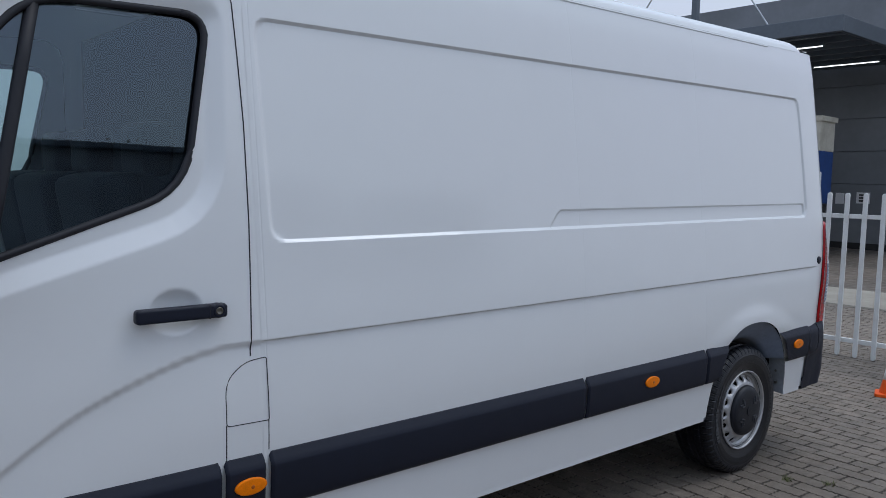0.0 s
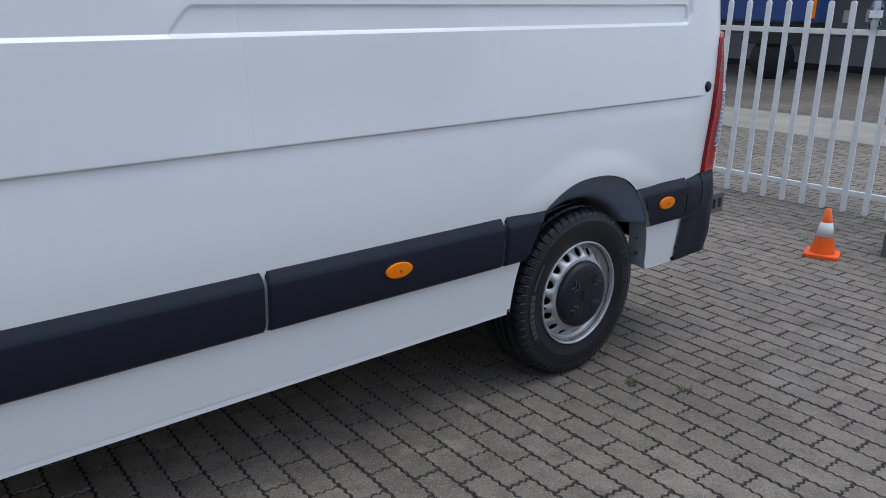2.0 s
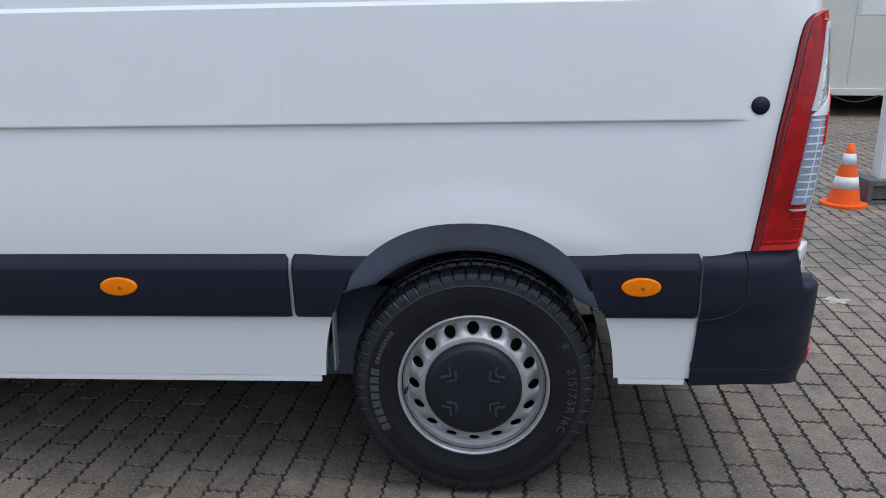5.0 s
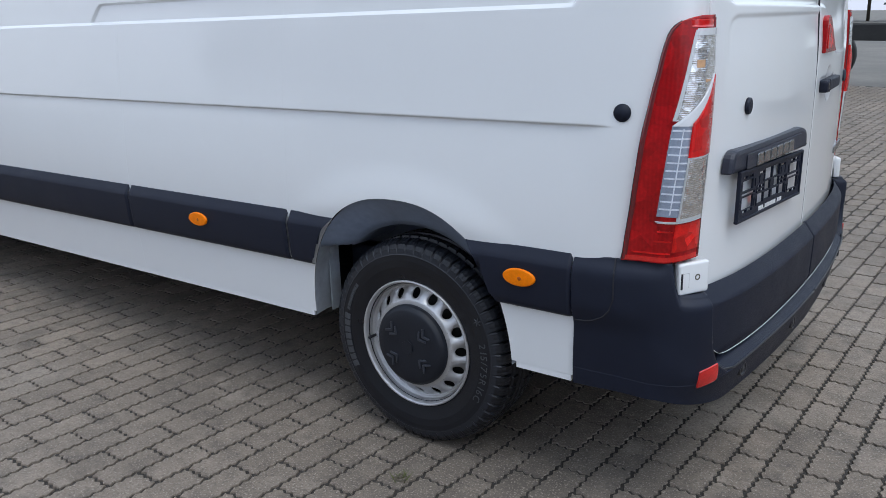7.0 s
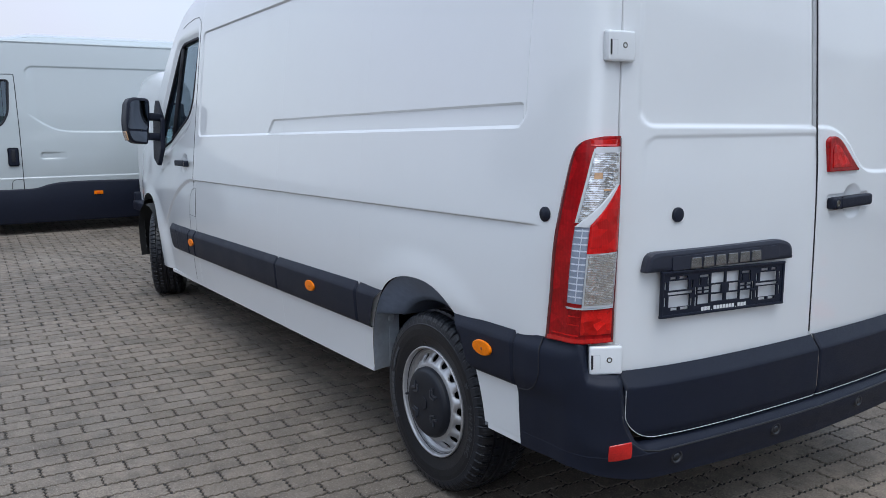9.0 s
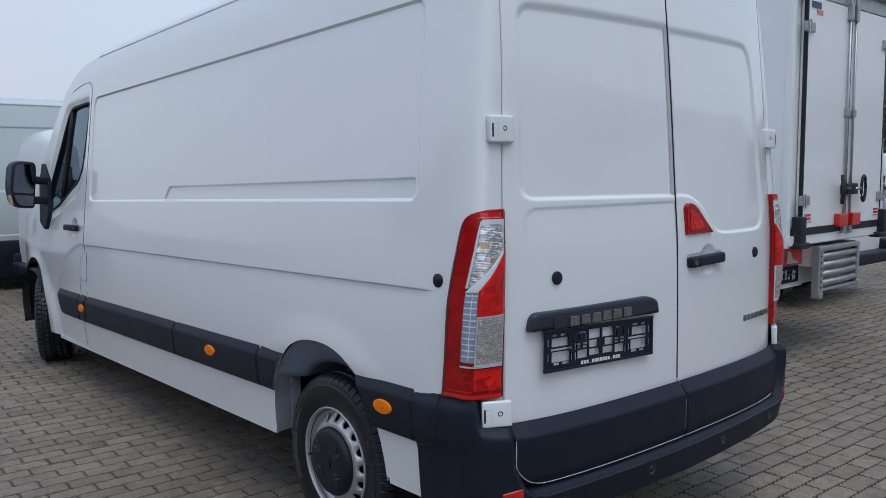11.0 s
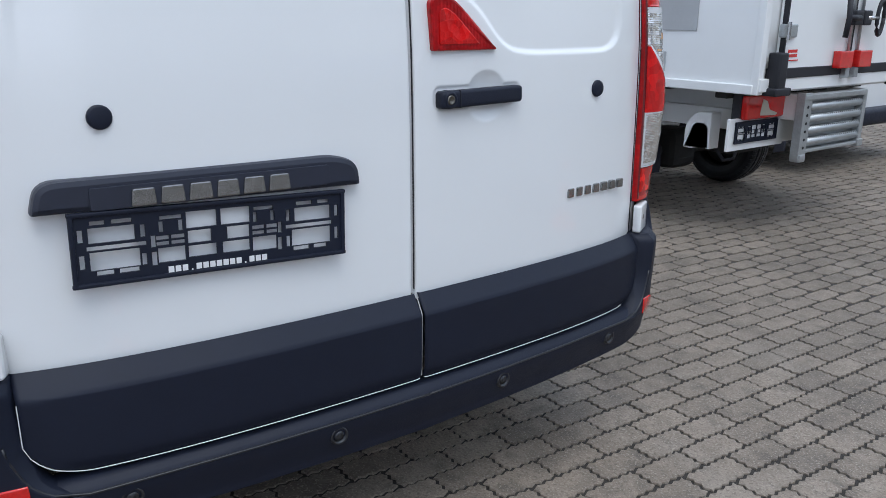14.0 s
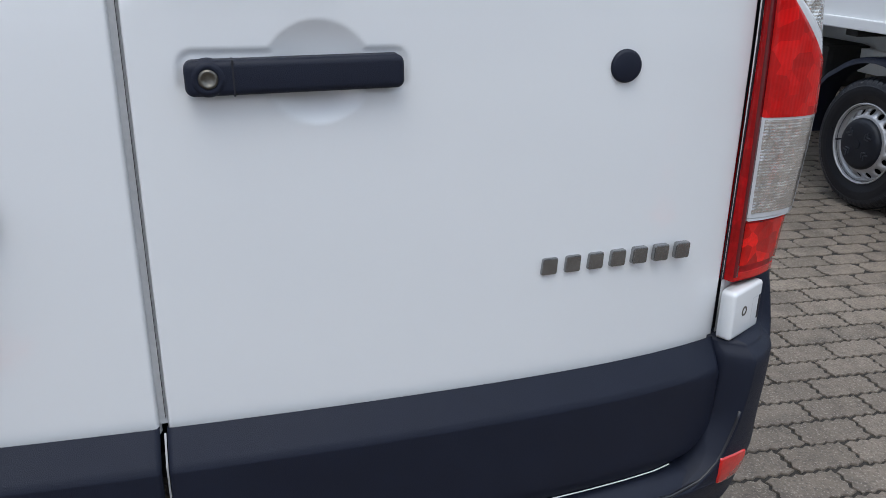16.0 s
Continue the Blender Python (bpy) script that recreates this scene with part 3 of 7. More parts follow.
def right_relief(y, z):
    inside = in_poly(TRI, y, z)
    px, pz = near_poly(TRI, y, z)
    d = math.hypot(px - y, pz - z) * (-1 if inside else 1)
    bowl = math.hypot((y - 0.222) / 0.066, (z - 1.118) / 0.062)
    lo = rr_dist(y, z, -0.06, 1.20, 0.02, 1.356, 0.02)
    return -0.008 * (1 - ramp(-0.006, 0.005, d)) - max(0.012 * max(0.0, 1 - bowl ** 2.5), 0.0035 * (1 - ramp(-0.003, 0.003, rr_dist(y, z, 0.062, 1.094, 0.332, 1.145, 0.016)))) - 0.002 * (1 - sstep(-0.006, 0.008, lo))


def edge_in(u, lo, hi):
    """Rolls the door's rim inwards."""
    return -0.014 * (1 - sstep(0, 0.004, u - lo)) - 0.014 * (1 - sstep(0, 0.004, hi - u))


def make_door(y0, y1, relief, name):
    ys = sorted(set([y0, y0 + 0.002, y0 + 0.004, y0 + 0.007, y1 - 0.007, y1 - 0.004, y1 - 0.002, y1] + (steps(y0 + 0.012, y1 - 0.012, 0.011) if y0 < 0 else steps(y0 + 0.012, 0.052, 0.008) + steps(0.055, 0.345, 0.0035) + steps(0.355, y1 - 0.012, 0.011))))
    zs = sorted(set(steps(0.645, 1.02, 0.03) + steps(1.02, 1.05, 0.01) + steps(1.053, 1.19, 0.0032) + steps(1.20, 1.45, 0.004) + steps(1.45, 1.90, 0.03) + steps(1.90, 2.05, 0.01) + steps(2.05, 2.36, 0.03) + [2.37, 2.38]))
    return part(name, bm_grid(ys, zs, lambda y, z: rear_pt(y * (1 if abs(y) < 0.2 else 1 - (abs(y) - 0.2) / 0.678 * (1 - gap_y(z) / 0.878)), z, relief(y, z) + edge_in(y, y0, y1) - 0.05 * sstep(2.30, 2.38, z) ** 2)), PAINT, van, "white pressed steel rear door", smooth=True)


door_l = make_door(-0.8745, -0.0038, left_relief, "rear_door")
door_r = make_door(0.0038, 0.8745, right_relief, "rear_door")
for yy in (0.0, -1.0, 1.0):
    part("door_seal", bm_grid([-0.018, 0.018], steps(0.66, 2.34, 0.06), lambda d, z: rear_pt(yy * gap_y(z) + d, z, -0.013 if yy else -0.0075)), GASKET if yy else SEAL_GREY, van, "rubber door seal")
# black strip in the centre seam, painting the shade on the right door's edge
part("edge_strip", bm_grid([0, 1], steps(0.67, 2.34, 0.04), lambda d, z: rear_pt(0.0030, z, -0.012 + 0.0105 * d)), GASKET, door_r, "black strip standing in for shade on the door edge")
rear_cap = bm_grid(steps(-0.84, 0.84, 0.04), steps(0, 1, 0.25), lambda y, t: Vector((rear_x(2.38) - 0.0715 * y * y - 0.05 - 0.075 * t, y, 2.372 + 0.055 * math.sin(t * math.pi / 2) * (1 - (abs(y) / 0.86) ** 4))))
part("roof_header", rear_cap, PAINT, van, smooth=True)
# black skirts of the doors
zs_sk = [0.452, 0.456, 0.462, 0.475] + steps(0.49, 0.61, 0.03) + [0.625, 0.64, 0.650, 0.658, 0.664]


def skirt(y0, y1, corner, parent):
    def f(y, z):
        o = 0.012 + 0.034 * min(1.0, (0.664 - z) / 0.048) - 0.010 * (1 - sstep(0.452, 0.475, z))
        return rear_pt(y, z, o + 0.5 * edge_in(y, y0, y1))
    zmin = lambda y: 0.452 + (0.09 * (1 - math.sqrt(max(0, 1 - (1 - min(1, abs(y - corner) / 0.12)) ** 2))))
    ys = sorted(set([y0, y0 + 0.003, y0 + 0.008, y1 - 0.008, y1 - 0.003, y1] + steps(y0 + 0.01, y1 - 0.01, 0.02)))
    g = bm_grid(ys, [k / 14 for k in range(10)] + [0.70, 0.745, 0.76, 0.775, 0.82, 0.90, 0.97, 1.0], lambda y, t: f(y, zmin(y) + (0.664 - zmin(y)) * (1 - (1 - t) ** 1.0)))
    sk = part("skirt", g, PLASTIC, parent, "black grained plastic door skirt", smooth=True)
    ys = steps(y0 + 0.002, y1 - 0.002, 0.010)
    line = [f(y, zmin(y)) + Vector((0.003, 0.002 * (1 if corner > 0 else -1) * (1 - sstep(0.0, 0.06, abs(y - corner))), -0.001)) for y in ys]
    up = [f(ys[0], z) + Vector((0.003, -0.002, 0)) for z in (0.612, 0.595, 0.575, 0.555)]
    line = up + line if corner < 0 else line[:-8]
    rim = bm_tube(line, 0.0011, 6)
    part("lower_edge", rim, PAINT, parent)
    return sk


skirt(-0.866, -0.0045, -0.866, door_l)
skirt(0.0045, 0.866, 0.866, door_r)
part("painted_edge", bm_grid([0.0004, 0.0030], steps(0.455, 0.655, 0.02), lambda y, z: rear_pt(y, z, 0.028 * min(1.0, (0.664 - z) / 0.048) + 0.004)), SEAL_GREY, door_r, "pale grey door edge")


def plug(p, axis, parent, name="rubber_plug"):
    part(name, bm_disc(0.0225, -0.004, 0.006, 24, axis, 0.004), PLASTIC, parent, "round black rubber plug", True, Matrix.Translation(p))


plug(shell(0.686, 1.133), "y", van)
plug(rear_pt(-0.664, 1.124, 0.002), "x", door_l)
plug(rear_pt(0.638, 1.115, 0.002), "x", door_r)

# licence strip with the nameplate and the plate holder below it
STRIP = mat("satin_black_plastic", (0.020, 0.024, 0.040), 0.42, vary=0.1, scale=5, bump=0.15, bump_scale=900, spec=0.5)


def rear_plate(name, outline, depth, x, material, parent, label="", bevel=0.0, smooth=False, yaw=0.0, about=0.0):
    """An outline in (y, z) on the rear face, standing out by depth."""
    bm = bm_plate([(y - about, z) for y, z in outline], depth, bevel)
    return part(name, bm, material, parent, label, smooth, pose(x, about, 0, 0, 0, 90 + yaw))


strip_o = round_poly([(-0.800, 0.958), (-0.785, 1.018), (-0.21, 1.018), (-0.155, 1.000), (-0.150, 0.948)], [0.008, 0.035, 0.03, 0.03, 0.006], 5)
strip = rear_plate("licence_strip", strip_o, 0.030, 0.948, STRIP, door_l, "black plastic licence plate strip", 0.012, yaw=-4.0, about=-0.475)
inset = rear_plate("strip_inset", round_rect(-0.70, 0.958, -0.225, 1.000, 0.006), 0.0335, 0.948, STRIP, door_l, "", 0.001, yaw=-4.0, about=-0.475)
# raised chrome nameplate as plain blocks
for k in range(6):
    a = -0.630 + k * 0.0535
    bl = round_poly([(a, 0.959), (a + 0.004, 0.993), (a + 0.044, 0.993), (a + 0.047, 0.959)], [0.004] * 4, 2)
    rear_plate("nameplate_block", bl, 0.0385, 0.948, BADGE, door_l, "chrome nameplate block", 0.003, yaw=-4.0, about=-0.475)
for k in range(7):
    a = 0.528 + k * 0.0376
    bl = round_poly([(a, 0.823), (a + 0.002, 0.848), (a + 0.026, 0.848), (a + 0.025, 0.823)], [0.003] * 4, 2)
    rear_plate("badge_block", bl, 0.009, rear_x(0.83) - 0.0715 * 0.63 ** 2 - 0.003, BADGE, door_r, "dark chrome badge block", 0.002, yaw=5.0, about=0.63)

P0, P1, PZ0, PZ1 = -0.742, -0.202, 0.812, 0.952
half_holes = [(0.030, 0.030, 0.115, 0.062), (0.030, 0.082, 0.108, 0.108), (0.026, 0.0685, 0.128, 0.0735), (0.040, 0.020, 0.066, 0.0255), (0.080, 0.020, 0.112, 0.0255), (0.034, 0.116, 0.056, 0.121), (0.072, 0.116, 0.104, 0.121),
              (0.012, 0.035, 0.017, 0.058), (0.012, 0.085, 0.017, 0.106), (0.122, 0.030, 0.127, 0.050), (0.122, 0.085, 0.127, 0.106), (0.140, 0.026, 0.146, 0.050), (0.140, 0.062, 0.145, 0.082), (0.152, 0.030, 0.200, 0.056),
              (0.150, 0.064, 0.170, 0.0685), (0.178, 0.064, 0.200, 0.0685), (0.150, 0.075, 0.170, 0.080), (0.178, 0.075, 0.200, 0.080), (0.158, 0.114, 0.196, 0.1185), (0.156, 0.090, 0.1605, 0.108), (0.193, 0.090, 0.1975, 0.108)]


def plate_holder(width, height, parent, m, mid=((0.210, 0.034, 0.262, 0.054), (0.210, 0.062, 0.252, 0.084), (0.208, 0.092, 0.264, 0.122))):
    """A black plate holder with its lattice of openings."""
    s = width / 0.54
    holes = [tuple((v + e) * s for v, e in zip(h, (-0.0022, -0.0018, 0.0022, 0.0018))) for h in list(half_holes) + list(mid)]
    holes += [(width - c, b, width - a, d) for a, b, c, d in holes]
    xs = sorted({0.0, width} | {h[i] for h in holes for i in (0, 2)})
    zs = sorted({0.0, height} | {h[i] for h in holes for i in (1, 3)})
    bm = bmesh.new()
    vs = {}
    for i, x in enumerate(xs):
        for j, z in enumerate(zs):
            vs[i, j] = bm.verts.new((x, 0, z))
    for i in range(len(xs) - 1):
        for j in range(len(zs) - 1):
            cx, cz = (xs[i] + xs[i + 1]) / 2, (zs[j] + zs[j + 1]) / 2
            if not any(a < cx < c and b < cz < d for a, b, c, d in holes):
                bm.faces.new((vs[i, j], vs[i + 1, j], vs[i + 1, j + 1], vs[i, j + 1]))
    bmesh.ops.delete(bm, geom=[v for v in bm.verts if not v.link_faces], context="VERTS")
    r = bmesh.ops.extrude_face_region(bm, geom=bm.faces[:])
    bmesh.ops.translate(bm, verts=[v for v in r["geom"] if isinstance(v, bmesh.types.BMVert)], vec=(0, -0.006, 0))
    rim = join(bm_box((width + 0.012, 0.011, 0.009), (width / 2, -0.005, height), 0.003), bm_box((width + 0.012, 0.011, 0.009), (width / 2, -0.005, 0.002), 0.003), bm_box((0.009, 0.011, height), (0, -0.005, height / 2), 0.003), bm_box((0.009, 0.011, height), (width, -0.005, height / 2), 0.003))
    return part("plate_holder", join(bm, rim), PLASTIC, parent, "empty black licence plate holder", False, m)


holder = plate_holder(0.54, 0.136, door_l, pose(rear_x(0.88) - 0.0715 * 0.475 ** 2 + 0.010, -0.472, 0, 0, 0, 86) @ pose(-0.27, 0, 0.818, 0, 1.6, 0))
for k in range(15):
    if k in (3, 11):
        part("print_dot", bm_box((0.003, 0.001, 0.003), (0.172 + k * 0.0135, -0.0068, 0.0080)), WHITE_BAR, holder)
    else:
        part("print_bar", bm_box((0.0105, 0.001, 0.012), (0.172 + k * 0.0135, -0.0068, 0.0135)), WHITE_BAR, holder)

# tail-door handle with its lock barrel


LOCK = mat("dull_lock_metal", (0.16, 0.15, 0.13), 0.35, metal=0.8, vary=0.2, scale=60)


def pull_handle(parent, m, length=0.255, lock_left=True):
    h = part("handle", bm_plate(round_rect(0, 0, length, 0.040, 0.010), 0.026, 0.008, 3), PLASTIC, parent, "black plastic pull handle", True, m)
    x = 0.026 if lock_left else length - 0.026
    part("lock_barrel", bm_revolve([(1e-4, -0.0265), (0.007, -0.0265), (0.008, -0.0285), (0.010, -0.0280), (0.012, -0.025)], 20, "y"), LOCK, h, "metal lock barrel", True, Matrix.Translation((x, 0, 0.020)))
    part("lock_boss", bm_revolve([(0.0125, -0.0272), (0.016, -0.0282), (0.0200, -0.025), (0.0218, -0.016), (0.0218, -0.002)], 28, "y"), PLASTIC, h, "", True, Matrix.Translation((x, 0, 0.020)))
    part("handle_joint", bm_box((0.002, 0.0275, 0.041), (0.054 if lock_left else length - 0.054, -0.0133, 0.020)), GASKET, h)
    return h


pull_handle(door_r, pose(rear_x(1.12) - 0.0715 * 0.195 ** 2 - 0.004, 0.196, 1.098, 0, -1.0, 90 + 1.6) @ pose(-0.1275, 0, 0))

# third lamp on the right rear door
tri_o = round_poly([(0.052, 1.226), (0.046, 1.335), (0.075, 1.352), (0.120, 1.338), (0.248, 1.226)], [0.006, 0.012, 0.02, 0.03, 0.008], 4)
hl = rear_plate("high_lamp", tri_o, 0.018, rear_x(1.28) - 0.006, RED_DEEP, door_r, "red triangular rear lamp", 0.005, yaw=1.2, about=0.12)
rear_plate("lamp_insert", round_poly([(0.070, 1.240), (0.068, 1.312), (0.084, 1.322), (0.112, 1.310), (0.190, 1.240)], [0.004, 0.01, 0.01, 0.02, 0.006], 4), 0.0205, rear_x(1.28) - 0.006, RED_GLOW, hl, "brighter red inner lens", 0.002, yaw=0.0, about=0.12).matrix_basis = Matrix.Translation((0, 0, 0))


# ---- tail lamps
def lens(name, left, right, z0, z1, off, material, parent, mirror=False, nu=10, nz=24, label="", wave=None):
    """A lens piece between two edges, standing proud of the corner, with a skirt back to the body."""
    zs = steps(z0, z1, (z1 - z0) / nz)
    if z1 > 1.35:
        zs = sorted(set([z for z in zs if z < 1.31] + [1.31, 1.318, 1.326, 1.333, 1.340, 1.346, 1.351, 1.355, 1.358, 1.360, z1]))

    def f(t, z):
        a, b = left(z), right(z)
        u = a + (b - a) * min(1, max(0, t))
        o = off + (wave(t, z) if wave else 0) + proud(u, z)
        if t in (-1.0, 2.0):
            o = -0.012
        v = shell(a + (b - a) * min(1, max(0, t)), min(z1, max(z0, z)), o)
        return v * Vector((1, -1, 1)) if mirror else v
    bm = bm_grid([-1.0] + steps(0, 1, 1 / nu) + [2.0], zs, f)
    for z in (z0, z1):
        bm = join(bm, bm_grid(steps(0, 1, 1 / nu), [0, 1], lambda t, k, z=z: (lambda v: v * Vector((1, -1, 1)) if mirror else v)(shell(left(z) + (right(z) - left(z)) * t, z, off + (wave(t, z) if wave else 0) + proud(left(z) + (right(z) - left(z)) * t, z) if k else -0.012))))
    return part(name, bm, material, parent, label, True)


ridge_h = curve1([(0.757, 0.026), (0.88, 0.030), (1.00, 0.024), (1.12, 0.011), (1.22, 0.004), (1.362, 0.0)])


def proud(u, z):
    """The lamp's blunt upright ridge, strongest low down, and its step towards the rear door."""
    a = lamp_left(z)
    k = max(0.0, u - a) / (1.012 - a)
    return 0.002 * k + ridge_h(z) * (sstep(0.10, 0.49, k) if k < 0.49 else max(0.0, (1.0 - k) / 0.51))


def mixu(a):
    return lambda z: lamp_left(z) + (1.012 - lamp_left(z)) * a


def lerp_edge(z0, a0, z1, a1):
    return lambda z: mixu(a0 + (a1 - a0) * min(1, max(0, (z - z0) / (z1 - z0))))(z)


BAND_CLEAR = mat("pale_lens", (0.62, 0.63, 0.65), 0.15, coat=0.5, vary=0.05, scale=30)


RIB_PALE = mat("pale_lens_rib", (0.66, 0.70, 0.78), 0.15, coat=0.6, vary=0.3, scale=60)


def rise(pos):
    """How far the inner block of the lamp stands out of its red surround."""
    return 0.004 * min(1.0, max(0.0, (0.95 - pos) / 0.45))


def tail_lamp(mirror):
    body = lens("tail_lamp", lamp_left, lambda z: 1.012, 0.757, 1.362, 0.014, RED_DEEP, van, mirror, 16, 40, "red and clear vertical tail lamp")
    lens("outer_rim", mixu(0.004), mixu(0.045), 0.760, 1.345, 0.0148, RED_DARK, body, mirror, 2, 40, "dark red outer rim of the lamp")
    lens("inner_edge", mixu(0.962), mixu(0.998), 0.765, 1.356, 0.0160, RED_DARK, body, mirror, 2, 30, "dark red inner rim of the lamp")
    lens("foot_rim", mixu(0.03), mixu(0.99), 0.760, 0.772, 0.0156, RED, body, mirror, 12, 1, "bright red lower rim")
    lens("top_rim", lambda z: max(mixu(0.12)(z), 0.86), mixu(0.95), 1.335, 1.352, 0.0150, RED, body, mirror, 6, 2, "bright red rim of the lamp")
    lens("indicator_lens", lerp_edge(1.118, 0.30, 1.33, 0.41), lerp_edge(1.118, 0.385, 1.225, 0.905), 1.118, 1.225, 0.0185, CLEAR, body, mirror, 10, 14, "clear indicator lens")
    lens("indicator_lens", lerp_edge(1.13, 0.30, 1.33, 0.41), mixu(0.95), 1.225, 1.330, 0.0185, CLEAR, body, mirror, 10, 14, "clear indicator lens")
    lens("lens_side", lerp_edge(1.118, 0.275, 1.33, 0.385), lerp_edge(1.118, 0.315, 1.33, 0.425), 1.118, 1.328, 0.0190, BAND_CLEAR, body, mirror, 3, 18, "pale edge of the indicator lens")
    lens("lens_top", lerp_edge(1.13, 0.30, 1.33, 0.41), mixu(0.95), 1.316, 1.332, 0.0192, BAND_CLEAR, body, mirror, 6, 2)
    lens("indicator_bulb", mixu(0.46), mixu(0.60), 1.242, 1.260, 0.0194, AMBER_DIM, body, mirror, 6, 6, "amber indicator bulb")
    # amber sliver that paints the bulb's reflection onto the lens
    lens("indicator_bulb", mixu(0.64), mixu(0.76), 1.208, 1.214, 0.0196, AMBER_DIM, body, mirror, 6, 3, "painted amber reflection of the bulb")
    lens("white_band", lerp_edge(1.106, 0.285, 1.228, 0.915), lerp_edge(1.106, 0.495, 1.222, 0.94), 1.106, 1.226, 0.0200, BAND_CLEAR, body, mirror, 4, 16, "pale diagonal band", wave=lambda t, z: t * rise(0.50 + 0.43 * (z - 1.106) / 0.116))
    lens("stop_lens", mixu(0.495), mixu(0.96), 1.030, 1.112, 0.0210, RED_GLOW, body, mirror, 10, 12, "bright red stop lens", wave=lambda t, z: rise(0.50 + 0.485 * t))
    lens("stop_lens", lerp_edge(1.112, 0.495, 1.222, 0.925), mixu(0.96), 1.112, 1.222, 0.0210, RED_GLOW, body, mirror, 8, 14, "bright red stop lens", wave=lambda t, z: (lambda a: rise(a + (0.985 - a) * t))(0.50 + 0.42 * (z - 1.112) / 0.11))
    lens("reversing_lens", mixu(0.515), mixu(0.95), 0.876, 1.026, 0.0205, CLEAR, body, mirror, 10, 12, "clear reversing lens", wave=lambda t, z: rise(0.53 + 0.41 * t))
    lens("lens_rim", mixu(0.495), mixu(0.96), 0.868, 1.030, 0.0195, BAND_CLEAR, body, mirror, 8, 6, "pale lens rim", wave=lambda t, z: rise(0.50 + 0.45 * t))
    bulb = shell(0.74 * (1.012 - lamp_left(0.95)) + lamp_left(0.95), 0.965, 0.032)
    for r, mt, d in ((0.014, CHROME, 0.0), (0.008, LOCK, 0.002), (0.004, CHROME, 0.003)):
        o = [(r * 0.8 * math.cos(2 * math.pi * k / 20), r * math.sin(2 * math.pi * k / 20)) for k in range(20)]
        part("bulb_seat", bm_plate(o, 0.002 + d, 0.0008), mt, body, "", True, pose(bulb.x - 0.002, bulb.y * (-1 if mirror else 1), bulb.z, 0, 0, 125 if mirror else 55))
    lens("ribbed_lens", mixu(0.285), mixu(0.495), 0.880, 1.106, 0.0170, RIBBED, body, mirror, 6, 12, "ribbed clear side lens", wave=lambda t, z: t * rise(0.5))
    for k in range(11):
        z = 0.898 + 0.0195 * k
        lens("rib_line", mixu(0.295), mixu(0.49), z, z + 0.0042, 0.0178, RIB_PALE, body, mirror, 4, 1, wave=lambda t, z: (0.05 + 0.92 * t) * rise(0.5))
    lens("rib_line", mixu(0.40), mixu(0.412), 0.886, 1.10, 0.0180, RIB_PALE, body, mirror, 1, 12, wave=lambda t, z: 0.55 * rise(0.5))
    lens("lens_edge", lerp_edge(0.863, 0.30, 0.880, 0.20), lerp_edge(0.863, 0.96, 0.880, 0.96), 0.863, 0.867, 0.0196, BAND_CLEAR, body, mirror, 10, 1, "thin pale edge", wave=lambda t, z: 0.5 * rise(0.3 + 0.65 * t))
    lens("fog_lens", mixu(0.50), mixu(0.96), 0.785, 0.858, 0.0170, RED_FOG, body, mirror, 10, 8, "red fog lens")
    fog = shell(0.72 * (1.012 - lamp_left(0.83)) + lamp_left(0.83), 0.830, 0.017)
    o = [(0.013 * math.cos(2 * math.pi * k / 20), 0.014 * math.sin(2 * math.pi * k / 20)) for k in range(20)]
    part("fog_bulb", bm_plate(o, 0.0025, 0.001), RED_DEEP, body, "", True, pose(fog.x, fog.y * (-1 if mirror else 1), fog.z, 0, 0, 125 if mirror else 55))
    for z, a in ((0.780, 0.08), (0.812, 0.30), (0.838, 0.32)):
        lens("lens_line", mixu(a), mixu(0.48), z, z + 0.004, 0.0162, RED_GLOW, body, mirror, 6, 1)
    return body


tail_lamp(False)
tail_lamp(True)
# dark tubes along the edges of each lamp, drawn as its shadow line
for s in (1, -1):
    part("lamp_gasket", bm_tube([shell(1.0150, z, -0.002) * Vector((1, s, 1)) for z in steps(0.757, 1.362, 0.04)], 0.003, 6), GASKET, van)
    part("lamp_gasket", bm_tube([shell(lamp_left(z) - 0.002, z, 0.0) * Vector((1, s, 1)) for z in steps(0.757, 1.35, 0.01)], 0.0022, 6), GASKET, van)


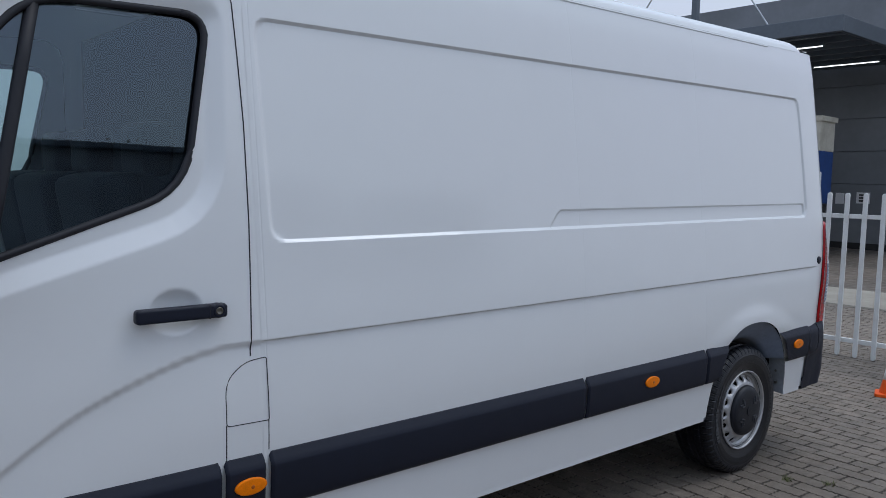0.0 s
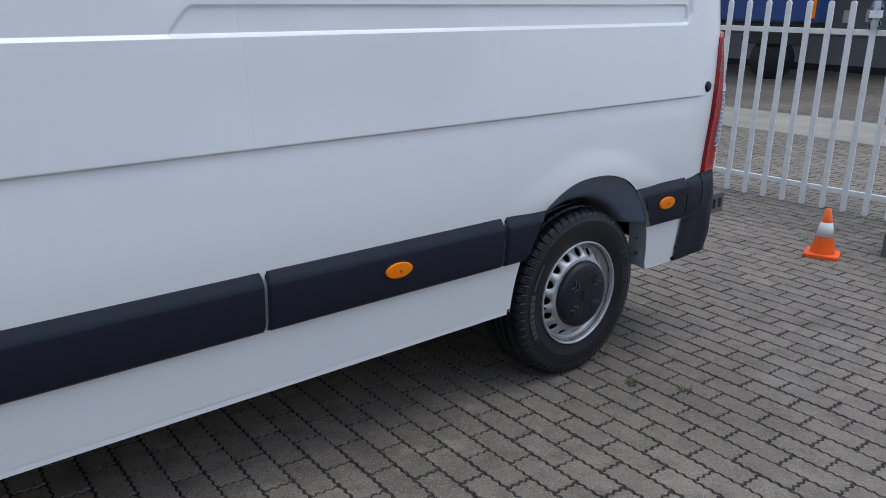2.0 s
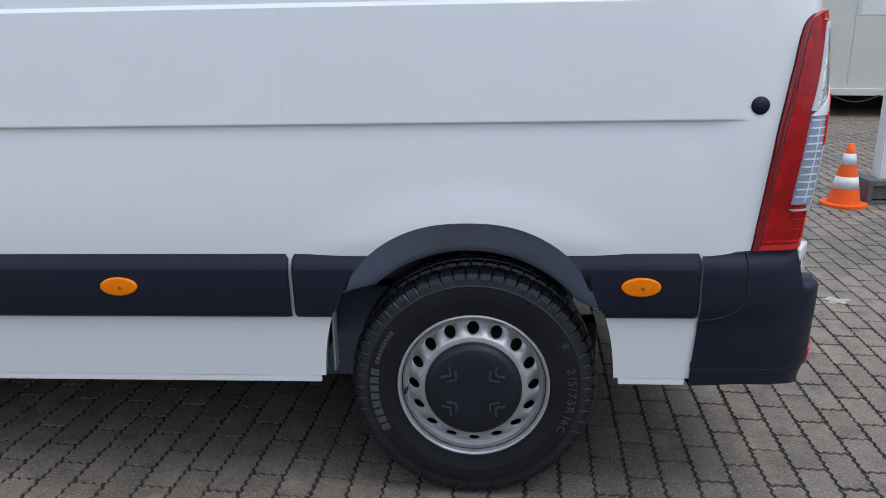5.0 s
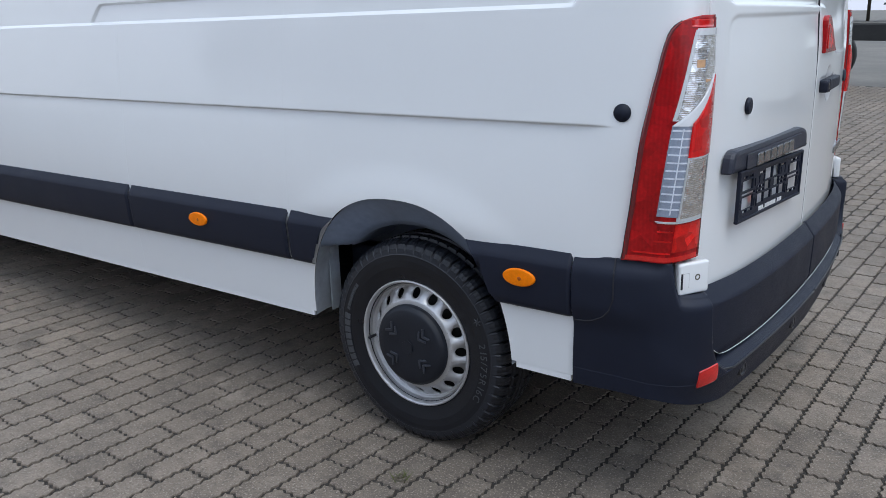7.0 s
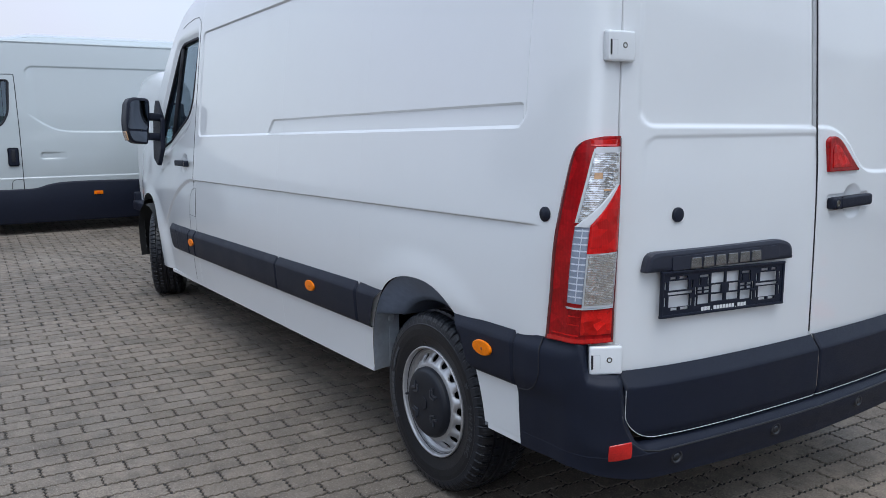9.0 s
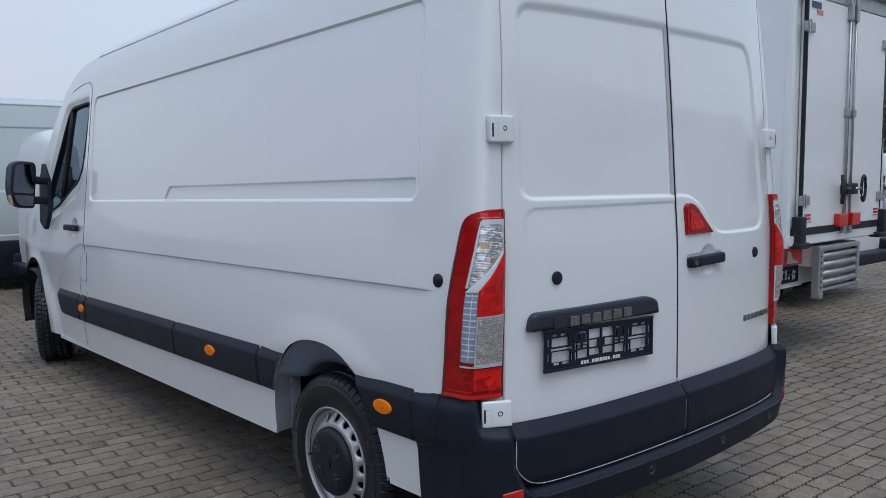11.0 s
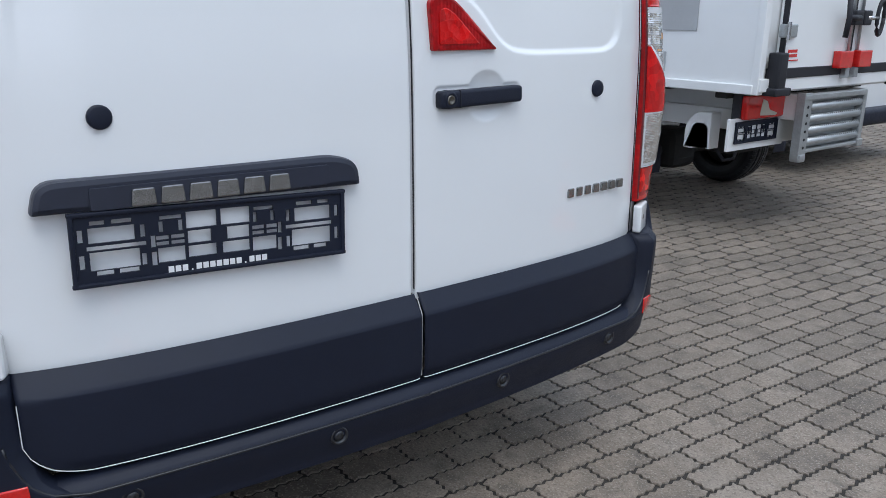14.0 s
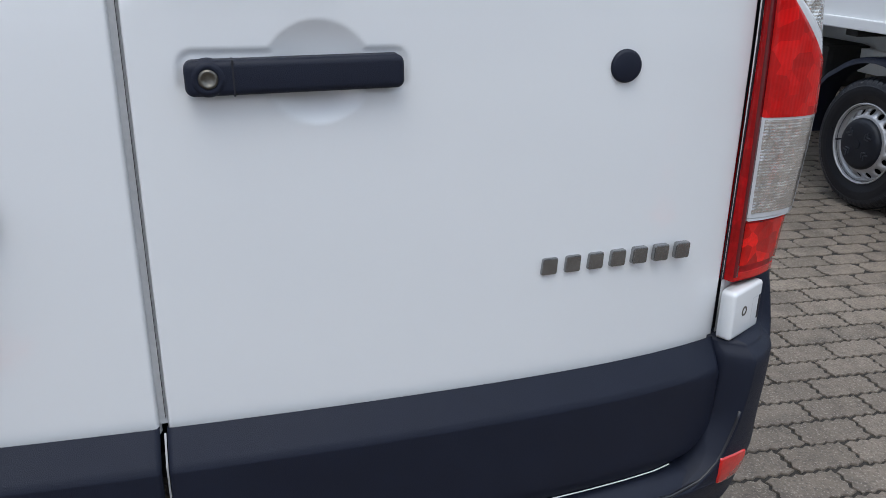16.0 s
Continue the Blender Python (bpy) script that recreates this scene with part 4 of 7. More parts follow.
# ---- hinges
def door_hinge(z, s):
    a, b = shell(0.925, z), shell(U_GAP, z)
    d = (b - a).normalized()
    yaw = math.degrees(math.atan2(d.y, d.x))
    b = b + d * (0.010 if z < 1 else 0.024)
    m = pose(b.x, b.y * s, z, 0, 0, yaw if s > 0 else 180 - yaw) @ Matrix.Translation((0, -0.014 if z < 1 else 0.0, 0))
    f = s
    def leaf(x0, x1, z0, z1, r):
        return round_rect(min(x0 * f, x1 * f), z0, max(x0 * f, x1 * f), z1, r)
    h = part("hinge", bm_plate(leaf(-0.088, 0.012, -0.043, 0.043, 0.008), 0.024, 0.007, 3), PAINT, van, "white painted door hinge", True, m)
    part("hinge_bolt", bm_revolve([(1e-4, -0.0235), (0.0048, -0.0237), (0.0056, -0.0250), (0.0080, -0.0248), (0.0090, -0.0238)], 18, "y"), LOCK, h, "recessed hinge bolt", True, Matrix.Translation((-0.028 * f, 0, 0.002)))
    part("hinge_slot", bm_box((0.007, 0.012, 0.044), (-0.0795 * f, -0.0190, -0.004), 0.002), GASKET, h)
    part("hinge_seam", bm_box((0.0012, 0.0032, 0.040), (-0.056 * f, -0.0225, -0.004)), SEAL_GREY, h)
    part("hinge_seam", bm_box((0.020, 0.0032, 0.0012), (-0.066 * f, -0.0225, 0.0165)), SEAL_GREY, h)
    return h


for z in (0.706, 1.615):
    door_hinge(z, 1)
    door_hinge(z, -1)

# ---- side trims, markers, bumper
trim_profile = [(-0.004, 0.571), (0.012, 0.573), (0.021, 0.582), (0.025, 0.60), (0.0255, 0.708), (0.0245, 0.717), (0.0055, 0.747), (0.002, 0.753), (-0.006, 0.755)]


def trim_pt(x, t, base):
    i = min(int(t), len(trim_profile) - 2)
    k = t - i
    o, z = (trim_profile[i][j] * (1 - k) + trim_profile[i + 1][j] * k for j in (0, 1))
    return base(x, z, o)


def body_trim(x0, x1, base=None, keep=None, tip=0.0, mirror=False):
    base = base or (lambda x, z, o: Vector((x, -half_width(z) - o, z)))
    ts = [k / 2 for k in range(2 * len(trim_profile) - 1)]
    xs = [x0, x0 + 0.003, x0 + 0.008] + steps(x0 + 0.012, x1 - 0.012, 0.02) + [x1 - 0.008, x1 - 0.003, x1]

    def f(x, t):
        e = 0.010 * (1 - sstep(0, 0.008, x - x0)) + 0.010 * (1 - sstep(0, 0.008, x1 - x))
        v = trim_pt(x, t, lambda a, z, o: base(a + (tip * (0.757 - z) if a < x0 + 0.2 else 0), z, o - e))
        return v * Vector((1, -1, 1)) if mirror else v
    def zz(t):
        i = min(int(t), len(trim_profile) - 2)
        return trim_profile[i][1] * (1 - t + i) + trim_profile[i + 1][1] * (t - i)
    if keep:
        def snap(x, t):
            return snap_arch(x, zz(t))[0] if abs(x) > 0.30 else math.copysign(0.405 * max(0, 1 - ((zz(t) - 0.33) / 0.509) ** 2.35) ** (1 / 2.35), x), t
        bm = bm_grid(xs, ts, f, lambda x, t: not in_arch(x, zz(t)), snap)
    else:
        bm = bm_grid(xs, ts, f)
    return part("side_trim", bm, PLASTIC, van, "black grained plastic side moulding", True)


TRIMS = [body_trim(-2.898, -1.4125), body_trim(-1.4035, -0.4815), body_trim(-0.4725, -0.255, keep=True), body_trim(0.255, 0.6145, keep=True)]
for a, b in ((-2.898, -1.424), (-1.408, -0.498)):
    body_trim(a, b, mirror=True)


AMBER_BULB = mat("dark_amber_bulb", (0.42, 0.085, 0.004), 0.3, vary=0.3, scale=200)


def marker(x, y=-1.038):
    o = [(0.052 * math.cos(2 * math.pi * k / 32), 0.026 * math.sin(2 * math.pi * k / 32)) for k in range(32)]
    mk = part("side_marker", bm_plate(o, 0.010, 0.005, 3), AMBER, van, "oval amber side marker lamp", True, Matrix.Translation((x, y, 0.668)))
    part("marker_bulb", bm_disc(0.0065, -0.008, -0.0108, 12, "y", 0.002), AMBER_BULB, mk, "darker bulb behind the amber lens", True, Matrix.Translation((0.004, 0, -0.002)))


for x in (-2.97, -0.952, 0.459):
    marker(x, -1.0395)

BP = [(0.618, -1.033), (0.70, -1.031), (0.78, -1.018), (0.85, -1.001), (0.902, -0.975), (0.939, -0.934), (0.966, -0.870), (0.986, -0.78), (1.008, -0.60), (1.029, -0.30), (1.038, 0.0)]
BL = [0.0]
for p, q in zip(BP, BP[1:]):
    BL.append(BL[-1] + math.dist(p, q))
bx, by = curve1([(l, p[0]) for l, p in zip(BL, BP)]), curve1([(l, p[1]) for l, p in zip(BL, BP)])
B_END = BL[-1]
top_u = curve1([(0.0, 0.757), (BL[3] + 0.03, 0.755), (BL[4] - 0.026, 0.752), (BL[4] - 0.014, 0.685), (BL[4] - 0.004, 0.667), (BL[6], 0.660), (BL[6] + 0.1, 0.655)])
edge_u = curve1([(0.40, BL[6] + 0.085), (0.418, BL[6] + 0.066), (0.43, BL[6] + 0.047), (0.452, BL[6] + 0.016), (0.48, BL[6] + 0.002), (0.53, BL[6] - 0.012), (0.60, BL[6] - 0.021), (0.66, BL[6] - 0.025), (0.76, BL[6] - 0.027)])
bot_b = curve1([(0.0, 0.366), (BL[3], 0.370), (BL[5], 0.350), (BL[7], 0.326), (B_END, 0.316)])
Z_LIP = 0.418


def bumper_pt(l, z, s, inward=0.0):
    """A point of the bumper's outer face, l along its plan and z up."""
    x, y, b, e = bx(l), by(l), bot_b(l), 0.01
    tx, ty = bx(l + e) - bx(max(0, l - e)), by(l + e) - by(max(0, l - e))
    n = Vector((ty, -tx)).normalized()
    o = -0.022 * (1 - sstep(0, 0.10, z - b)) * sstep(BL[2], BL[5], l) - inward
    o += 0.007 * sstep(0.46, 0.62, z) * sstep(BL[3] + 0.03, BL[4] + 0.03, l)
    o += 0.006 * sstep(BL[2], BL[4], l) * (1 - sstep(BL[6], BL[8], l)) * sstep(0.72, 0.66, z)
    if l < BL[3]:
        o += 0.004 - 0.022 * sstep(0.712, 0.757, z)
    o -= max(0.0, -BP[0][1] - half_width(z) - 0.003) * sstep(0.62, 0.55, z) * (1 - sstep(BL[1], BL[4], l))
    if l < 0.1:
        x -= 0.008 * (1 - l / 0.1) * sstep(0.575, 0.385, z)
    return Vector((x + n.x * o, (y + n.y * o) * s, z))


def crease(z):
    """Where the upright corner breaks into the hollow beside the door."""
    return edge_u(z) + 0.012 - 0.018 - 0.010 * sstep(0.425, 0.53, z)


def bumper_upper(tau, t, s):
    """The upright corner piece above the lip; tau runs to its inner edge, t up to its top."""
    ze = Z_LIP + (0.66 - Z_LIP) * min(1.0, t)
    le, lc = edge_u(ze) + 0.012, crease(ze)
    l = lc * min(1.0, tau / 0.9) if tau < 0.9 else lc + (le - lc) * (min(1.0, tau) - 0.9) / 0.1
    z = Z_LIP + (top_u(l) - Z_LIP) * min(1.0, t)
    roll = (0.012 + 0.030 * sstep(0.425, 0.53, ze)) * max(0.0, (min(1.0, tau) - 0.895) / 0.105) + 0.020 * sstep(0.90, 1.0, t) * sstep(BL[3], BL[4], l)
    return bumper_pt(l, z, s, roll + (0.05 if tau > 1 else 0) + (0.07 if t > 1 else 0))


for s in (1, -1):
    ls = sorted(set(steps(0, BL[3], 0.02) + steps(BL[3], BL[7], 0.007) + steps(BL[7], B_END - 0.012, 0.012) + [B_END]))

    def lower(l, t):
        b = bot_b(l)
        if t <= 1:
            return bumper_pt(l, b + (Z_LIP - b) * max(0.0, t), s, 0.08 if t < 0 else 0)
        return bumper_pt(l, Z_LIP + 0.020 * (min(t, 2) - 1), s, 0.006 * min(1.0, 10 * (t - 1)) + 0.026 * (min(t, 2) - 1) * sstep(BL[6] - 0.01, BL[6] + 0.07, l) + (0.05 if t > 2 else 0))
    part("bumper", join(bm_grid(ls, [-1.0, 0.0, 0.03, 0.1, 0.25, 0.5, 0.75, 0.95, 1.0, 1.1, 1.4, 1.7, 2.0, 3.0], lower), bm_grid(steps(0, 0.6, 0.05) + steps(0.6, 0.86, 0.02) + [0.875, 0.885, 0.893, 0.9, 0.907, 0.915, 0.93, 0.95, 0.97, 0.985, 1.0, 2.0], steps(0, 0.9, 0.06) + [0.93, 0.95, 0.97, 0.985, 1.0, 2.0], lambda a, t: bumper_upper(a, t, s))), PLASTIC, van, "black grained plastic rear bumper", True)
    seam = [bumper_pt(0.118, z, s) + Vector((0, -0.001 * s, 0)) for z in (0.757, 0.72, 0.68, 0.645)] + [bumper_pt(l, z, s) + Vector((0, -0.0005 * s, 0)) for l, z in ((0.108, 0.615), (0.090, 0.593), (0.06, 0.576), (0.03, 0.569), (0.005, 0.567))]
    part("bumper_seam", bm_tube(seam, 0.0022, 6), GASKET, van)
    lip = [bumper_pt(crease(z), z, s, 0.0042) for z in (0.545, 0.53, 0.51, 0.49, 0.47, 0.455, 0.44, 0.43)]
    lip += [bumper_pt(l, Z_LIP + 0.001, s, 0.0008) for l in steps(BL[6] + 0.10, B_END, 0.03)]
    part("bumper_lip", bm_tube(lip, 0.0030, 8), LIP, van, "rounded bumper lip", True)
    rl = BL[5] + 0.042
    rls = [rl - 0.042, rl - 0.041] + steps(rl - 0.038, rl + 0.026, 0.008) + [rl + 0.029, rl + 0.030]
    rzs = [0.407, 0.408, 0.411, 0.42, 0.43, 0.44, 0.45, 0.457, 0.460, 0.461]

    def reflector_pt(l, z):
        u, v = (l - rl + 0.006) / 0.036, (z - 0.434) / 0.027
        k = 1 - 0.06 * (abs(u) * abs(v)) ** 4
        rim = l in (rls[0], rls[-1]) or z in (rzs[0], rzs[-1])
        return bumper_pt(rl - 0.006 + u * k * 0.036, 0.434 + v * k * 0.027 + 0.004 * u, s, 0.004 if rim else -0.0035)
    part("reflector", bm_grid(rls, rzs, reflector_pt), RED, van, "red rear reflector", True)
    for yy in (0.25, 0.70):
        l = min(BL, key=lambda v: abs(by(v) + yy))
        l = next(v for v in steps(0, B_END, 0.004) if by(v) >= -yy)
        c = bumper_pt(l, 0.384, s)
        part("parking_sensor", bm_revolve([(1e-4, 0.003), (0.011, 0.003), (0.0125, -0.003), (0.0155, -0.003), (0.017, 0.004), (0.021, 0.004), (0.023, -0.004)], 24, "x"), LIP, van, "round black parking sensor", True, pose(c.x, c.y, 0.384, 0, 0, -4 * s if yy < 0.5 else -9 * s))
part("step_plate", bm_box((0.08, 1.10, 0.02), (0.955, 0, 0.412), 0.004), PLASTIC, van)

# ---- wheel arches


def arch_liner(cx, s, material, depth=0.32):
    def f(a, d):
        c, n = math.cos(a), math.sin(a)
        k = (abs(c) ** 2.35 + abs(n) ** 2.35) ** (-1 / 2.35)
        bulge = 1 + 0.03 * sstep(0.0, 0.05, d)
        x, z = 0.405 * c * k * bulge, 0.33 + 0.509 * n * k * bulge
        w = half_width(max(z, 0.4)) - 0.002
        return Vector((cx + x, -(w - d) * s, z))
    bm = bm_grid([math.pi * k / 40 for k in (range(9, 32) if cx > -1 else range(1, 40))], [0, 0.012, 0.03, 0.06, 0.15, depth], f)
    back = join(bm_box((0.88, 0.01, 0.45), (cx - 0.06, -(1.0 - depth) * s, 0.775)), bm_box((0.82, 0.01, 0.33), (cx - 0.09, -(1.0 - depth) * s, 0.41)))
    if cx < -1:
        return part("wheel_arch_liner", join(bm, back), material, van, "dark wheel arch liner", True)
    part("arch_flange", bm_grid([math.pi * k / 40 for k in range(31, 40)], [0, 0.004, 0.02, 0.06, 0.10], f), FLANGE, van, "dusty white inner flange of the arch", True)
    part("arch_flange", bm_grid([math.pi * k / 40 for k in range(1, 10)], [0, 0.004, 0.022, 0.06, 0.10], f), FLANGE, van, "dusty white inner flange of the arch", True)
    for z in (0.43, 0.50, 0.57):
        part("flange_bolt", bm_disc(0.009, 0.0, -0.008, 6, "x", 0.002), LOCK, van, "grey flange bolt", False, Matrix.Translation((cx + 0.410, -0.945 * s, z)))
    part("arch_bracket", join(bm_box((0.006, 0.05, 0.26), (cx - 0.392, -0.90 * s, 0.50), 0.002), bm_box((0.03, 0.03, 0.03), (cx - 0.385, -0.92 * s, 0.60), 0.006)), FLANGE, van)
    return part("wheel_arch_liner", join(bm, back), material, van, "dusty grey wheel arch liner", True)


for s in (1, -1):
    arch_liner(0.0, s, LINER)
    arch_liner(-4.33, s, UNDER)
for s in (1, -1):
    def liner_face(a, t):
        c, n = math.cos(a), math.sin(a)
        k = (abs(c) ** 2.35 + abs(n) ** 2.35) ** (-1 / 2.35)
        x, z = 0.405 * c * k, 0.33 + 0.509 * n * k
        x2, z2, q = 0.384 * c * 1.01, 0.352 + 0.384 * n, min(1.0, t)
        z = z + (z2 - z) * q
        z = max(z, 0.632 if x < 0 else 0.632 - 0.05 * ramp(0.1, 0.3, x))
        return Vector((x + (x2 - x) * q, -s * (half_width(z) - 0.004 - 0.085 * q - 0.20 * max(0.0, t - 1)), z))
    part("arch_panel", bm_grid([math.pi * (0.12 + 0.73 * k / 40) for k in range(41)], steps(0, 1, 0.2) + [1.1, 1.5, 2.0], liner_face), LINER, van, "dusty grey arch panel", True)
for x in (-0.11, 0.0, 0.11):
    part("liner_clip", bm_box((0.046, 0.004, 0.048), (0, 0, 0), 0.0018), LINER, van, "", False, pose(x, -0.9765, 0.800 - x * x * 0.9, 40, -x * 50, 0))

# ---- wheels
R_T = 0.352
tyre_profile = [(0.205, -0.085), (0.222, -0.098), (0.235, -0.101), (0.262, -0.108), (0.285, -0.1095), (0.300, -0.1085), (0.303, -0.1090), (0.306, -0.1075), (0.322, -0.104), (0.335, -0.097), (0.343, -0.086), (0.347, -0.074), (0.3485, -0.062), (0.341, -0.058), (0.341, -0.050), (0.351, -0.046), (0.352, -0.022), (0.344, -0.018), (0.344, -0.010), (0.352, -0.006)]
tyre_profile = [(r + 0.005 * max(0.0, (r - 0.22) / 0.132), y * 1.03) for r, y in tyre_profile]
tyre_profile = tyre_profile + [(r, -1.15 * y) for r, y in reversed(tyre_profile)]
NB = 58


def tyre_wave(i, k):
    n = len(tyre_profile)
    j = min(i, n - 1 - i)
    if j in (8, 9, 10, 11, 12):
        return -0.007 if (k + (i // 14) * 3) % 8 < 1 else (-0.0012 if k % 8 in (3, 6) else 0)
    if j in (15, 16) and (k + 3) % 8 == 0:
        return -0.006
    return 0


def hole_sector(r0, r1, n_holes, hole_r, ax):
    """A ring of plate with round holes through it; ax(r) is its dish."""
    bm = bmesh.new()
    rm = (r0 + r1) / 2
    for h in range(n_holes):
        half = math.pi / n_holes
        outer, inner, back = [], [], []
        A, B = (r1 - r0) / 2, rm * half
        corner = math.atan2(B, A)
        angs = []
        for q in range(4):
            lo = (-corner, corner, math.pi - corner, math.pi + corner)[q]
            hi = (corner, math.pi - corner, math.pi + corner, 2 * math.pi - corner)[q]
            angs += [lo + (hi - lo) * k / 4 for k in range(4)]
        for a in angs:
            c, s = math.cos(a), math.sin(a)
            k = min(A / abs(c) if abs(c) > 1e-9 else 1e9, B / abs(s) if abs(s) > 1e-9 else 1e9)
            for lst, kk, dy in ((outer, k, 0), (inner, hole_r, 0), (back, hole_r, 0.012)):
                r, th = rm + kk * c, (kk * s) / rm + 2 * half * h
                lst.append(bm.verts.new((r * math.cos(th), ax(r) + dy, r * math.sin(th))))
        n = len(angs)
        for k in range(n):
            bm.faces.new((outer[k], outer[(k + 1) % n], inner[(k + 1) % n], inner[k]))
            bm.faces.new((inner[k], inner[(k + 1) % n], back[(k + 1) % n], back[k]))
    bmesh.ops.remove_doubles(bm, verts=bm.verts[:], dist=0.0008)
    return bm


def letters_arc(text, r, a0, size, y, parent):
    """Raised letters round a tyre wall, tops outwards, starting at angle a0 and running clockwise as seen from outside."""
    bm = bmesh.new()
    a = a0
    for ch in text:
        cu = bpy.data.curves.new("glyph", "FONT")
        cu.body, cu.size, cu.extrude = ch, size, 0.0004
        tmp = new("glyph", cu)
        me = bpy.data.meshes.new_from_object(tmp.evaluated_get(bpy.context.evaluated_depsgraph_get()))
        wd = max((v.co.x for v in me.vertices), default=size * 0.4)
        th = a - wd / 2 / r
        for v in me.vertices:
            px, py = v.co.x - wd / 2, v.co.y
            rr, t = r + py, th - px / r
            v.co = (rr * math.cos(t), y - v.co.z, rr * math.sin(t))
        bm.from_mesh(me)
        bpy.data.meshes.remove(me)
        bpy.data.objects.remove(tmp)
        bpy.data.curves.remove(cu)
        a -= (wd + size * 0.16) / r
        bpy.context.view_layer.update()
    return part("tyre_marking", bm, RUBBER_MARK, parent, "raised tyre size marking", False)


RUBBER_MARK = mat("raised_rubber_marking", (0.055, 0.059, 0.066), 0.5, vary=0.15, scale=40)


def rim_ax(r):
    return curve1([(0.10, -0.105), (0.139, -0.105), (0.150, -0.103), (0.158, -0.098), (0.172, -0.085), (0.186, -0.072), (0.194, -0.066)])(r)


def wheel(at, s, marked=False, parent=None, scale=1.0, steer=0.0):
    m = pose(*at, 0, 0, (0 if s > 0 else 180) + steer) @ Matrix.Scale(scale, 4)
    w = part("wheel", bm_revolve(tyre_profile, NB * 8, "y", tyre_wave), RUBBER, parent or van, "black tyre on a silver steel wheel", False, m)
    rim = part("rim", bm_revolve([(0.214, -0.092), (0.219, -0.102), (0.2165, -0.1075), (0.2118, -0.1068), (0.2085, -0.099), (0.2072, -0.080), (0.2055, -0.073), (0.2025, -0.072), (0.2000, -0.079), (0.1972, -0.079), (0.1950, -0.069), (0.192, rim_ax(0.192))], 72, "y"), RIM, w, "silver steel wheel rim", True)
    part("disc", hole_sector(0.152, 0.192, 16, 0.0170, rim_ax), RIM, rim, "pierced silver steel disc", True)
    part("inner_disc", bm_revolve([(0.152, rim_ax(0.152)), (0.147, rim_ax(0.147)), (0.139, -0.105), (0.05, -0.105)], 48, "y"), RIM, rim, "", True)
    part("drum", bm_disc(0.19, 0.05, -0.02, 40, "y"), UNDER, rim, "dark brake drum behind the wheel", True)
    cap = part("hub_cap", bm_revolve([(1e-4, -0.136), (0.062, -0.137), (0.10, -0.1355), (0.122, -0.1320), (0.130, -0.1280), (0.1315, -0.1245), (0.1355, -0.1220), (0.1385, -0.1160), (0.1390, -0.102)], 48, "y"), CAP, w, "round black plastic hub cap", True)
    for a in (38, 142, 218, 322):
        for rr in (0.060, 0.080):
            for turn in (48, -48):
                th = radians(a)
                mid_x = rr * math.cos(th) + 0.013 * math.cos(th + radians(turn))
                mid_z = rr * math.sin(th) + 0.013 * math.sin(th + radians(turn))
                part("cap_rib", bm_box((0.030, 0.009, 0.0075), (0, 0, 0), 0.0025), CAP_RIB, cap, "", False, pose(mid_x, -0.1366, mid_z, 0, -(a + turn), 0))
    hexo = [(0.022 * math.cos(radians(60 * k + 90)), 0.027 * math.sin(radians(60 * k + 90))) for k in range(6)]
    part("cap_emblem", bm_plate(hexo, 0.004, 0.001), CAP, cap, "plain black emblem", False, Matrix.Translation((0, -0.1363, 0)))
    part("valve", bm_disc(0.005, -0.07, -0.105, 10, "y", 0.001), GASKET, rim, "", True, Matrix.Translation((-0.196, 0, -0.02)))
    if marked:
        letters_arc("215/75R16C", 0.270, radians(13), 0.034, -0.1138, w)
        for k in range(8):
            a = radians(206 - k * 5.1)
            part("brand_bar", bm_box((0.019, 0.003, 0.024), (0, 0, 0)), RUBBER_MARK, w, "plain raised marking", False, pose(0.284 * math.cos(a), -0.1136, 0.284 * math.sin(a), 0, 90 - math.degrees(a), 0))
        for k in range(9):
            a = radians(164 - k * 2.5)
            part("small_bar", bm_box((0.009, 0.003, 0.012), (0, 0, 0)), RUBBER_MARK, w, "", False, pose(0.284 * math.cos(a), -0.1136, 0.284 * math.sin(a), 0, 90 - math.degrees(a), 0))
        for q in range(3):
            part("snow_mark", bm_box((0.003, 0.003, 0.026), (0, 0, 0)), RUBBER_MARK, w, "raised snowflake mark", False, pose(0.290 * math.cos(radians(27)), -0.1136, 0.290 * math.sin(radians(27)), 0, 60 * q + 10, 0))
    return w


wheel((0.014, -0.866, 0.3415), 1, marked=True)
wheel((0.014, 0.866, 0.3415), -1)
wheel((-4.33, -0.865, 0.437), 1, steer=-19)
wheel((-4.33, 0.865, 0.437), -1, steer=-19)

# ---- cab
taper = curve1([(-5.30, 0.34), (-5.20, 0.24), (-5.0, 0.14), (-4.7, 0.07), (-4.3, 0.035), (-3.8, 0.018), (-3.3, 0.004), (-2.9, 0.0)])
arc = curve1([(-4.2, 0.60), (-3.95, 0.66), (-3.78, 0.745), (-3.62, 0.855), (-3.445, 0.967), (-3.22, 1.055), (-3.05, 1.095), (-2.90, 1.10)])
CAB = round_poly([(-2.905, 0.385), (-3.90, 0.385), (-4.80, 0.42), (-5.16, 0.45), (-5.24, 0.80), (-5.16, 1.10), (-4.95, 1.20), (-4.42, 1.36), (-3.92, 1.92), (-3.62, 2.18), (-3.30, 2.33), (-2.905, 2.36)], [0, 0, 0, 0.08, 0.2, 0.12, 0.1, 0.06, 0.2, 0.2, 0.2, 0])
WIN = round_poly([(-3.016, 2.066), (-3.116, 1.553), (-3.66, 1.362), (-3.97, 1.30), (-4.02, 1.40), (-3.50, 2.056)], [0.085, 0.13, 0.0, 0.05, 0.05, 0.10])
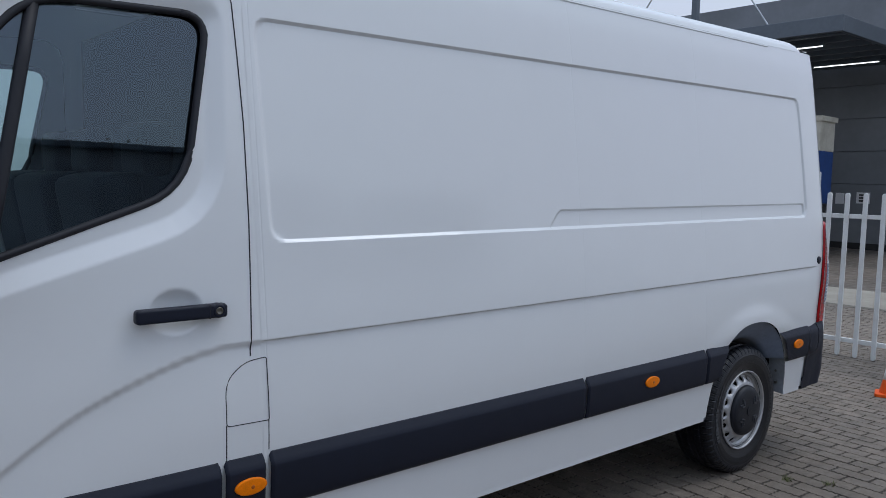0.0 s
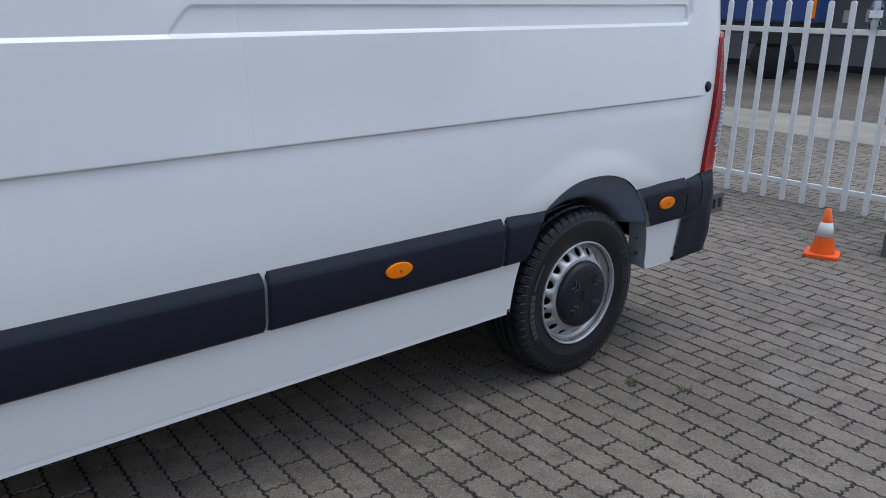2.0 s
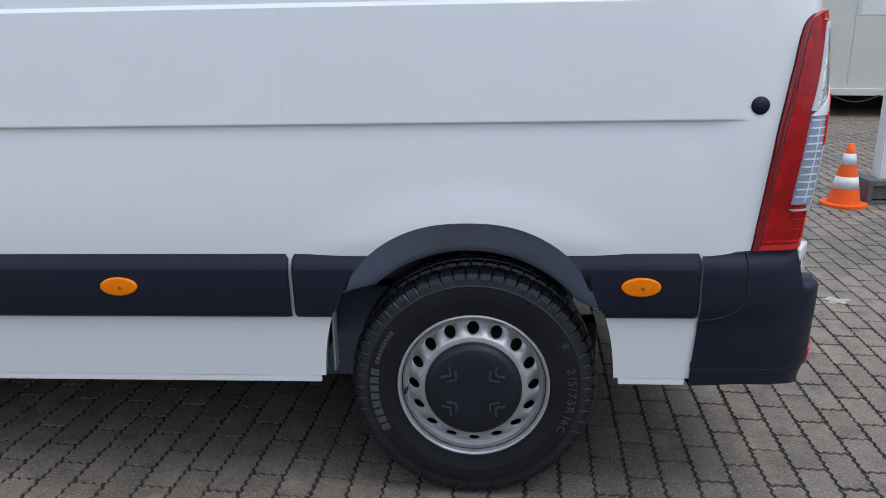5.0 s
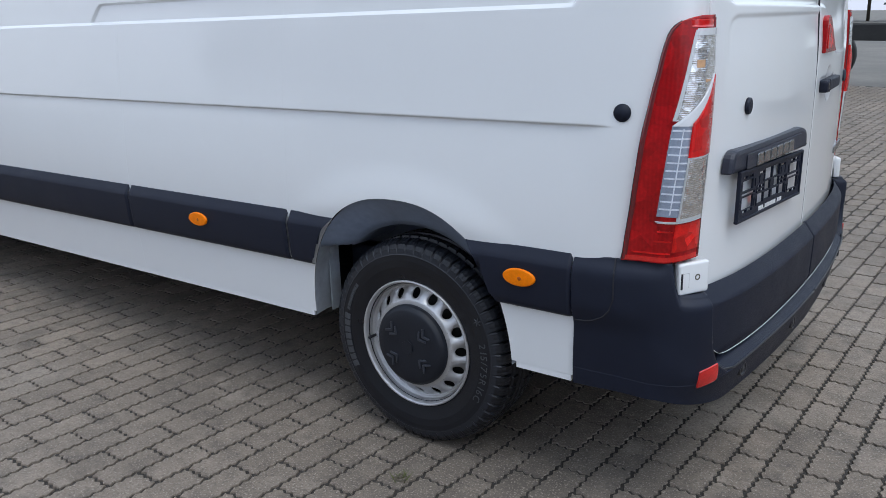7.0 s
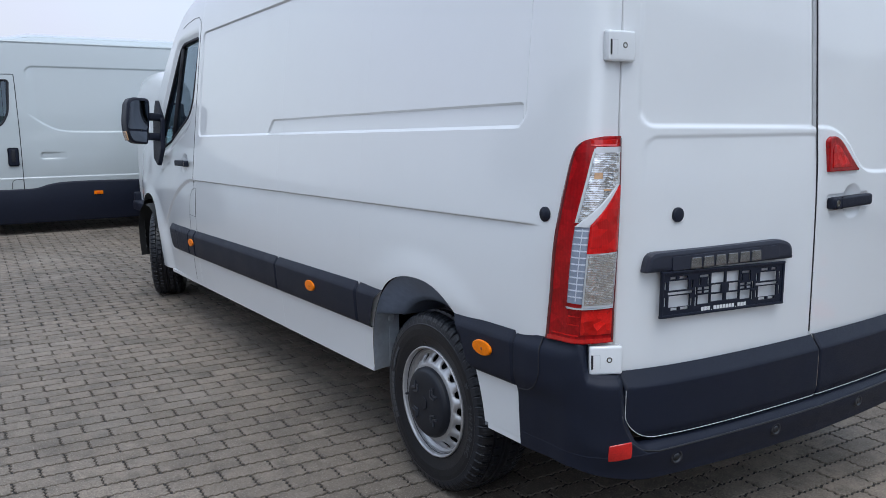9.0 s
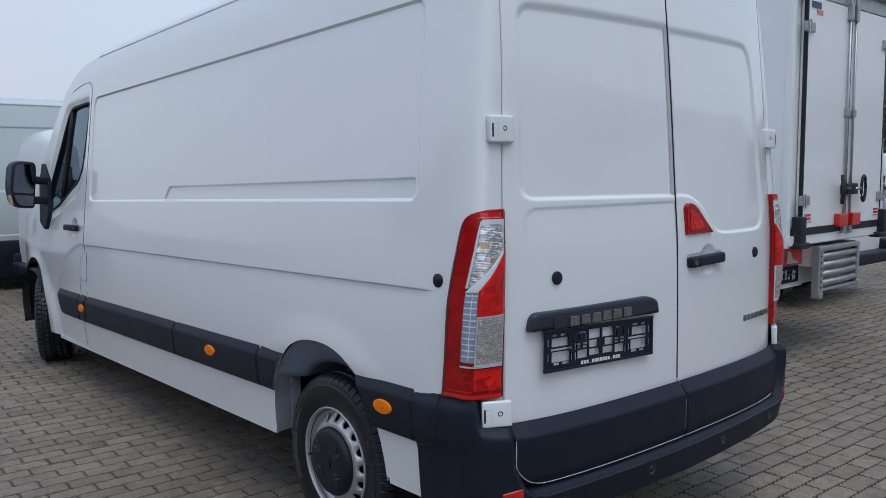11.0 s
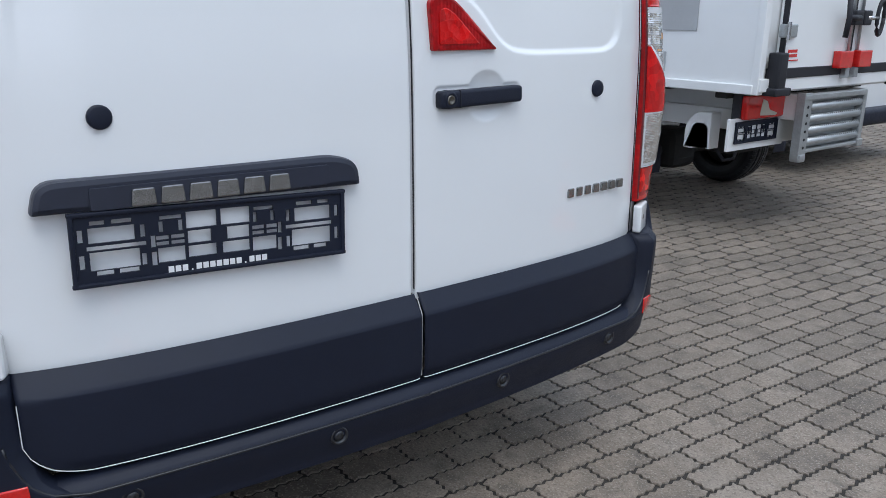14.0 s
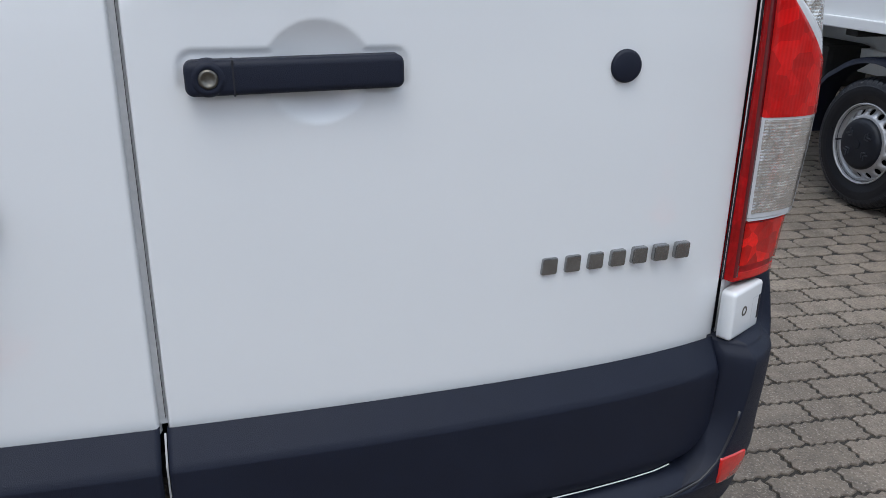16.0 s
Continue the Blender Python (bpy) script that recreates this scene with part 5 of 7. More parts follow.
BAND_P = round_poly([(-2.975, 2.115), (-3.008, 1.468), (-3.62, 1.285), (-4.00, 1.21), (-4.10, 1.42), (-3.55, 2.10)], [0.09, 0.20, 0.0, 0.05, 0.05, 0.10])


def cab_relief(x, z):
    d = 0.0
    if x > -4.1:
        k = arc(x) - z
        if k > 0:
            d -= 0.010 * (1 - sstep(0.0, 0.26, k)) * sstep(0.0, 0.009, k) * sstep(-4.0, -3.75, x)
    px, pz = near_poly(BAND_P, x, z)
    e = math.hypot(px - x, pz - z) * (-1 if in_poly(BAND_P, x, z) else 1)
    d -= 0.016 * min(1.3, max(0.0, -e) / 0.040)
    bowl = math.hypot((x + 3.172) / 0.078, (z - 1.211) / 0.064)
    d -= 0.020 * max(0.0, 1 - bowl ** 2.5)
    fl = math.hypot((x + 4.33) * 0.95, z - 0.36)
    d += 0.025 * (1 - sstep(0.46, 0.66, fl))
    return d - 0.0009 * ramp(-2.922, -2.914, x)


def cab_pt(x, z, off=0.0):
    return Vector((x, -(half_width(min(z, 2.36)) - taper(x)) - cab_relief(x, z) - off, z))


def in_front_arch(x, z):
    return in_arch(x, z - 0.10, -4.33)


def along(pts, step=0.02):
    """Points at even steps along a line of (x, z) corners."""
    out = [pts[0]]
    for (x0, z0), (x1, z1) in zip(pts, pts[1:]):
        n = max(1, round(math.hypot(x1 - x0, z1 - z0) / step))
        out += [(x0 + (x1 - x0) * k / n, z0 + (z1 - z0) * k / n) for k in range(1, n + 1)]
    return out


def cab_keep(x, z):
    return in_poly(CAB, x, z) and not in_front_arch(x, z) and not in_poly(WIN, x, z) and not (x < -4.66 and z < 0.80)


def cab_snap(x, z):
    if in_front_arch(x, z):
        a, b = snap_arch(x, z - 0.10, -4.33)
        return a, b + 0.10
    return near_poly(WIN if in_poly(WIN, x, z) else CAB, x, z)


xs_c = sorted(set(steps(-5.26, -4.2, 0.03) + steps(-4.2, -3.75, 0.014) + steps(-3.736, -2.93, 0.007) + [-2.924, -2.918, -2.914, -2.910, -2.905]))
zs_c = sorted(set(steps(0.37, 0.75, 0.02) + steps(0.75, 1.10, 0.011) + steps(1.107, 1.60, 0.0065) + steps(1.61, 2.10, 0.016) + steps(2.10, 2.38, 0.02)))
for s in (1, -1):
    if s < 0:
        cx_, cz_ = steps(-5.26, -2.9155, 0.05), steps(0.37, 2.38, 0.04)
    else:
        cx_, cz_ = xs_c, zs_c
    part("cab_side", bm_grid(cx_, cz_, lambda x, z: cab_pt(x, z) * Vector((1, s, 1)), cab_keep, cab_snap), PAINT, van, "white cab side with the front door", True)
    part("front_bumper", bm_grid(steps(-5.26, -4.64, 0.04), steps(0.37, 0.83, 0.04), lambda x, z: cab_pt(x, z, -0.006) * Vector((1, s, 1)), lambda x, z: in_poly(CAB, x, z) and not in_front_arch(x, z), cab_snap), PLASTIC, van, "black lower front bumper", True)
    glass_bm = bm_grid(steps(-4.05, -3.0, 0.04), steps(1.28, 2.08, 0.04), lambda x, z: cab_pt(x, z, -0.016) * Vector((1, s, 1)), lambda x, z: in_poly(WIN, x, z), lambda x, z: near_poly(WIN, x, z))
    gl = part("door_window", glass_bm, GLASS, van, "tinted cab door window", True)
    gl.visible_shadow = False
    loop = [cab_pt(x, z, -0.004) * Vector((1, s, 1)) for x, z in WIN]
    part("window_seal", bm_tube(loop + loop[:2], 0.0115, 8), GASKET, van, "black rubber window seal", True)
    part("window_divider", bm_tube([cab_pt(-3.484 - 0.142 * k, 2.05 - 0.67 * k, -0.012) * Vector((1, s, 1)) for k in (0, 0.25, 0.5, 0.75, 1.0)], 0.017, 8), GASKET, van, "black window divider", True)
    # door and pillar joints
    part("door_joint", bm_tube([cab_pt(x, z, 0.0002) * Vector((1, s, 1)) for x, z in along([(-2.950, 1.056), (-2.945, 1.2), (-2.937, 1.45), (-2.935, 1.75), (-2.942, 1.96), (-2.948, 2.11), (-2.965, 2.165), (-3.02, 2.195), (-3.12, 2.200), (-3.30, 2.185), (-3.42, 2.165)])], 0.0021, 6), GASKET, van)
    part("door_joint", bm_tube([cab_pt(x, z) * Vector((1, s, 1)) for x, z in along([(-3.036, 0.40), (-3.035, 0.86)])], 0.0018, 6), GASKET, van)
# fuel flap with its joint, and the pillar piece
flap_o = round_poly([(-3.034, 0.856), (-3.034, 0.992), (-2.97, 1.040), (-2.898, 1.047), (-2.896, 0.853)], [0.012, 0.05, 0.03, 0.008, 0.006], 5)
fl_loop = [cab_pt(x, z, 0.0) + Vector((0, -0.0009 * ramp(-2.922, -2.914, x), 0)) for x, z in along(flap_o + flap_o[:1], 0.012)]
part("flap_joint", bm_tube(fl_loop + fl_loop[1:2], 0.0014, 6), GASKET, van, "dark joint round the filler flap")
part("pillar_joint", bm_tube([shell(-2.897, z, -0.001) for z in (0.76, 0.80, 0.855)] , 0.0025, 6), GASKET, van)
part("pillar_closing", bm_box((0.03, 0.02, 1.6), (-2.92, -0.86, 1.22)), UNDER, van)
pull_handle(van, pose(-3.296, -1.012, 1.190, 0, 0.5, 0.6), 0.262, lock_left=False)
body_trim(-3.60, -3.056, base=lambda x, z, o: cab_pt(x, z, o), tip=0.5)
body_trim(-3.045, -2.914, base=lambda x, z, o: cab_pt(x, z, o))


def cab_top(pts, material, name, label):
    cs = [Vector((x, 0, z)) for x, z in pts]
    def f(t, v):
        i = min(int(t), len(cs) - 2)
        c = cs[i].lerp(cs[i + 1], t - i)
        w = half_width(min(c.z, 2.36)) - taper(c.x) + 0.0
        d = cs[i + 1] - cs[i]
        nrm = Vector((-abs(d.z), 0, abs(d.x))).normalized()
        crown = 0.10 * (1 - v ** 2)
        return Vector((c.x, v * w, c.z)) + nrm * crown
    return part(name, bm_grid(steps(0, len(cs) - 1, 0.25), [-1, -0.97, -0.9] + steps(-0.8, 0.8, 0.1) + [0.9, 0.97, 1], f), material, van, label, True)


i0 = next(i for i, p in enumerate(CAB) if p[0] < -5.1 and p[1] > 0.6)
nose = [p for p in CAB[i0:] if p[1] < 1.37 and p[0] < -4.4]
screen = [p for p in CAB if p[0] >= -4.46 and p[0] < -3.72 and p[1] > 1.33 and p[1] < 2.12]
crown = [p for p in CAB if p[1] > 2.05 and p[0] > -3.80]
cab_top([(-5.13, 0.46)] + nose, PAINT, "bonnet", "white bonnet and front panel")
cab_top(screen, GLASS, "windscreen", "tinted windscreen").visible_shadow = False
cab_top(crown, PAINT, "cab_roof", "white cab roof")
part("cab_floor", bm_box((1.9, 1.7, 0.04), (-3.9, 0, 0.62)), UNDER, van)
part("dashboard", bm_box((0.5, 1.7, 0.35), (-4.15, 0, 1.12), 0.08, 3), FABRIC, van, "dark grey dashboard", True)
for y in (-0.45, 0.15, 0.6):
    part("seat", join(bm_box((0.5, 0.46, 0.16), (-3.45, y, 0.95), 0.05, 3), bm_box((0.16, 0.46, 0.70), (-3.16, y, 1.25), 0.05, 3, (0, -10, 0)), bm_box((0.10, 0.26, 0.18), (-3.05, y, 1.68), 0.04, 3)), FABRIC, van, "dark fabric cab seat", True)

# door mirror on its two arms
mir = part("door_mirror", bm_plate(round_poly([(-0.080, -0.03), (-0.068, 0.172), (0.086, 0.172), (0.094, 0.10), (0.084, -0.170), (-0.040, -0.166)], [0.06, 0.055, 0.035, 0.1, 0.022, 0.05], 6), 0.12, 0.026, 4), PLASTIC, van, "large black door mirror", True, pose(-3.81, -1.19, 1.517, 0, 4, 94))
part("mirror_shell", bm_plate(round_poly([(-0.074, -0.03), (-0.062, 0.160), (0.080, 0.160), (0.088, 0.10), (0.078, -0.158), (-0.046, -0.154)], [0.06, 0.05, 0.03, 0.1, 0.02, 0.05], 6), 0.07, 0.03, 3), PLASTIC, mir, "rounded mirror back", True, pose(0, 0, 0, 0, 0, 180) @ Matrix.Diagonal((-1, 1, 1, 1)))
part("mirror_glass", bm_plate(round_poly([(-0.068, -0.062), (-0.054, 0.150), (0.070, 0.150), (0.078, 0.10), (0.074, -0.062)], [0.02, 0.045, 0.03, 0.08, 0.02], 5), 0.003, 0.001), MIRROR, mir, "mirror glass", False, pose(0, -0.119, 0))
part("mirror_glass", bm_plate(round_poly([(-0.062, -0.076), (0.073, -0.076), (0.069, -0.154), (-0.030, -0.150)], [0.014, 0.014, 0.016, 0.03], 5), 0.003, 0.001), MIRROR, mir, "small wide-angle mirror glass", False, pose(0, -0.119, 0))
for zz in (0.040, -0.108):
    part("mirror_arm", bm_box((0.13, 0.075, 0.058), (0.135, -0.055, zz), 0.02, 3), PLASTIC, mir, "", True)
part("mirror_foot", bm_plate(round_poly([(-0.12, -0.25), (-0.14, 0.05), (-0.09, 0.20), (0.05, 0.05), (0.07, -0.18), (-0.01, -0.31)], [0.02] * 6, 3), 0.03, 0.01), PLASTIC, mir, "black mirror foot", False, pose(0.205, -0.05, -0.02, 0, 0, -90))
part("mirror_indicator", bm_plate(round_poly([(-0.080, -0.080), (-0.070, -0.080), (-0.052, -0.145), (-0.060, -0.150)], [0.004] * 4, 3), 0.075, 0.006), AMBER_DIM, mir, "pale amber mirror indicator", True, pose(0, -0.020, 0))

# ---------------------------------------------------------------- ground
ground = finish("ground", bm_grid([-260, -60, -20, -12, 11, 25, 60, 260], [-260, -60, -15, -7, 20, 40, 80, 260], lambda x, y: Vector((x, y, -0.022))), YARD)
bed = tagged(finish("paving_bed", bm_grid([-11.6, 7.75], [-7.6, 13.6], lambda x, y: Vector((x, y, -0.0065))), JOINT), "dark sand bed between the paving blocks", "paving bed", kind="structure")
tagged(ground, "dark sandy ground under and round the block paving", "ground", kind="structure")

# ---------------------------------------------------------------- other parked vans
OUT = [(0.90, 0.385)] + CAB[:-1] + [(-2.6, 2.40), (0.55, 2.40), (0.80, 2.32), (0.90, 2.0)]


def parked_van(m, label, paint=PAINT, skirt_mat=PLASTIC, group="parked vans", lamp=False, sill=0.20):
    """A plainer panel van for the yard behind: same layout, its own skirt, windows and wheels."""
    v = empty("parked_van", label, "van", group, m)

    def pt(x, z, o=0.0):
        w = half_width(min(z, 2.36)) - taper(x) - 0.05 * sstep(2.30, 2.42, z)
        d = -0.010 * (1 - sstep(-0.015, 0.012, rr_dist(x, z, -2.70, 1.36, 0.65, 2.10, 0.10))) - 0.006 * sstep(0.0, 0.02, 0.80 - z)
        return Vector((x, -w - d - o, z))
    keep = lambda x, z: in_poly(OUT, x, z) and not in_arch(x, z) and not in_front_arch(x, z) and not in_poly(WIN, x, z)

    def snap(x, z):
        if in_arch(x, z):
            return snap_arch(x, z)
        if in_front_arch(x, z):
            a, b = snap_arch(x, z - 0.10, -4.33)
            return a, b + 0.10
        return near_poly(WIN if in_poly(WIN, x, z) else OUT, x, z)
    for s in (1, -1):
        part("body_side", bm_grid(steps(-5.26, 0.92, 0.05), steps(0.37, 1.34, 0.05) + steps(1.36, 1.42, 0.015) + steps(1.46, 2.05, 0.06) + steps(2.07, 2.15, 0.015) + steps(2.18, 2.42, 0.04), lambda x, z: pt(x, z) * Vector((1, s, 1)), keep, snap), paint, v, "panel van side", True)
        g = part("door_window", bm_grid(steps(-4.05, -3.05, 0.06), steps(1.28, 2.06, 0.06), lambda x, z: pt(x, z, -0.012) * Vector((1, s, 1)), lambda x, z: in_poly(WIN, x, z), lambda x, z: near_poly(WIN, x, z)), GLASS, v, "dark cab door window", True)
        g.visible_shadow = False
        loop = [pt(x, z) * Vector((1, s, 1)) for x, z in WIN]
        part("window_seal", bm_tube(loop + loop[:2], 0.016, 6), GASKET, v, "", True)
        low = curve1([(-4.0, 0.60), (-2.95, 0.61), (-2.6, 0.64), (-2.3, 0.71), (-2.0, 0.735), (0.9, 0.74)])
        for a, b in ((-3.90, -0.42), (0.42, 0.90)):
            part("lower_skirt", bm_grid(steps(a, b, 0.06), [0, 0.04, 0.5, 0.96, 1.0], lambda x, t: pt(x, sill + (low(x) - sill) * t, 0.014 if 0 < t < 1 else 0.0) * Vector((1, s, 1))), skirt_mat, v, "black plastic lower skirt", True)
        part("door_joint", bm_tube([pt(x, z, 0.0) * Vector((1, s, 1)) for x, z in [(-2.965, 0.66), (-2.965, 1.3), (-2.96, 1.6), (-2.97, 2.0), (-2.99, 2.12), (-3.10, 2.15), (-3.5, 2.13)]], 0.006, 6), GASKET, v)
        part("handle", bm_box((0.10, 0.03, 0.19), (0, 0, 0), 0.03, 3), PLASTIC, v, "black door handle", True, Matrix.Translation(pt(-3.05, 1.06, 0.006) * Vector((1, s, 1))))
        part("swage", bm_tube([pt(x, z, -0.004) * Vector((1, s, 1)) for x, z in [(-2.75, 1.52), (-2.6, 1.40), (-2.45, 1.34), (-2.2, 1.33), (0.6, 1.34)]], 0.012, 6), paint, v, "", True)
        part("side_marker", bm_box((0.12, 0.012, 0.035), (0, 0, 0), 0.003), AMBER, v, "amber side marker", False, Matrix.Translation(pt(-2.0, 0.55, 0.018) * Vector((1, s, 1))))

    def top(pts, material, name):
        def f(t, y):
            i = min(int(t), len(pts) - 2)
            k = t - i
            x, z = (pts[i][j] * (1 - k) + pts[i + 1][j] * k for j in (0, 1))
            w = half_width(min(z, 2.36)) - taper(x) - 0.05 * sstep(2.30, 2.42, z)
            return Vector((x, y * w, z + 0.07 * (1 - y * y)))
        return part(name, bm_grid(steps(0, len(pts) - 1, 0.5), steps(-1, 1, 0.1), f), material, v, "", True)
    a = next(i for i, p in enumerate(OUT) if p[0] < -5.0)
    b = next(i for i, p in enumerate(OUT) if p[0] > -4.46 and i > a)
    c = next(i for i, p in enumerate(OUT) if p[1] > 2.15)
    top(OUT[a:b + 1], paint, "bonnet")
    top(OUT[b:c + 1], GLASS, "windscreen").visible_shadow = False
    top(OUT[c:] + [(0.90, 0.385)], paint, "roof")
    part("floor", bm_box((5.6, 1.9, 0.05), (-2.0, 0, 0.43)), UNDER, v)
    part("cab_lining", join(bm_box((0.04, 1.6, 1.5), (-2.9, 0, 1.4)), bm_box((0.4, 1.6, 0.5), (-4.1, 0, 1.0), 0.06)), FABRIC, v)
    part("rear_bumper", join(bm_box((0.30, 2.06, 0.15), (0.87, 0, 0.455), 0.05, 5), *[bm_box((0.15, 0.08, 0.20), (0.92, s * 0.985, 0.55), 0.035, 4) for s in (1, -1)]), PLASTIC, v, "black wrap-around rear bumper", True)
    if lamp:
        part("tail_lamp", bm_box((0.10, 0.09, 0.58), (0.875, -0.955, 1.00), 0.03, 3), RED_DEEP, v, "red tail lamp", True)
    for x, z in ((0.0, 0.352), (-4.33, 0.352)):
        for s in (1, -1):
            wheel((x, -0.86 * s, z), s, parent=v)
            arch = bm_grid([math.pi * k / 20 for k in range(0, 21)], [0, 0.3], lambda q, d: Vector((x + 0.41 * math.cos(q), -(0.98 - d) * s, 0.36 + (0.10 if x < -2 else 0) + 0.49 * math.sin(q))))
            part("arch_liner", join(arch, bm_box((0.9, 0.01, 0.8), (x, -0.66 * s, 0.62))), UNDER, v)
    return v




def tall_van(m, label, paint):
    """A long panel van with a deep plastic skirt, swage lines and an upright door handle."""
    v = empty("parked_van", label, "van", "parked vans", m)
    out = [(0.90, 0.30)] + [(x, z) for x, z in CAB if z < 2.0] + [(-3.70, 2.22), (-3.30, 2.42), (-2.7, 2.53), (0.60, 2.53), (0.82, 2.45), (0.90, 2.1)]
    win = round_poly([(-3.030, 1.965), (-3.062, 1.560), (-3.135, 1.415), (-3.60, 1.165), (-3.98, 1.18), (-4.02, 1.30), (-3.52, 1.965)], [0.035, 0.06, 0.06, 0.05, 0.05, 0.05, 0.06])
    low = curve1([(-4.0, 0.597), (-2.95, 0.593), (-2.80, 0.602), (-2.69, 0.635), (-2.54, 0.662), (-2.20, 0.672), (-1.4, 0.662), (0.9, 0.66)])
    fold = curve1([(-2.85, 1.56), (-2.78, 1.505), (-2.64, 1.405), (-2.53, 1.350), (-2.43, 1.325), (-2.2, 1.312), (0.9, 1.312)])

    def pt(x, z, o=0.0):
        w = half_width(min(z * 0.94, 2.36)) - taper(x) - 0.09 * sstep(2.46, 2.55, z) + 0.012 * sstep(2.438, 2.450, z) * (1 - sstep(2.455, 2.48, z))
        q, wide = sstep(1.95, 2.08, z), sstep(-2.86, -2.72, x)
        d = -0.012 * (q * (1 - ramp(-0.014, 0.006, rr_dist(x, z, -2.83, 0.0, 1.2, 2.150, 0.09))) + (1 - q) * wide * (1 - sstep(-0.012, 0.012, fold(x) - z)))
        d += 0.010 * sstep(-0.008, 0.008, 0.735 - z)
        d -= 0.014 * (1 - ramp(-0.008, 0.006, rr_dist(x, z, -2.72, 0.972, -2.40, 1.052, 0.02))) * (1 - ramp(-2.62, -2.42, x))
        return Vector((x, -w - d - o, z))

    def mir_y(x, z, o, s):
        return pt(x, z, o) * Vector((1, s, 1))
    keep = lambda x, z: in_poly(out, x, z) and not in_arch(x, z) and not in_front_arch(x, z) and not in_poly(win, x, z)

    def snap(x, z):
        if in_arch(x, z):
            return snap_arch(x, z)
        if in_front_arch(x, z):
            a, b = snap_arch(x, z - 0.10, -4.33)
            return a, b + 0.10
        return near_poly(win if in_poly(win, x, z) else out, x, z)
    xs = steps(-5.26, -3.3, 0.05) + steps(-3.28, -2.90, 0.02) + steps(-2.89, -2.38, 0.01) + steps(-2.34, 0.92, 0.06)
    zs = steps(0.37, 0.70, 0.04) + steps(0.722, 0.75, 0.006) + steps(0.78, 0.94, 0.03) + steps(0.96, 1.07, 0.008) + steps(1.10, 1.28, 0.03) + steps(1.295, 1.55, 0.008) + steps(1.58, 2.05, 0.04) + steps(2.08, 2.17, 0.006) + steps(2.20, 2.40, 0.04) + steps(2.42, 2.55, 0.008)
    for s in (1, -1):
        part("body_side", bm_grid(xs, zs, lambda x, z: mir_y(x, z, 0, s), keep, snap), paint, v, "pale grey pressed panel van side", True)
        part("door_window", bm_grid(steps(-4.05, -3.02, 0.05), steps(1.14, 1.98, 0.05), lambda x, z: mir_y(x, z, -0.012, s), lambda x, z: in_poly(win, x, z), lambda x, z: near_poly(win, x, z)), GLASS, v, "dark cab door window", True).visible_shadow = False
        part("window_seal", bm_tube([mir_y(x, z, 0, s) for x, z in win + win[:2]], 0.014, 6), GASKET, v, "black window seal", True)
        for a, b in ((-3.90, -0.42), (0.42, 0.90)):
            part("lower_skirt", bm_grid(steps(a, b, 0.04), [0, 0.03, 0.06, 0.5, 0.95, 0.98, 1.0], lambda x, t: mir_y(x, 0.145 + (low(x) - 0.145) * t, 0.020 * (1 - abs(2 * t - 1) ** 12), s)), PLASTIC, v, "deep black plastic lower skirt", True)
        part("door_joint", bm_tube([mir_y(x, z, 0.001, s) for x, z in along(round_poly([(-2.950, 0.59), (-2.950, 1.3), (-2.957, 1.9), (-2.962, 2.042), (-3.40, 2.035), (-3.5, 2.02)], [0, 0, 0.1, 0.02, 0, 0]), 0.03)], 0.0045, 6), GASKET, v)
        part("wheel_joint", bm_tube([mir_y(x, z, 0.001, s) for x, z in along(round_poly([(-3.09, 0.60), (-3.08, 0.715), (-2.95, 0.722)], [0, 0.06, 0]), 0.02)], 0.003, 6), GASKET, v)
        h = part("handle", bm_box((0.125, 0.03, 0.235), (0, 0, 0), 0.03, 4), PLASTIC, v, "upright black door handle", True, Matrix.Translation(mir_y(-3.045, 1.005, 0.004, s)))
        part("grip", bm_box((0.045, 0.02, 0.15), (0, -0.016 * s, 0.01), 0.01, 3), GASKET, h, "", True)
        mk = part("side_marker", bm_box((0.115, 0.014, 0.048), (0, 0, 0), 0.005), AMBER, v, "amber side marker", False, Matrix.Translation(mir_y(-2.07, 0.507, 0.026, s)))
        part("reflector", bm_box((0.035, 0.006, 0.024), (0, -0.008 * s, 0), 0.003), ORANGE, mk)

    def top(pts, material, name):
        def f(t, y):
            i = min(int(t), len(pts) - 2)
            k = t - i
            x, z = (pts[i][j] * (1 - k) + pts[i + 1][j] * k for j in (0, 1))
            w = -pt(x, min(z, 2.53)).y
            return Vector((x, y * w, z + 0.09 * (1 - y * y) ** 0.7))
        return part(name, bm_grid(steps(0, len(pts) - 1, 0.5), [-1, -0.985, -0.96] + steps(-0.9, 0.9, 0.1) + [0.96, 0.985, 1], f), material, v, "", True)
    a = next(i for i, p in enumerate(out) if p[0] < -5.0)
    b = next(i for i, p in enumerate(out) if p[0] > -4.46 and i > a)
    c = next(i for i, p in enumerate(out) if p[1] > 2.15)
    top(out[a:b + 1], paint, "bonnet")
    top(out[b:c + 1], GLASS, "windscreen").visible_shadow = False
    top(out[c:] + [(0.90, 0.385)], paint, "roof")
    part("floor", bm_box((5.6, 1.9, 0.05), (-2.0, 0, 0.43)), UNDER, v)
    part("cab_lining", join(bm_box((0.04, 1.6, 1.5), (-2.9, 0, 1.4)), bm_box((0.4, 1.6, 0.5), (-4.1, 0, 1.0), 0.06)), FABRIC, v)
    for x, z in ((0.0, 0.352), (-4.33, 0.352)):
        for s in (1, -1):
            wheel((x, -0.86 * s, z), s, parent=v)
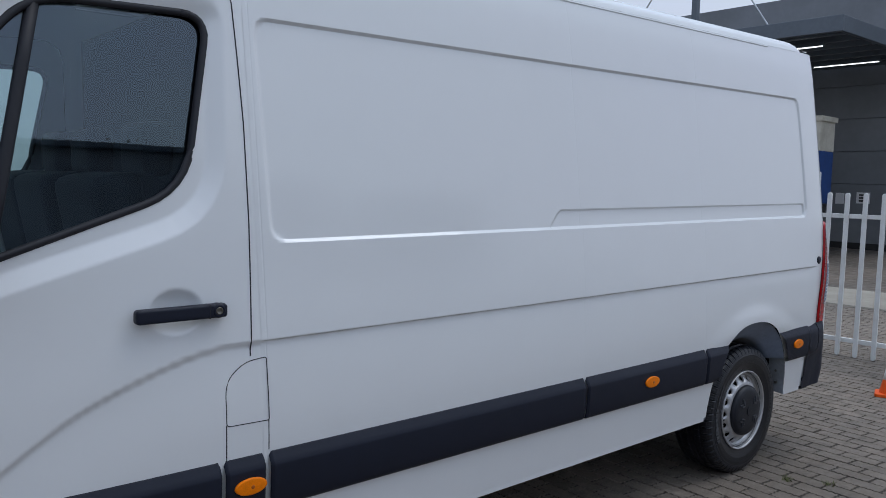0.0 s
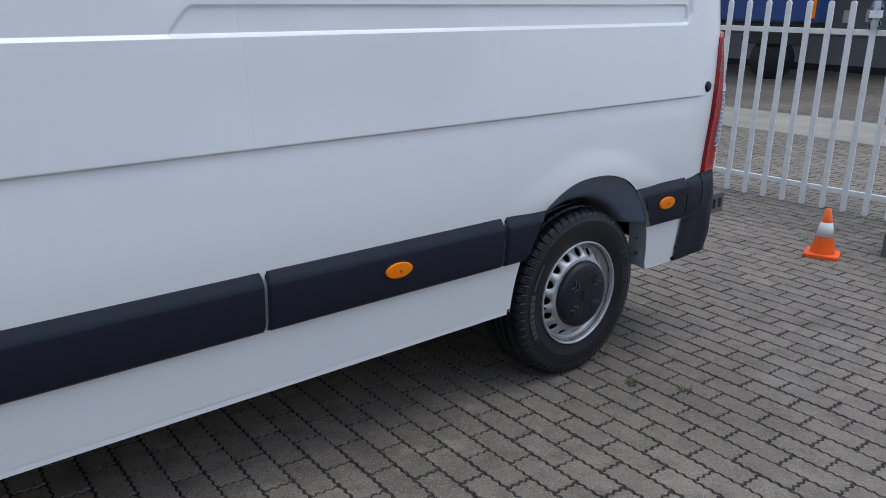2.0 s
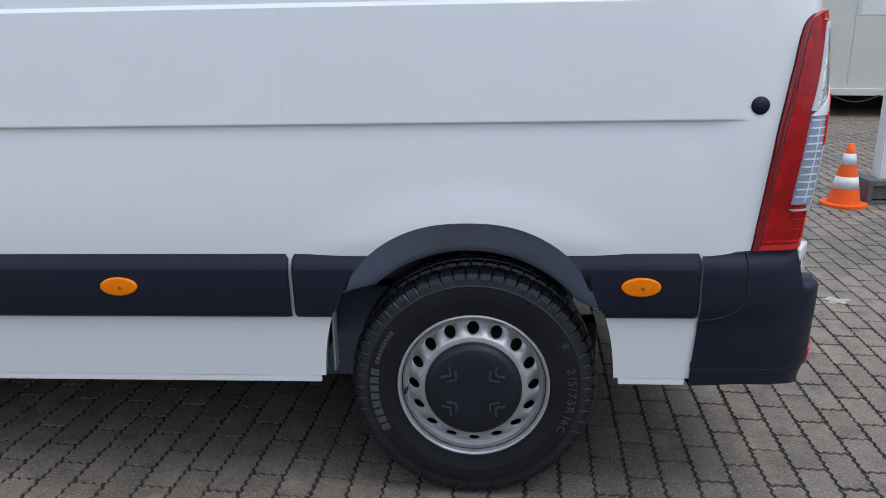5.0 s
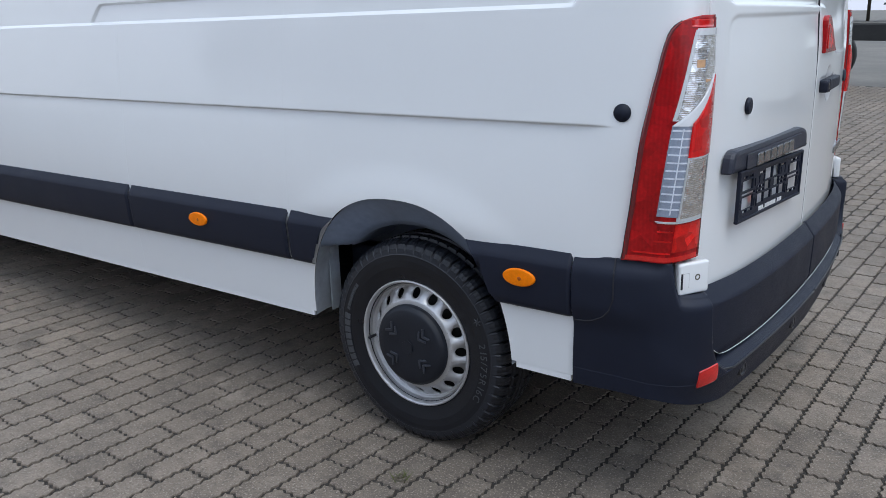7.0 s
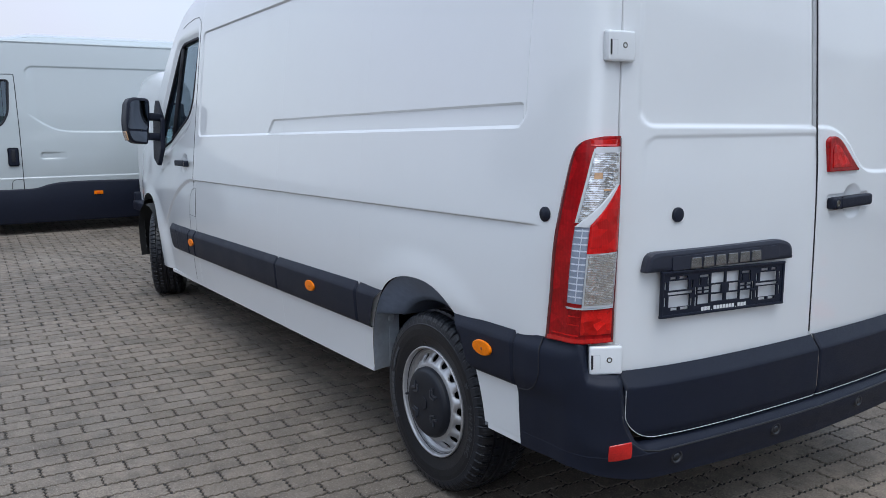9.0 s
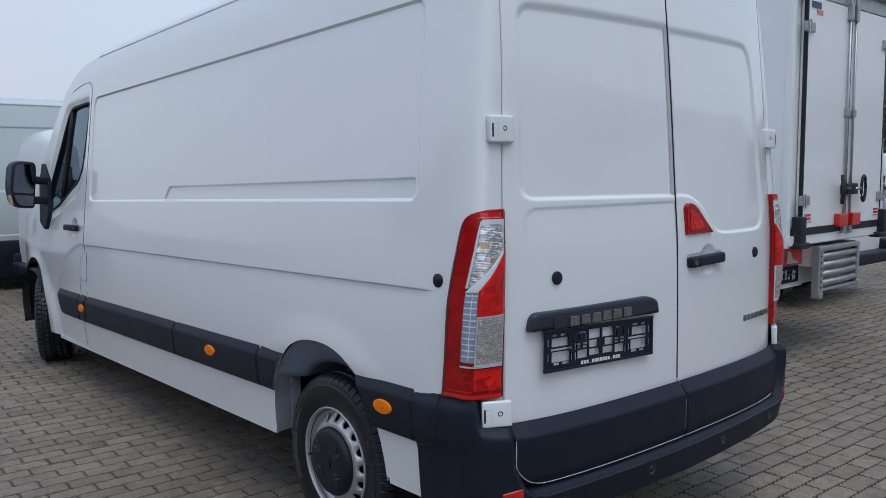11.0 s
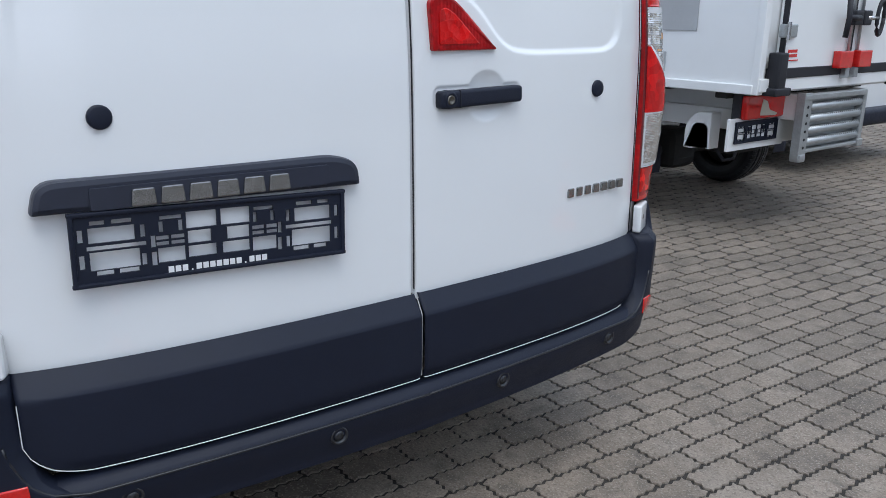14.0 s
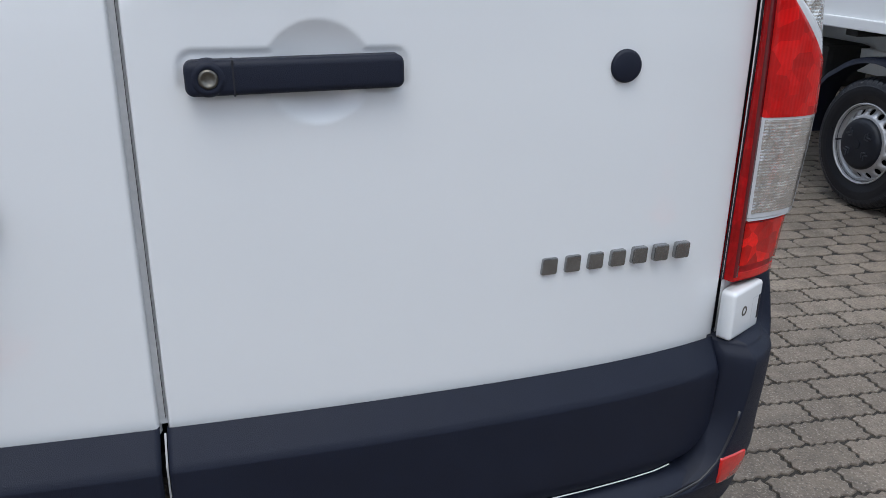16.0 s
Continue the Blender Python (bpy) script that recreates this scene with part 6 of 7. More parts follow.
            arch = bm_grid([math.pi * k / 20 for k in range(0, 21)], [0, 0.3], lambda q, d: Vector((x + 0.41 * math.cos(q), -(0.98 - d) * s, 0.36 + (0.10 if x < -2 else 0) + 0.49 * math.sin(q))))
            part("arch_liner", join(arch, bm_box((0.9, 0.01, 0.8), (x, -0.66 * s, 0.62))), UNDER, v)
    return v


tall_van(pose(-10.0, 1.485, 0, 0, 0, 90), "pale grey panel van with black lower skirt, parked across the yard", VAN_GREY)
parked_van(pose(-7.45, 0.56, 0, 0, 0, -90) @ Matrix.Scale(0.84, 4), "smaller white van parked close in front of another van")
parked_van(pose(-2.06, 6.66, 0), "white panel van half hidden behind the box truck", skirt_mat=PAINT, lamp=True, sill=0.40)
parked_van(pose(-20.6, 61.0, 0, 0, 0, 12), "white panel van parked far off behind a white fence")

# ---------------------------------------------------------------- refrigerated box truck
TX, TY0, TY1, TZ0, TZ1 = -0.19, 3.20, 4.93, 0.90, 2.92
truck = empty("box_truck", "white refrigerated box truck with galvanised rear step, parked beside the van", "truck", m=pose(0, 0, 0))
TYM = (TY0 + TY1) / 2
part("box_body", bm_box((4.3, TY1 - TY0, TZ1 - TZ0), (TX - 2.17, TYM, (TZ0 + TZ1) / 2), 0.012), GRP, truck, "white insulated box body")
part("lower_rail", bm_box((4.3, 0.03, 0.055), (TX - 2.16, TY0 - 0.006, TZ0 + 0.030), 0.006), GRP, truck, "aluminium lower rail")
part("corner_post", bm_box((0.05, 0.06, TZ1 - TZ0), (TX - 0.005, TY0 + 0.022, (TZ0 + TZ1) / 2), 0.008), GRP, truck, "white corner post")
part("rear_header", bm_box((0.06, TY1 - TY0 + 0.02, 0.13), (TX + 0.005, TYM, TZ1 - 0.06), 0.008), GALV, truck, "aluminium rear header")
part("roof_lip", bm_box((0.12, TY1 - TY0 + 0.06, 0.02), (TX + 0.03, TYM, TZ1 + 0.008), 0.004), GALV, truck)
D0, DM, D1 = TY0 + 0.19, 4.15, TY1 - 0.06
for a, b in ((D0, DM - 0.008), (DM + 0.008, D1)):
    d = part("rear_door", bm_box((0.05, b - a, TZ1 - 0.13 - 1.04), (TX + 0.012, (a + b) / 2, (TZ1 - 0.13 + 1.04) / 2), 0.008), GRP, truck, "white insulated rear door")
    part("door_gasket", join(bm_box((0.03, 0.014, 1.75), (TX + 0.026, a, 1.91)), bm_box((0.03, 0.014, 1.75), (TX + 0.026, b, 1.91))), GASKET, d)
    for zz in (1.26, 2.56):
        yy = a - 0.02 if a == D0 else b + 0.02
        h = part("door_hinge", bm_box((0.03, 0.15, 0.075), (TX + 0.045, yy + (0.03 if a == D0 else -0.03), zz), 0.008), GALV, d, "galvanised door hinge")
        part("hinge_pin", bm_tube([(TX + 0.065, yy, zz - 0.05), (TX + 0.065, yy, zz + 0.05)], 0.012, 8), CHROME, h)
    yy = DM - 0.055 if a == D0 else DM + 0.055
    part("lock_rod", bm_tube([(TX + 0.055, yy, 0.98), (TX + 0.055, yy, TZ1 - 0.06)], 0.011, 8), GALV, d, "galvanised locking rod", True)
    for zz in (1.0, 1.95, 2.75):
        part("rod_bracket", bm_box((0.045, 0.05, 0.06 if zz != 2.75 else 0.13), (TX + 0.05, yy, zz), 0.006), GALV, d)
    part("latch", bm_box((0.06, 0.10, 0.09), (TX + 0.07, yy, 1.335), 0.012), GASKET, d, "black latch block")
    s = -1 if a == D0 else 1
    ring = [(TX + 0.10, yy + s * (0.15 + 0.05 * math.cos(k * math.pi / 8) * 0.8), 1.335 + 0.105 * math.sin(k * math.pi / 8)) for k in range(17)]
    part("latch_handle", bm_tube(ring, 0.013, 8) if s > 0 else join(bm_tube([(TX + 0.11, yy - 0.17, 1.22), (TX + 0.11, yy - 0.15, 1.335), (TX + 0.11, yy - 0.17, 1.45)], 0.017, 8), bm_tube([(TX + 0.10, yy, 1.335), (TX + 0.11, yy - 0.15, 1.335)], 0.018, 8)), GASKET, d, "black latch handle", True)
    part("latch_arm", bm_tube([(TX + 0.09, yy, 1.335), (TX + 0.10, yy + s * 0.12, 1.335)], 0.014, 8), CHROME, d, "", True)
    part("red_catch", bm_box((0.05, 0.16, 0.105), (TX + 0.065, yy + s * 0.065, 1.085), 0.008), RED, d, "red door catch")
    # small red label, unreadable
    ly = a + 0.02 if a == D0 else b - 0.16
    part("label", bm_box((0.002, 0.14, 0.075), (TX + 0.0385, ly + 0.07, 1.13)), WHITE_BAR, d, "small white and red label")
    for k in range(3):
        part("label_bar", bm_box((0.002, 0.10 if k < 2 else 0.13, 0.018 if k < 2 else 0.006), (TX + 0.0402, ly + 0.07, 1.145 - 0.026 * k)), RED, d)
part("maker_label", bm_box((0.002, 0.16, 0.05), (TX + 0.0392, D0 + 0.13, 2.735)), mat("dark_blue_print", (0.05, 0.07, 0.16), 0.5, vary=0.1), truck, "dark printed label")
part("maker_label", bm_box((0.002, 0.10, 0.035), (TX + 0.0392, D0 + 0.19, 2.685)), RED, truck, "small red label")
part("sill", bm_box((0.05, TY1 - TY0, 0.075), (TX + 0.008, TYM, 0.955), 0.006), GRP, truck, "pale rear sill")
part("sill_gasket", bm_box((0.05, TY1 - TY0 - 0.2, 0.060), (TX + 0.016, TYM, 1.020), 0.006), GASKET, truck)
for y in (TY0 + 0.125, TY1 - 0.045):
    part("rubber_buffer", bm_box((0.08, 0.085, 0.21), (TX + 0.05, y, 1.035), 0.012, 3), GASKET, truck, "black rubber buffer", True)
    part("rubber_buffer", bm_box((0.10, 0.16, 0.045), (TX + 0.045, y + (0.02 if y < 4 else -0.03), 0.918), 0.010, 3), GASKET, truck, "", True)
# chassis, lamps, plate and step
for y in (3.72, 4.50):
    part("chassis_rail", bm_box((4.4, 0.08, 0.16), (TX - 2.2, y, 0.80), 0.008), GRP, truck, "white chassis rail")
part("sub_frame", join(*[bm_box((0.09, TY1 - TY0 - 0.1, 0.08), (TX - 0.25 - 0.6 * k, TYM, 0.90), 0.01) for k in range(7)]), UNDER, truck)
part("rear_beam", bm_box((0.05, 1.30, 0.19), (-0.36, 4.02, 0.655), 0.01), GRP, truck, "white rear cross beam")
tow = part("tow_bracket", bm_plate(round_poly([(-0.28, 0.46), (-0.28, 0.62), (-0.20, 0.70), (-0.085, 0.70), (-0.085, 0.47), (-0.115, 0.47), (-0.115, 0.62), (-0.212, 0.62), (-0.212, 0.46)], [0.01, 0.06, 0.03, 0.01, 0.01, 0.005, 0.04, 0.04, 0.01], 5), 0.10, 0.012), GRP, truck, "white bracket beside the rear beam", False, pose(-0.48, 3.46, 0.05))
part("lamp_housing", bm_box((0.06, 0.47, 0.165), (-0.345, 3.505, 0.815), 0.015), GASKET, truck)
lamp = part("tail_lamp", bm_box((0.05, 0.44, 0.145), (-0.30, 3.505, 0.812), 0.018, 3), RED, truck, "red rear lamp cluster with worn film", True)
part("worn_film", bm_plate(round_poly([(-0.10, -0.05), (-0.08, 0.05), (-0.03, 0.03), (0.0, -0.02), (0.09, -0.045), (0.07, -0.058)], [0.01] * 6, 3), 0.002), CREAM, lamp, "peeling pale film", False, pose(-0.274, 3.52, 0.812, 0, 0, 90))
part("plate_backing", bm_box((0.02, 0.60, 0.195), (-0.325, 3.48, 0.652), 0.006), GRP, truck, "white plate backing")
plate_holder(0.44, 0.125, truck, pose(-0.312, 3.46, 0, 0, 0, 90) @ pose(-0.22, 0, 0.600))
SX = -0.15
step = part("rear_step", join(bm_box((0.05, 0.012, 0.41), (SX - 0.005, 3.655, 0.69), 0.003), bm_box((0.012, 0.085, 0.41), (SX + 0.02, 3.69, 0.69), 0.003), bm_box((0.05, 0.045, 0.36), (SX, 4.40, 0.70), 0.006), bm_box((0.06, 0.76, 0.035), (SX, 4.03, 0.868), 0.006), bm_box((0.05, 0.74, 0.022), (SX, 4.04, 0.536), 0.006), bm_box((0.006, 0.72, 0.33), (SX - 0.03, 4.05, 0.70))), GALV, truck, "galvanised folding rear step")
for k in range(4):
    z = 0.588 + 0.072 * k
    slat = part("step_slat", bm_tube([(SX - 0.004, 3.74, z), (SX - 0.004, 4.375, z)], 0.026, 14), GALV, step, "ribbed galvanised step slat", True)
    part("slat_teeth", join(*[bm_box((0.006, 0.010, 0.012), (SX + 0.012, 3.76 + 0.026 * j, z + 0.022), 0.002, 1) for j in range(24)]), GALV, slat)
for y, z in ((3.69, 0.495), (4.40, 0.535)):
    part("step_foot", bm_box((0.07, 0.07, 0.05), (SX, y, z), 0.01), GALV, step)
for y in (3.80, 4.42):
    part("step_arm", bm_box((0.36, 0.04, 0.06), (SX - 0.2, y, 0.85), 0.006), GALV, step)
for k in range(6):
    part("bolt_hole", bm_disc(0.009, 0.0, 0.003, 10, "x"), GASKET, step, "", False, Matrix.Translation((SX + 0.0265, 3.69, 0.56 + 0.05 * k)))
part("side_vent", bm_box((0.36, 0.006, 0.42), (-0.80, TY0 - 0.004, 1.46), 0.002), PANEL_GREY, truck, "grey side panel")
part("side_vent", bm_box((0.12, 0.006, 0.12), (-0.89, TY0 - 0.004, 1.06), 0.003), PANEL_GREY, truck, "small grey side panel")
for s, y in ((1, 3.36), (-1, 4.86)):
    wheel((-1.42, y, 0.344), s, parent=truck, scale=0.955)
    q = bm_grid([math.pi * k / 24 for k in range(-1, 26)], [0, 0.012, 0.05, 0.18], lambda a, d: Vector((-1.42 + (0.43 if d else 0.40) * math.cos(a) * (1.06 if abs(math.cos(a)) > 0.7 else 1.0), y - s * 0.13 + s * d, 0.36 + (0.43 if d else 0.40) * math.sin(a) * 0.98)))
    part("mudguard", q, PLASTIC, truck, "black plastic mudguard", True)
part("axle", join(bm_tube([(-1.42, 3.4, 0.345), (-1.42, 4.8, 0.345)], 0.06, 12), bm_box((0.3, 0.32, 0.3), (-1.42, 4.1, 0.36), 0.08, 3)), UNDER, truck)
part("spare_carrier", bm_box((0.42, 0.36, 0.20), (-0.88, 3.98, 0.52), 0.05), UNDER, truck)
part("side_beam", bm_box((1.9, 0.06, 0.13), (-1.28, 3.60, 0.695), 0.008), GRP, truck, "white longitudinal beam under the box")
part("air_hose", bm_tube([(-0.62, 3.5, 0.62), (-0.60, 3.5, 0.50), (-0.54, 3.5, 0.44), (-0.47, 3.5, 0.46), (-0.44, 3.5, 0.56)], 0.012, 8), GASKET, truck, "black hanging hose", True)
part("side_locker", bm_box((1.4, 0.3, 0.24), (-2.6, 3.5, 0.66), 0.04), UNDER, truck)
part("cab", join(bm_box((1.5, 1.85, 1.1), (-5.15, TYM, 0.95), 0.15, 4), bm_box((1.1, 1.75, 0.8), (-4.95, TYM, 1.75), 0.2, 4)), GRP, truck, "white truck cab", True)
for s, y in ((1, 3.36), (-1, 4.86)):
    wheel((-5.2, y, 0.344), s, parent=truck, scale=0.955)

# ---------------------------------------------------------------- palisade fence with loose things


def picket_run(parent, p0, p1, n, top, foot, rails, w=0.042, d=0.02):
    a, b = Vector(p0), Vector(p1)
    ang = math.degrees(math.atan2(b.y - a.y, b.x - a.x))
    me = None
    for k in range(n):
        p = a.lerp(b, k / max(1, n - 1))
        if me is None:
            o = part("picket", bm_plate(round_rect(-w / 2, foot, w / 2, top, w / 2 - 0.001, 4), d, 0.003), FENCE, parent)
            me = o.data
        else:
            o = new("picket", me)
            o.parent = parent
        o.matrix_basis = pose(p.x, p.y, p.z, 0, 0, ang + 0.0)
    L = (b - a).length
    for z in rails:
        part("rail", bm_box((L + 0.1, 0.035, 0.042), (0, 0, 0), 0.004), FENCE, parent, "", False, pose((a.x + b.x) / 2, (a.y + b.y) / 2, z, 0, 0, ang) @ pose(0, 0.018, 0))


fence = empty("fence", "white painted steel palisade fence with rounded pickets", "fence", "yard fences")
picket_run(fence, (3.93, 0.39 + 0.168 * 4, 0), (3.98, 0.39 - 0.168 * 18, 0), 23, 1.59, 0.0, (1.365, 0.155))
gate = empty("gate_fence", "white steel fence with a stout square post on a concrete block", "fence", "yard fences")
part("gate_post", bm_box((0.13, 0.13, 2.2), (3.10, 3.28, 1.27), 0.008), FENCE, gate, "stout white square post")
part("gate_arm", bm_box((0.42, 0.06, 0.32), (2.96, 3.30, 1.56), 0.008), FENCE, gate, "white steel bracket plate")
picket_run(gate, (3.22, 3.30, 0), (5.6, 3.34, 0), 15, 1.75, 0.20, (1.5, 0.37))
for x, y, ang, sz in ((3.08, 0.375, 4, (0.20, 0.15, 0.15)), (3.06, -1.13, 8, (0.24, 0.30, 0.16)), (3.16, 3.26, 3, (0.48, 0.26, 0.19))):
    blk = empty("concrete_block", "dark grey hollow concrete block lying on the paving", "block", "fence blocks", pose(x, y, 0, 0, 0, ang))
    part("shell", join(bm_box((sz[0], sz[1], 0.045), (0, 0, sz[2] - 0.0225), 0.006), bm_box((sz[0], sz[1], 0.03), (0, 0, 0.012), 0.004), *[bm_box((0.035, sz[1], sz[2] - 0.06), (dx, 0, sz[2] / 2), 0.003) for dx in (-sz[0] / 2 + 0.018, 0.0, sz[0] / 2 - 0.018)]), GREY_BLOCK, blk)
    part("core", bm_box((sz[0] - 0.06, sz[1] - 0.08, sz[2] - 0.08), (0, 0, sz[2] / 2)), GREY_BLOCK, blk)
bottle = empty("bottle", "empty clear plastic bottle pushed over a fence picket", "bottle", m=pose(3.94, -0.282, 1.39))
BOTTLE = pane_glass("clear_bottle_plastic", (0.86, 0.88, 0.88), 0.10)
part("bottle_body", bm_revolve([(0.040, 0.0), (0.044, 0.01), (0.044, 0.05), (0.041, 0.06), (0.044, 0.07), (0.044, 0.15), (0.036, 0.19), (0.018, 0.215), (0.014, 0.235), (0.001, 0.237)], 20, "z"), BOTTLE, bottle, "", True)
part("bottle_label", bm_revolve([(0.0448, 0.08), (0.0448, 0.135)], 20, "z"), WHITE_BAR, bottle, "pale torn label", True)
part("bottle_cap", bm_disc(0.016, 0.235, 0.252, 14, "z", 0.002), WHITE_BAR, bottle)


def cone(at, h, bands, label):
    c = empty("traffic_cone", label, "cone", "traffic cones", pose(*at))
    b = h * (0.34 if h < 0.4 else 0.36)
    part("base", bm_plate(round_rect(-b, -b, b, b, b * (0.25 if h < 0.4 else 0.98), 6), 0.022, 0.006), ORANGE, c, "orange rubber base", False, pose(0, 0, 0, -90, 0, 20))
    rad = lambda z: h * 0.265 + (h * 0.05 - h * 0.265) * z
    cuts = [0.03] + [v for q in bands for v in q] + [1.0]
    for i, (a, b2) in enumerate(zip(cuts, cuts[1:])):
        if i % 2 == 0:
            part("cone_body", bm_revolve([(rad(a), a * h), (rad(b2), b2 * h)] + ([(rad(1) * 0.8, h * 1.0), (0.001, h * 0.995)] if b2 == 1.0 else []), 28, "z"), ORANGE, c, "", True)
        else:
            part("band", bm_revolve([(rad(a), a * h), (rad(a) + 0.002, a * h), (rad(b2) + 0.002, b2 * h), (rad(b2), b2 * h)], 28, "z"), BAND, c, "white reflective band", True)
    return c


cone((2.62, -0.76, 0.0), 0.305, [(0.42, 0.72)], "small orange traffic cone with one white band")
cone((2.755, 3.12, 0.0), 0.47, [(0.28, 0.48), (0.66, 0.85)], "orange traffic cone with two white bands")
tuft = new("weed_tuft")
rng = random.Random(3)
tv, tf = [], []
for wx, wy in ((0.11, -1.19), (1.93, -0.08), (-0.35, -2.11), (0.24, -1.36)):
    for k in range(26):
        a, l, w = rng.uniform(0, 6.28), rng.uniform(0.02, 0.045), rng.uniform(0.002, 0.005)
        x, y = wx + rng.uniform(-0.025, 0.025), wy + rng.uniform(-0.025, 0.025)
        dx, dy = math.cos(a), math.sin(a)
        i = len(tv)
        tv += [(x - dy * w, y + dx * w, -0.004), (x + dy * w, y - dx * w, -0.004), (x + dx * l * 0.7, y + dy * l * 0.7, l * 0.6)]
        tf.append((i, i + 1, i + 2))
tm = bpy.data.meshes.new("weed_tuft")
tm.from_pydata(tv, [], tf)
tm.materials.append(mat("weed_green", (0.10, 0.11, 0.035), 0.7, vary=0.3, scale=30))
bpy.data.objects.remove(tuft)
tagged(new("weed_tuft", tm), "small green weeds growing in the paving joints", "weed", kind="stuff")

splat = finish("dried_splash", bm_grid(steps(0, 2 * math.pi, math.pi / 18), [0, 0.35, 0.7, 1], lambda a, r: Vector((1.80 + 0.055 * r * math.cos(a) * (1 + 0.35 * math.sin(3 * a + 1) + 0.22 * math.sin(7 * a)), 0.87 + 0.050 * r * math.sin(a) * (1 + 0.3 * math.sin(5 * a)), 0.0012 + 0.002 * (1 - r)))), mat("pale_dried_splash", (0.40, 0.37, 0.30), 0.8, vary=0.3, scale=40))
tagged(splat, "small pale dried splash on the paving blocks", "stain")

# ---------------------------------------------------------------- cabin, hall with canopy, trailer
cabin = empty("site_cabin", "off-white portable site cabin raised on feet", "cabin", m=pose(0, 0, 0))
part("wall", bm_box((6.5, 2.4, 2.6), (7.15, 10.3, 1.62), 0.03), OFFWHITE, cabin, "off-white cabin wall")
part("bottom_rail", bm_box((6.5, 0.06, 0.10), (7.15, 9.08, 0.36), 0.01), OFFWHITE, cabin)
for k in range(7):
    part("wall_joint", bm_box((0.03, 0.012, 2.4), (4.2 + k * 1.0, 9.095, 1.65), 0.004), OFFWHITE, cabin)
for x in (4.2, 7.1, 10.1):
    for y in (9.3, 11.2):
        part("foot", bm_box((0.3, 0.3, 0.32), (x, y, 0.16), 0.01), GREY_BLOCK, cabin)
# dark sheet added under the cabin in place of the deep shade there
part("skirt_shadow_board", bm_box((6.3, 0.02, 0.3), (7.15, 10.2, 0.16)), UNDER, cabin)
part("hanging_cable", bm_tube([(4.95 + 0.1 * k, 9.03, 0.32 - 0.10 * math.sin(k * math.pi / 7)) for k in range(8)], 0.012, 6), GASKET, cabin, "", True)

kerb = finish("road_edge", bm_grid(steps(-14, 34, 1.0), [0, 0.02, 2.2, 2.25], lambda y, d: Vector((7.75 + d + 0.0, y, 0.012 if 0 < d < 2.25 else -0.02))), CONCRETE, smooth=False)
tagged(kerb, "stained pale concrete strip along the paving", "concrete strip", kind="structure")
mud = finish("yard_ground", bm_grid(steps(10.0, 22.0, 0.5), steps(-14, 40, 0.6), lambda x, y: Vector((x, y, 0.004 + 0.012 * math.sin(x * 2.3 + y) * math.sin(y * 1.1)))), MUD)
tagged(mud, "wet brown trodden ground in front of the hall", "ground", kind="structure")

hall = empty("hall", "anthracite clad industrial hall with a flat canopy", "building", m=pose(0, 0, 0))
part("wall", bm_box((0.3, 46, 8.0), (21.75, 21, 4.0)), CLAD, hall, "dark grey hall wall")
for k in range(8):
    for j in range(6):
        if k * 1.0 + 0.5 < 6.2:
            part("cladding_panel", bm_box((0.05, 7.94, 0.985), (21.575, 2 + 8 * j, 0.50 + k * 1.0), 0.008, 1), CLAD, hall)
part("plinth", bm_box((0.12, 46, 0.22), (21.54, 21, 0.09), 0.01), UNDER, hall, "dark plinth")
sign1 = part("notice", bm_box((0.01, 0.26, 0.34), (21.54, 7.95, 1.55)), WHITE_BAR, hall, "small white notice")
sign2 = part("notice", bm_box((0.01, 0.40, 0.34), (21.54, 7.25, 1.58)), WHITE_BAR, hall, "small black and white notice")
for k in range(3):
    part("notice_bar", bm_box((0.006, 0.24, 0.05), (21.532, 7.25, 1.67 - 0.09 * k)), UNDER, sign2)
part("canopy_deck", bm_box((6.3, 26, 0.12), (18.25, 18.4, 5.72), 0.01), CANOPY, hall, "flat canopy deck")
part("canopy_fascia", bm_box((0.12, 26.2, 0.38), (15.05, 18.4, 5.60), 0.015), CANOPY, hall, "canopy fascia")
part("canopy_fascia", bm_box((6.3, 0.12, 0.38), (18.25, 5.36, 5.60), 0.015), CANOPY, hall, "canopy fascia")
for k in range(7):
    part("canopy_beam", bm_box((0.16, 25.5, 0.16), (15.9 + 0.85 * k, 18.4, 5.58), 0.01), CANOPY, hall)
TUBE = bpy.data.materials.new("lamp_tube_glow")
TUBE.use_nodes = True
tb = TUBE.node_tree.nodes["Principled BSDF"]
tb.inputs["Emission Color"].default_value = (0.9, 0.95, 1.0, 1)
tb.inputs["Emission Strength"].default_value = 1.6
for x, ys in ((16.4, (7.3, 10.2)), (19.6, (7.2, 10.4, 13.4))):
    for y in ys:
        t_ = part("canopy_lamp", bm_box((0.12, 1.9, 0.08), (x, y, 5.42), 0.01), CANOPY, hall, "strip lamp under the canopy")
        part("lamp_tube", bm_box((0.05, 1.8, 0.03), (x, y, 5.37), 0.008), TUBE, t_)
for y in (9.6, 14.6, 19.6):
    part("mast", bm_box((0.16, 0.16, 3.6), (15.6, y, 7.5), 0.01), CANOPY, hall, "steel mast above the canopy")
    for dy in (-2.3, 2.3):
        part("stay_cable", bm_tube([(15.6, y, 9.0), (15.4, y + dy, 5.78)], 0.02, 6), GALV, hall)

trailer = empty("trailer", "old box trailer with cream upper panels and a blue lower wall", "trailer", m=pose(0, 1.1, 0))
part("upper_wall", bm_box((0.8, 6.0, 0.78), (16.8, 8.2, 3.13), 0.02), CREAM, trailer, "weathered cream upper panel")
part("roof_edge", bm_box((0.9, 6.1, 0.14), (16.8, 8.2, 3.56), 0.02), CREAM, trailer, "dull roof edge")
